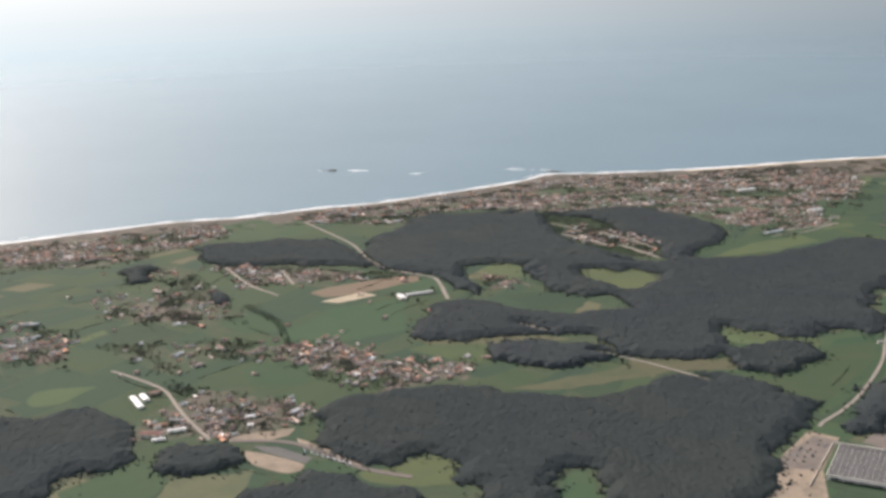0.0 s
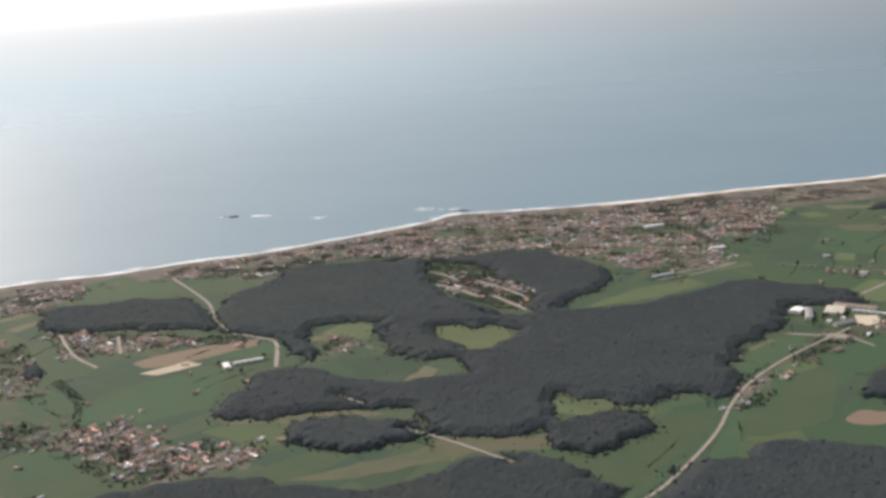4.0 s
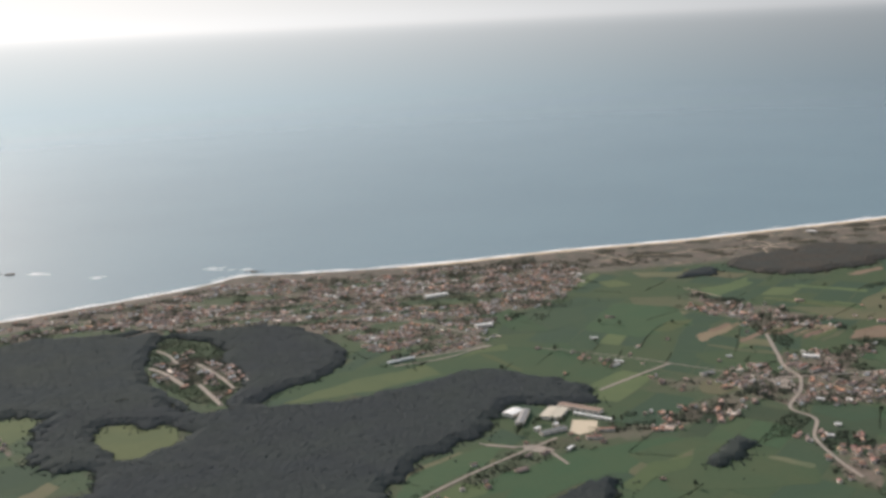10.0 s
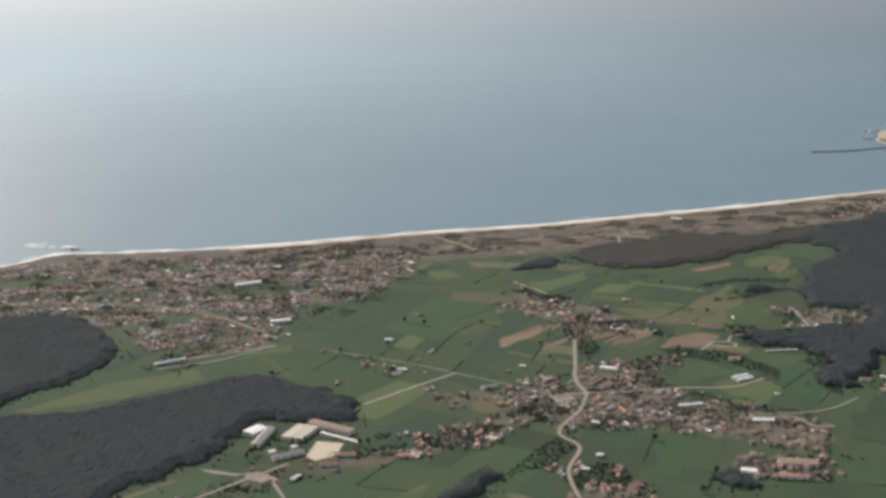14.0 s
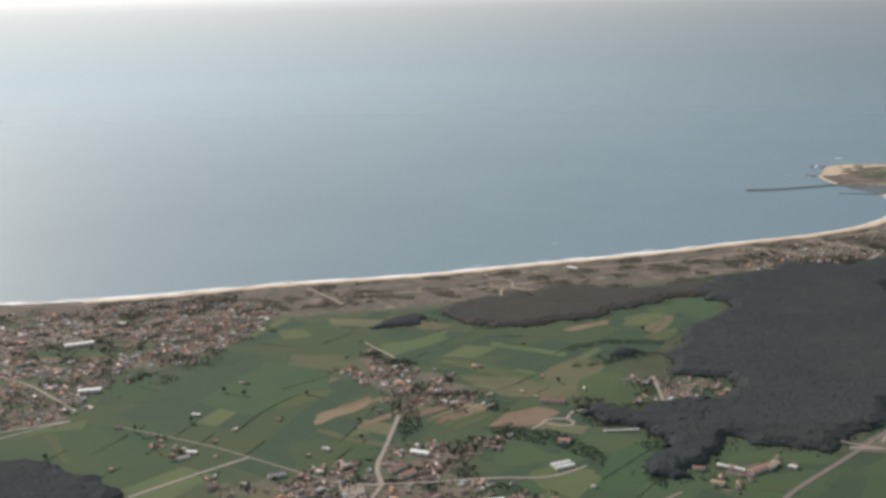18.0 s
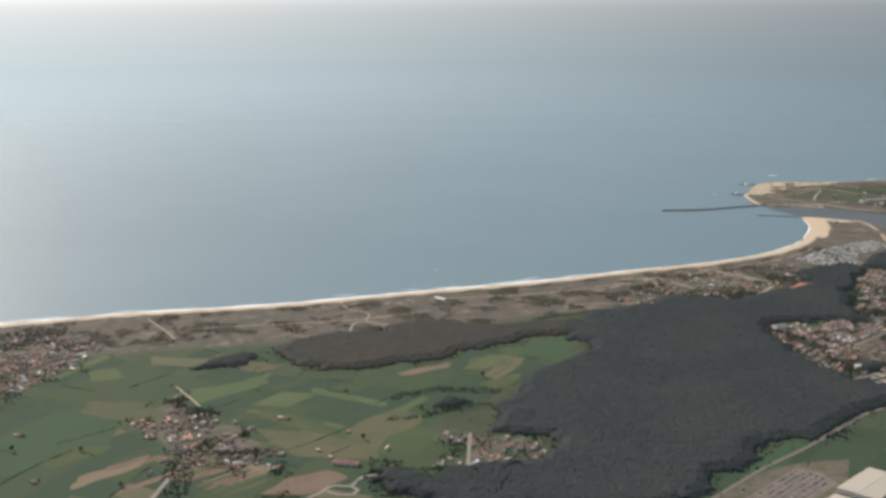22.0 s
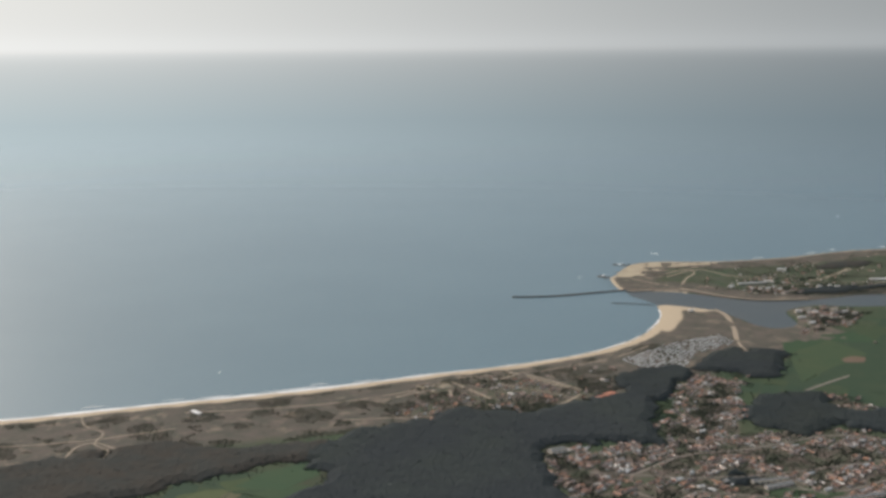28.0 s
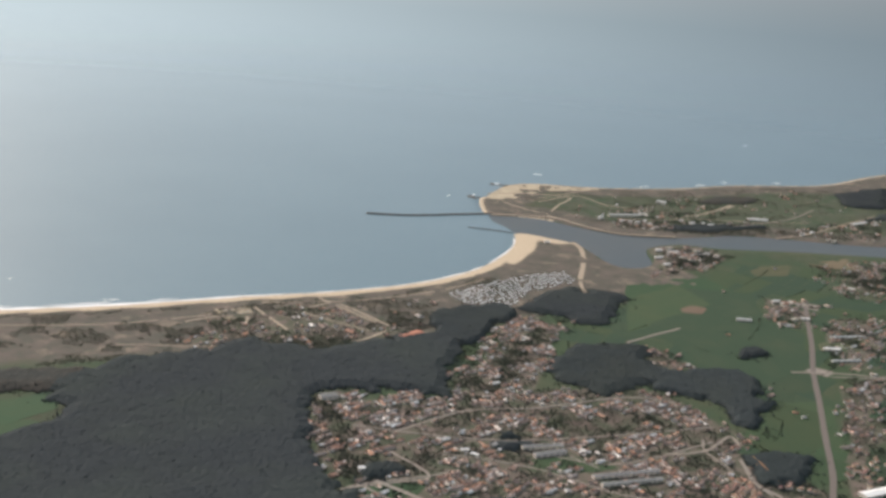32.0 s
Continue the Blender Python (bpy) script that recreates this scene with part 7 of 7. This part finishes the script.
# ---- shore: surf, rocks, breakwaters ----
def make_surf():
    d = np.gradient(SHORE, axis=0)
    d /= np.hypot(*d.T)[:, None]
    out = np.column_stack([-d[:, 1], d[:, 0]])
    for row, (gap, size, seed) in enumerate(((0.8, 3.2, 1), (6.5, 1.4, 2), (12.0, 0.9, 3))):
        line = smooth_line(SHORE + out * gap, 4)
        line = line[(line[:, 0] > 120) & (line[:, 0] < 1975)]
        line = line + np.column_stack([value_noise(line, 12, seed), value_noise(line, 12, seed + 5)]) * (0.8 + row)
        w = size * (1.0 + 1.5 * value_noise(line, 22, seed + 9)) * (1.3 - row * 0.2) * np.clip((1800 - line[:, 0]) / 300, 0.35, 1.0)
        on = w > (0.5 if row == 0 else 1.25)
        start = None
        for i in range(len(line) + 1):
            if i < len(line) and on[i]:
                start = i if start is None else start
            elif start is not None:
                if i - start > 3:
                    ends = np.clip(np.minimum(np.arange(i - start), np.arange(i - start)[::-1]) / 2.0, 0.08, 1)
                    v, f = strip(line[start:i], w[start:i] * ends, SEA_Z + 0.14, 0.3)
                    put("surf", poly_mesh("surf", v, f), M["foam"], kind="structure", label="broken white line of surf", category="surf")
                start = None


make_surf()


def foam_patch(x, y, length, width, turn, seed):
    n = 26
    a = np.linspace(0, 2 * math.pi, n, endpoint=False)
    r = 0.65 + 0.5 * np.array([noise.noise(Vector((math.cos(t) * 1.6, math.sin(t) * 1.6, seed * 3.1))) for t in a])
    px, py = np.cos(a) * r * length / 2, np.sin(a) * r * width / 2
    c, s = math.cos(radians(turn)), math.sin(radians(turn))
    put("surf", slab(np.column_stack([x + px * c - py * s, y + px * s + py * c]), SEA_Z + 0.1, 0.3), M["foam"], kind="structure", label="white water breaking over a reef", category="surf")


foam_patch(640, 1296, 26, 5, -50, 0)
foam_patch(606, 1322, 9, 4, -40, 1)
foam_patch(688, 1227, 12, 4, -40, 2)
foam_patch(800, 1180, 26, 5, -40, 3)
foam_patch(815, 1168, 12, 4, 10, 4)
foam_patch(803, 1190, 34, 6, -22, 5)
foam_patch(826, 1158, 24, 6, -30, 6)
foam_patch(645, 1296, 40, 5, -52, 7)
foam_patch(690, 1232, 24, 5, -12, 8)
foam_patch(812, 1128, 20, 4, -60, 9)
foam_patch(2108, 1229, 20, 7, 20, 10)
foam_patch(2204, 1266, 18, 6, -20, 11)
foam_patch(2007, 1187, 9, 4, 0, 12)
foam_patch(2040, 1180, 14, 4, 30, 13)
foam_patch(2300, 1160, 20, 4, -15, 14)
foam_patch(2390, 1146, 26, 5, -8, 15)
foam_patch(2440, 1150, 22, 5, -5, 16)
foam_patch(2520, 1126, 18, 4, -15, 17)
foam_patch(2720, 1377, 14, 5, 0, 18)
foam_patch(1510, 925, 24, 3, -14, 19)
foam_patch(165, 1150, 22, 4, 5, 20)
foam_patch(215, 1145, 14, 4, -5, 21)
foam_patch(445, 1120, 18, 3, -15, 22)
foam_patch(1450, 1010, 4, 2, 0, 23)


def boulder_mesh(size, seed):
    bm = bmesh.new()
    bmesh.ops.create_icosphere(bm, subdivisions=2, radius=size)
    for v in bm.verts:
        v.co *= 1 + 0.45 * noise.noise(v.co / size * 1.3 + Vector((seed, 0, 0)))
        v.co.z *= 0.5
    return bm


def sea_rock(x, y, n, size, spread, seed, label):
    ob = empty("sea_rock", label, "rock")
    r = np.random.default_rng(seed)
    for k in range(n):
        bm = boulder_mesh(size * r.uniform(0.5, 1.2), seed + k)
        bmesh.ops.translate(bm, verts=bm.verts, vec=(r.normal(0, spread), r.normal(0, spread * 0.4), -0.1))
        part("boulder", bm, M["rock"], ob)
    ob.matrix_basis = pose(x, y, SEA_Z, 0, 0, -40)


sea_rock(618, 1314, 7, 3.2, 4.5, 3, "low dark reef awash in the sea")
sea_rock(828, 1142, 6, 2.4, 4.0, 9, "dark rocks off the point")
sea_rock(2030, 1170, 7, 2.6, 5.0, 15, "rocky point at the northern headland")
sea_rock(2105, 1222, 6, 2.4, 5.0, 21, "surf-washed rocks off the headland")


def breakwater(line, width, height, label):
    """A mound with a paved crown and armour stones along its flanks."""
    ob = empty("breakwater", label, "breakwater")
    ln = smooth_line(line, 4)
    d = np.gradient(ln, axis=0)
    d /= np.hypot(*d.T)[:, None]
    nm = np.column_stack([-d[:, 1], d[:, 0]])
    v, f, n = [], [], len(ln)
    for k, z in ((-1.0, SEA_Z - 0.6), (-0.35, SEA_Z + height), (0.35, SEA_Z + height), (1.0, SEA_Z - 0.6)):
        v += [(x, y, z) for x, y in ln + nm * k * width / 2]
    for r in range(3):
        f += [(r * n + i, r * n + i + 1, (r + 1) * n + i + 1, (r + 1) * n + i) for i in range(n - 1)]
    f += [(0, n, 2 * n, 3 * n), (n - 1, 2 * n - 1, 3 * n - 1, 4 * n - 1)]
    put("mound", poly_mesh("mound", v, f), M["rock"], ob)
    vv, ff = strip(ln, width * 0.3, SEA_Z + height + 0.06, 0.2)
    put("walkway", poly_mesh("walkway", vv, ff), M["asphalt"], ob)
    t = rng.integers(0, n, n * 4)
    side = rng.uniform(0.3, 1.0, n * 4) * np.where(rng.random(n * 4) < 0.5, -1, 1)
    c = ln[t] + nm[t] * side[:, None] * width / 2 + rng.normal(0, 0.8, (n * 4, 2))
    z = SEA_Z + height * (1 - np.abs(side)) * 1.3
    cv, cf = clumps(np.column_stack([c, z]), rng.uniform(0.4, 0.9, n * 4), 0.7)
    put("rubble_slope", poly_mesh("rubble_slope", cv, cf), M["rock"], ob, kind="stuff")
    head = boulder_mesh(width * 0.55, 4)
    bmesh.ops.translate(head, verts=head.verts, vec=(*ln[0], SEA_Z))
    part("round_head", head, M["rock"], ob)


breakwater([(1865, 1132), (1890, 1117), (1915, 1107), (1955, 1099), (2003, 1089)], 5.0, 1.3, "long dark stone breakwater at the river mouth")
breakwater([(1941, 1042), (1958, 1026), (1974, 1008)], 2.6, 0.5, "low stone groyne awash at the spit")
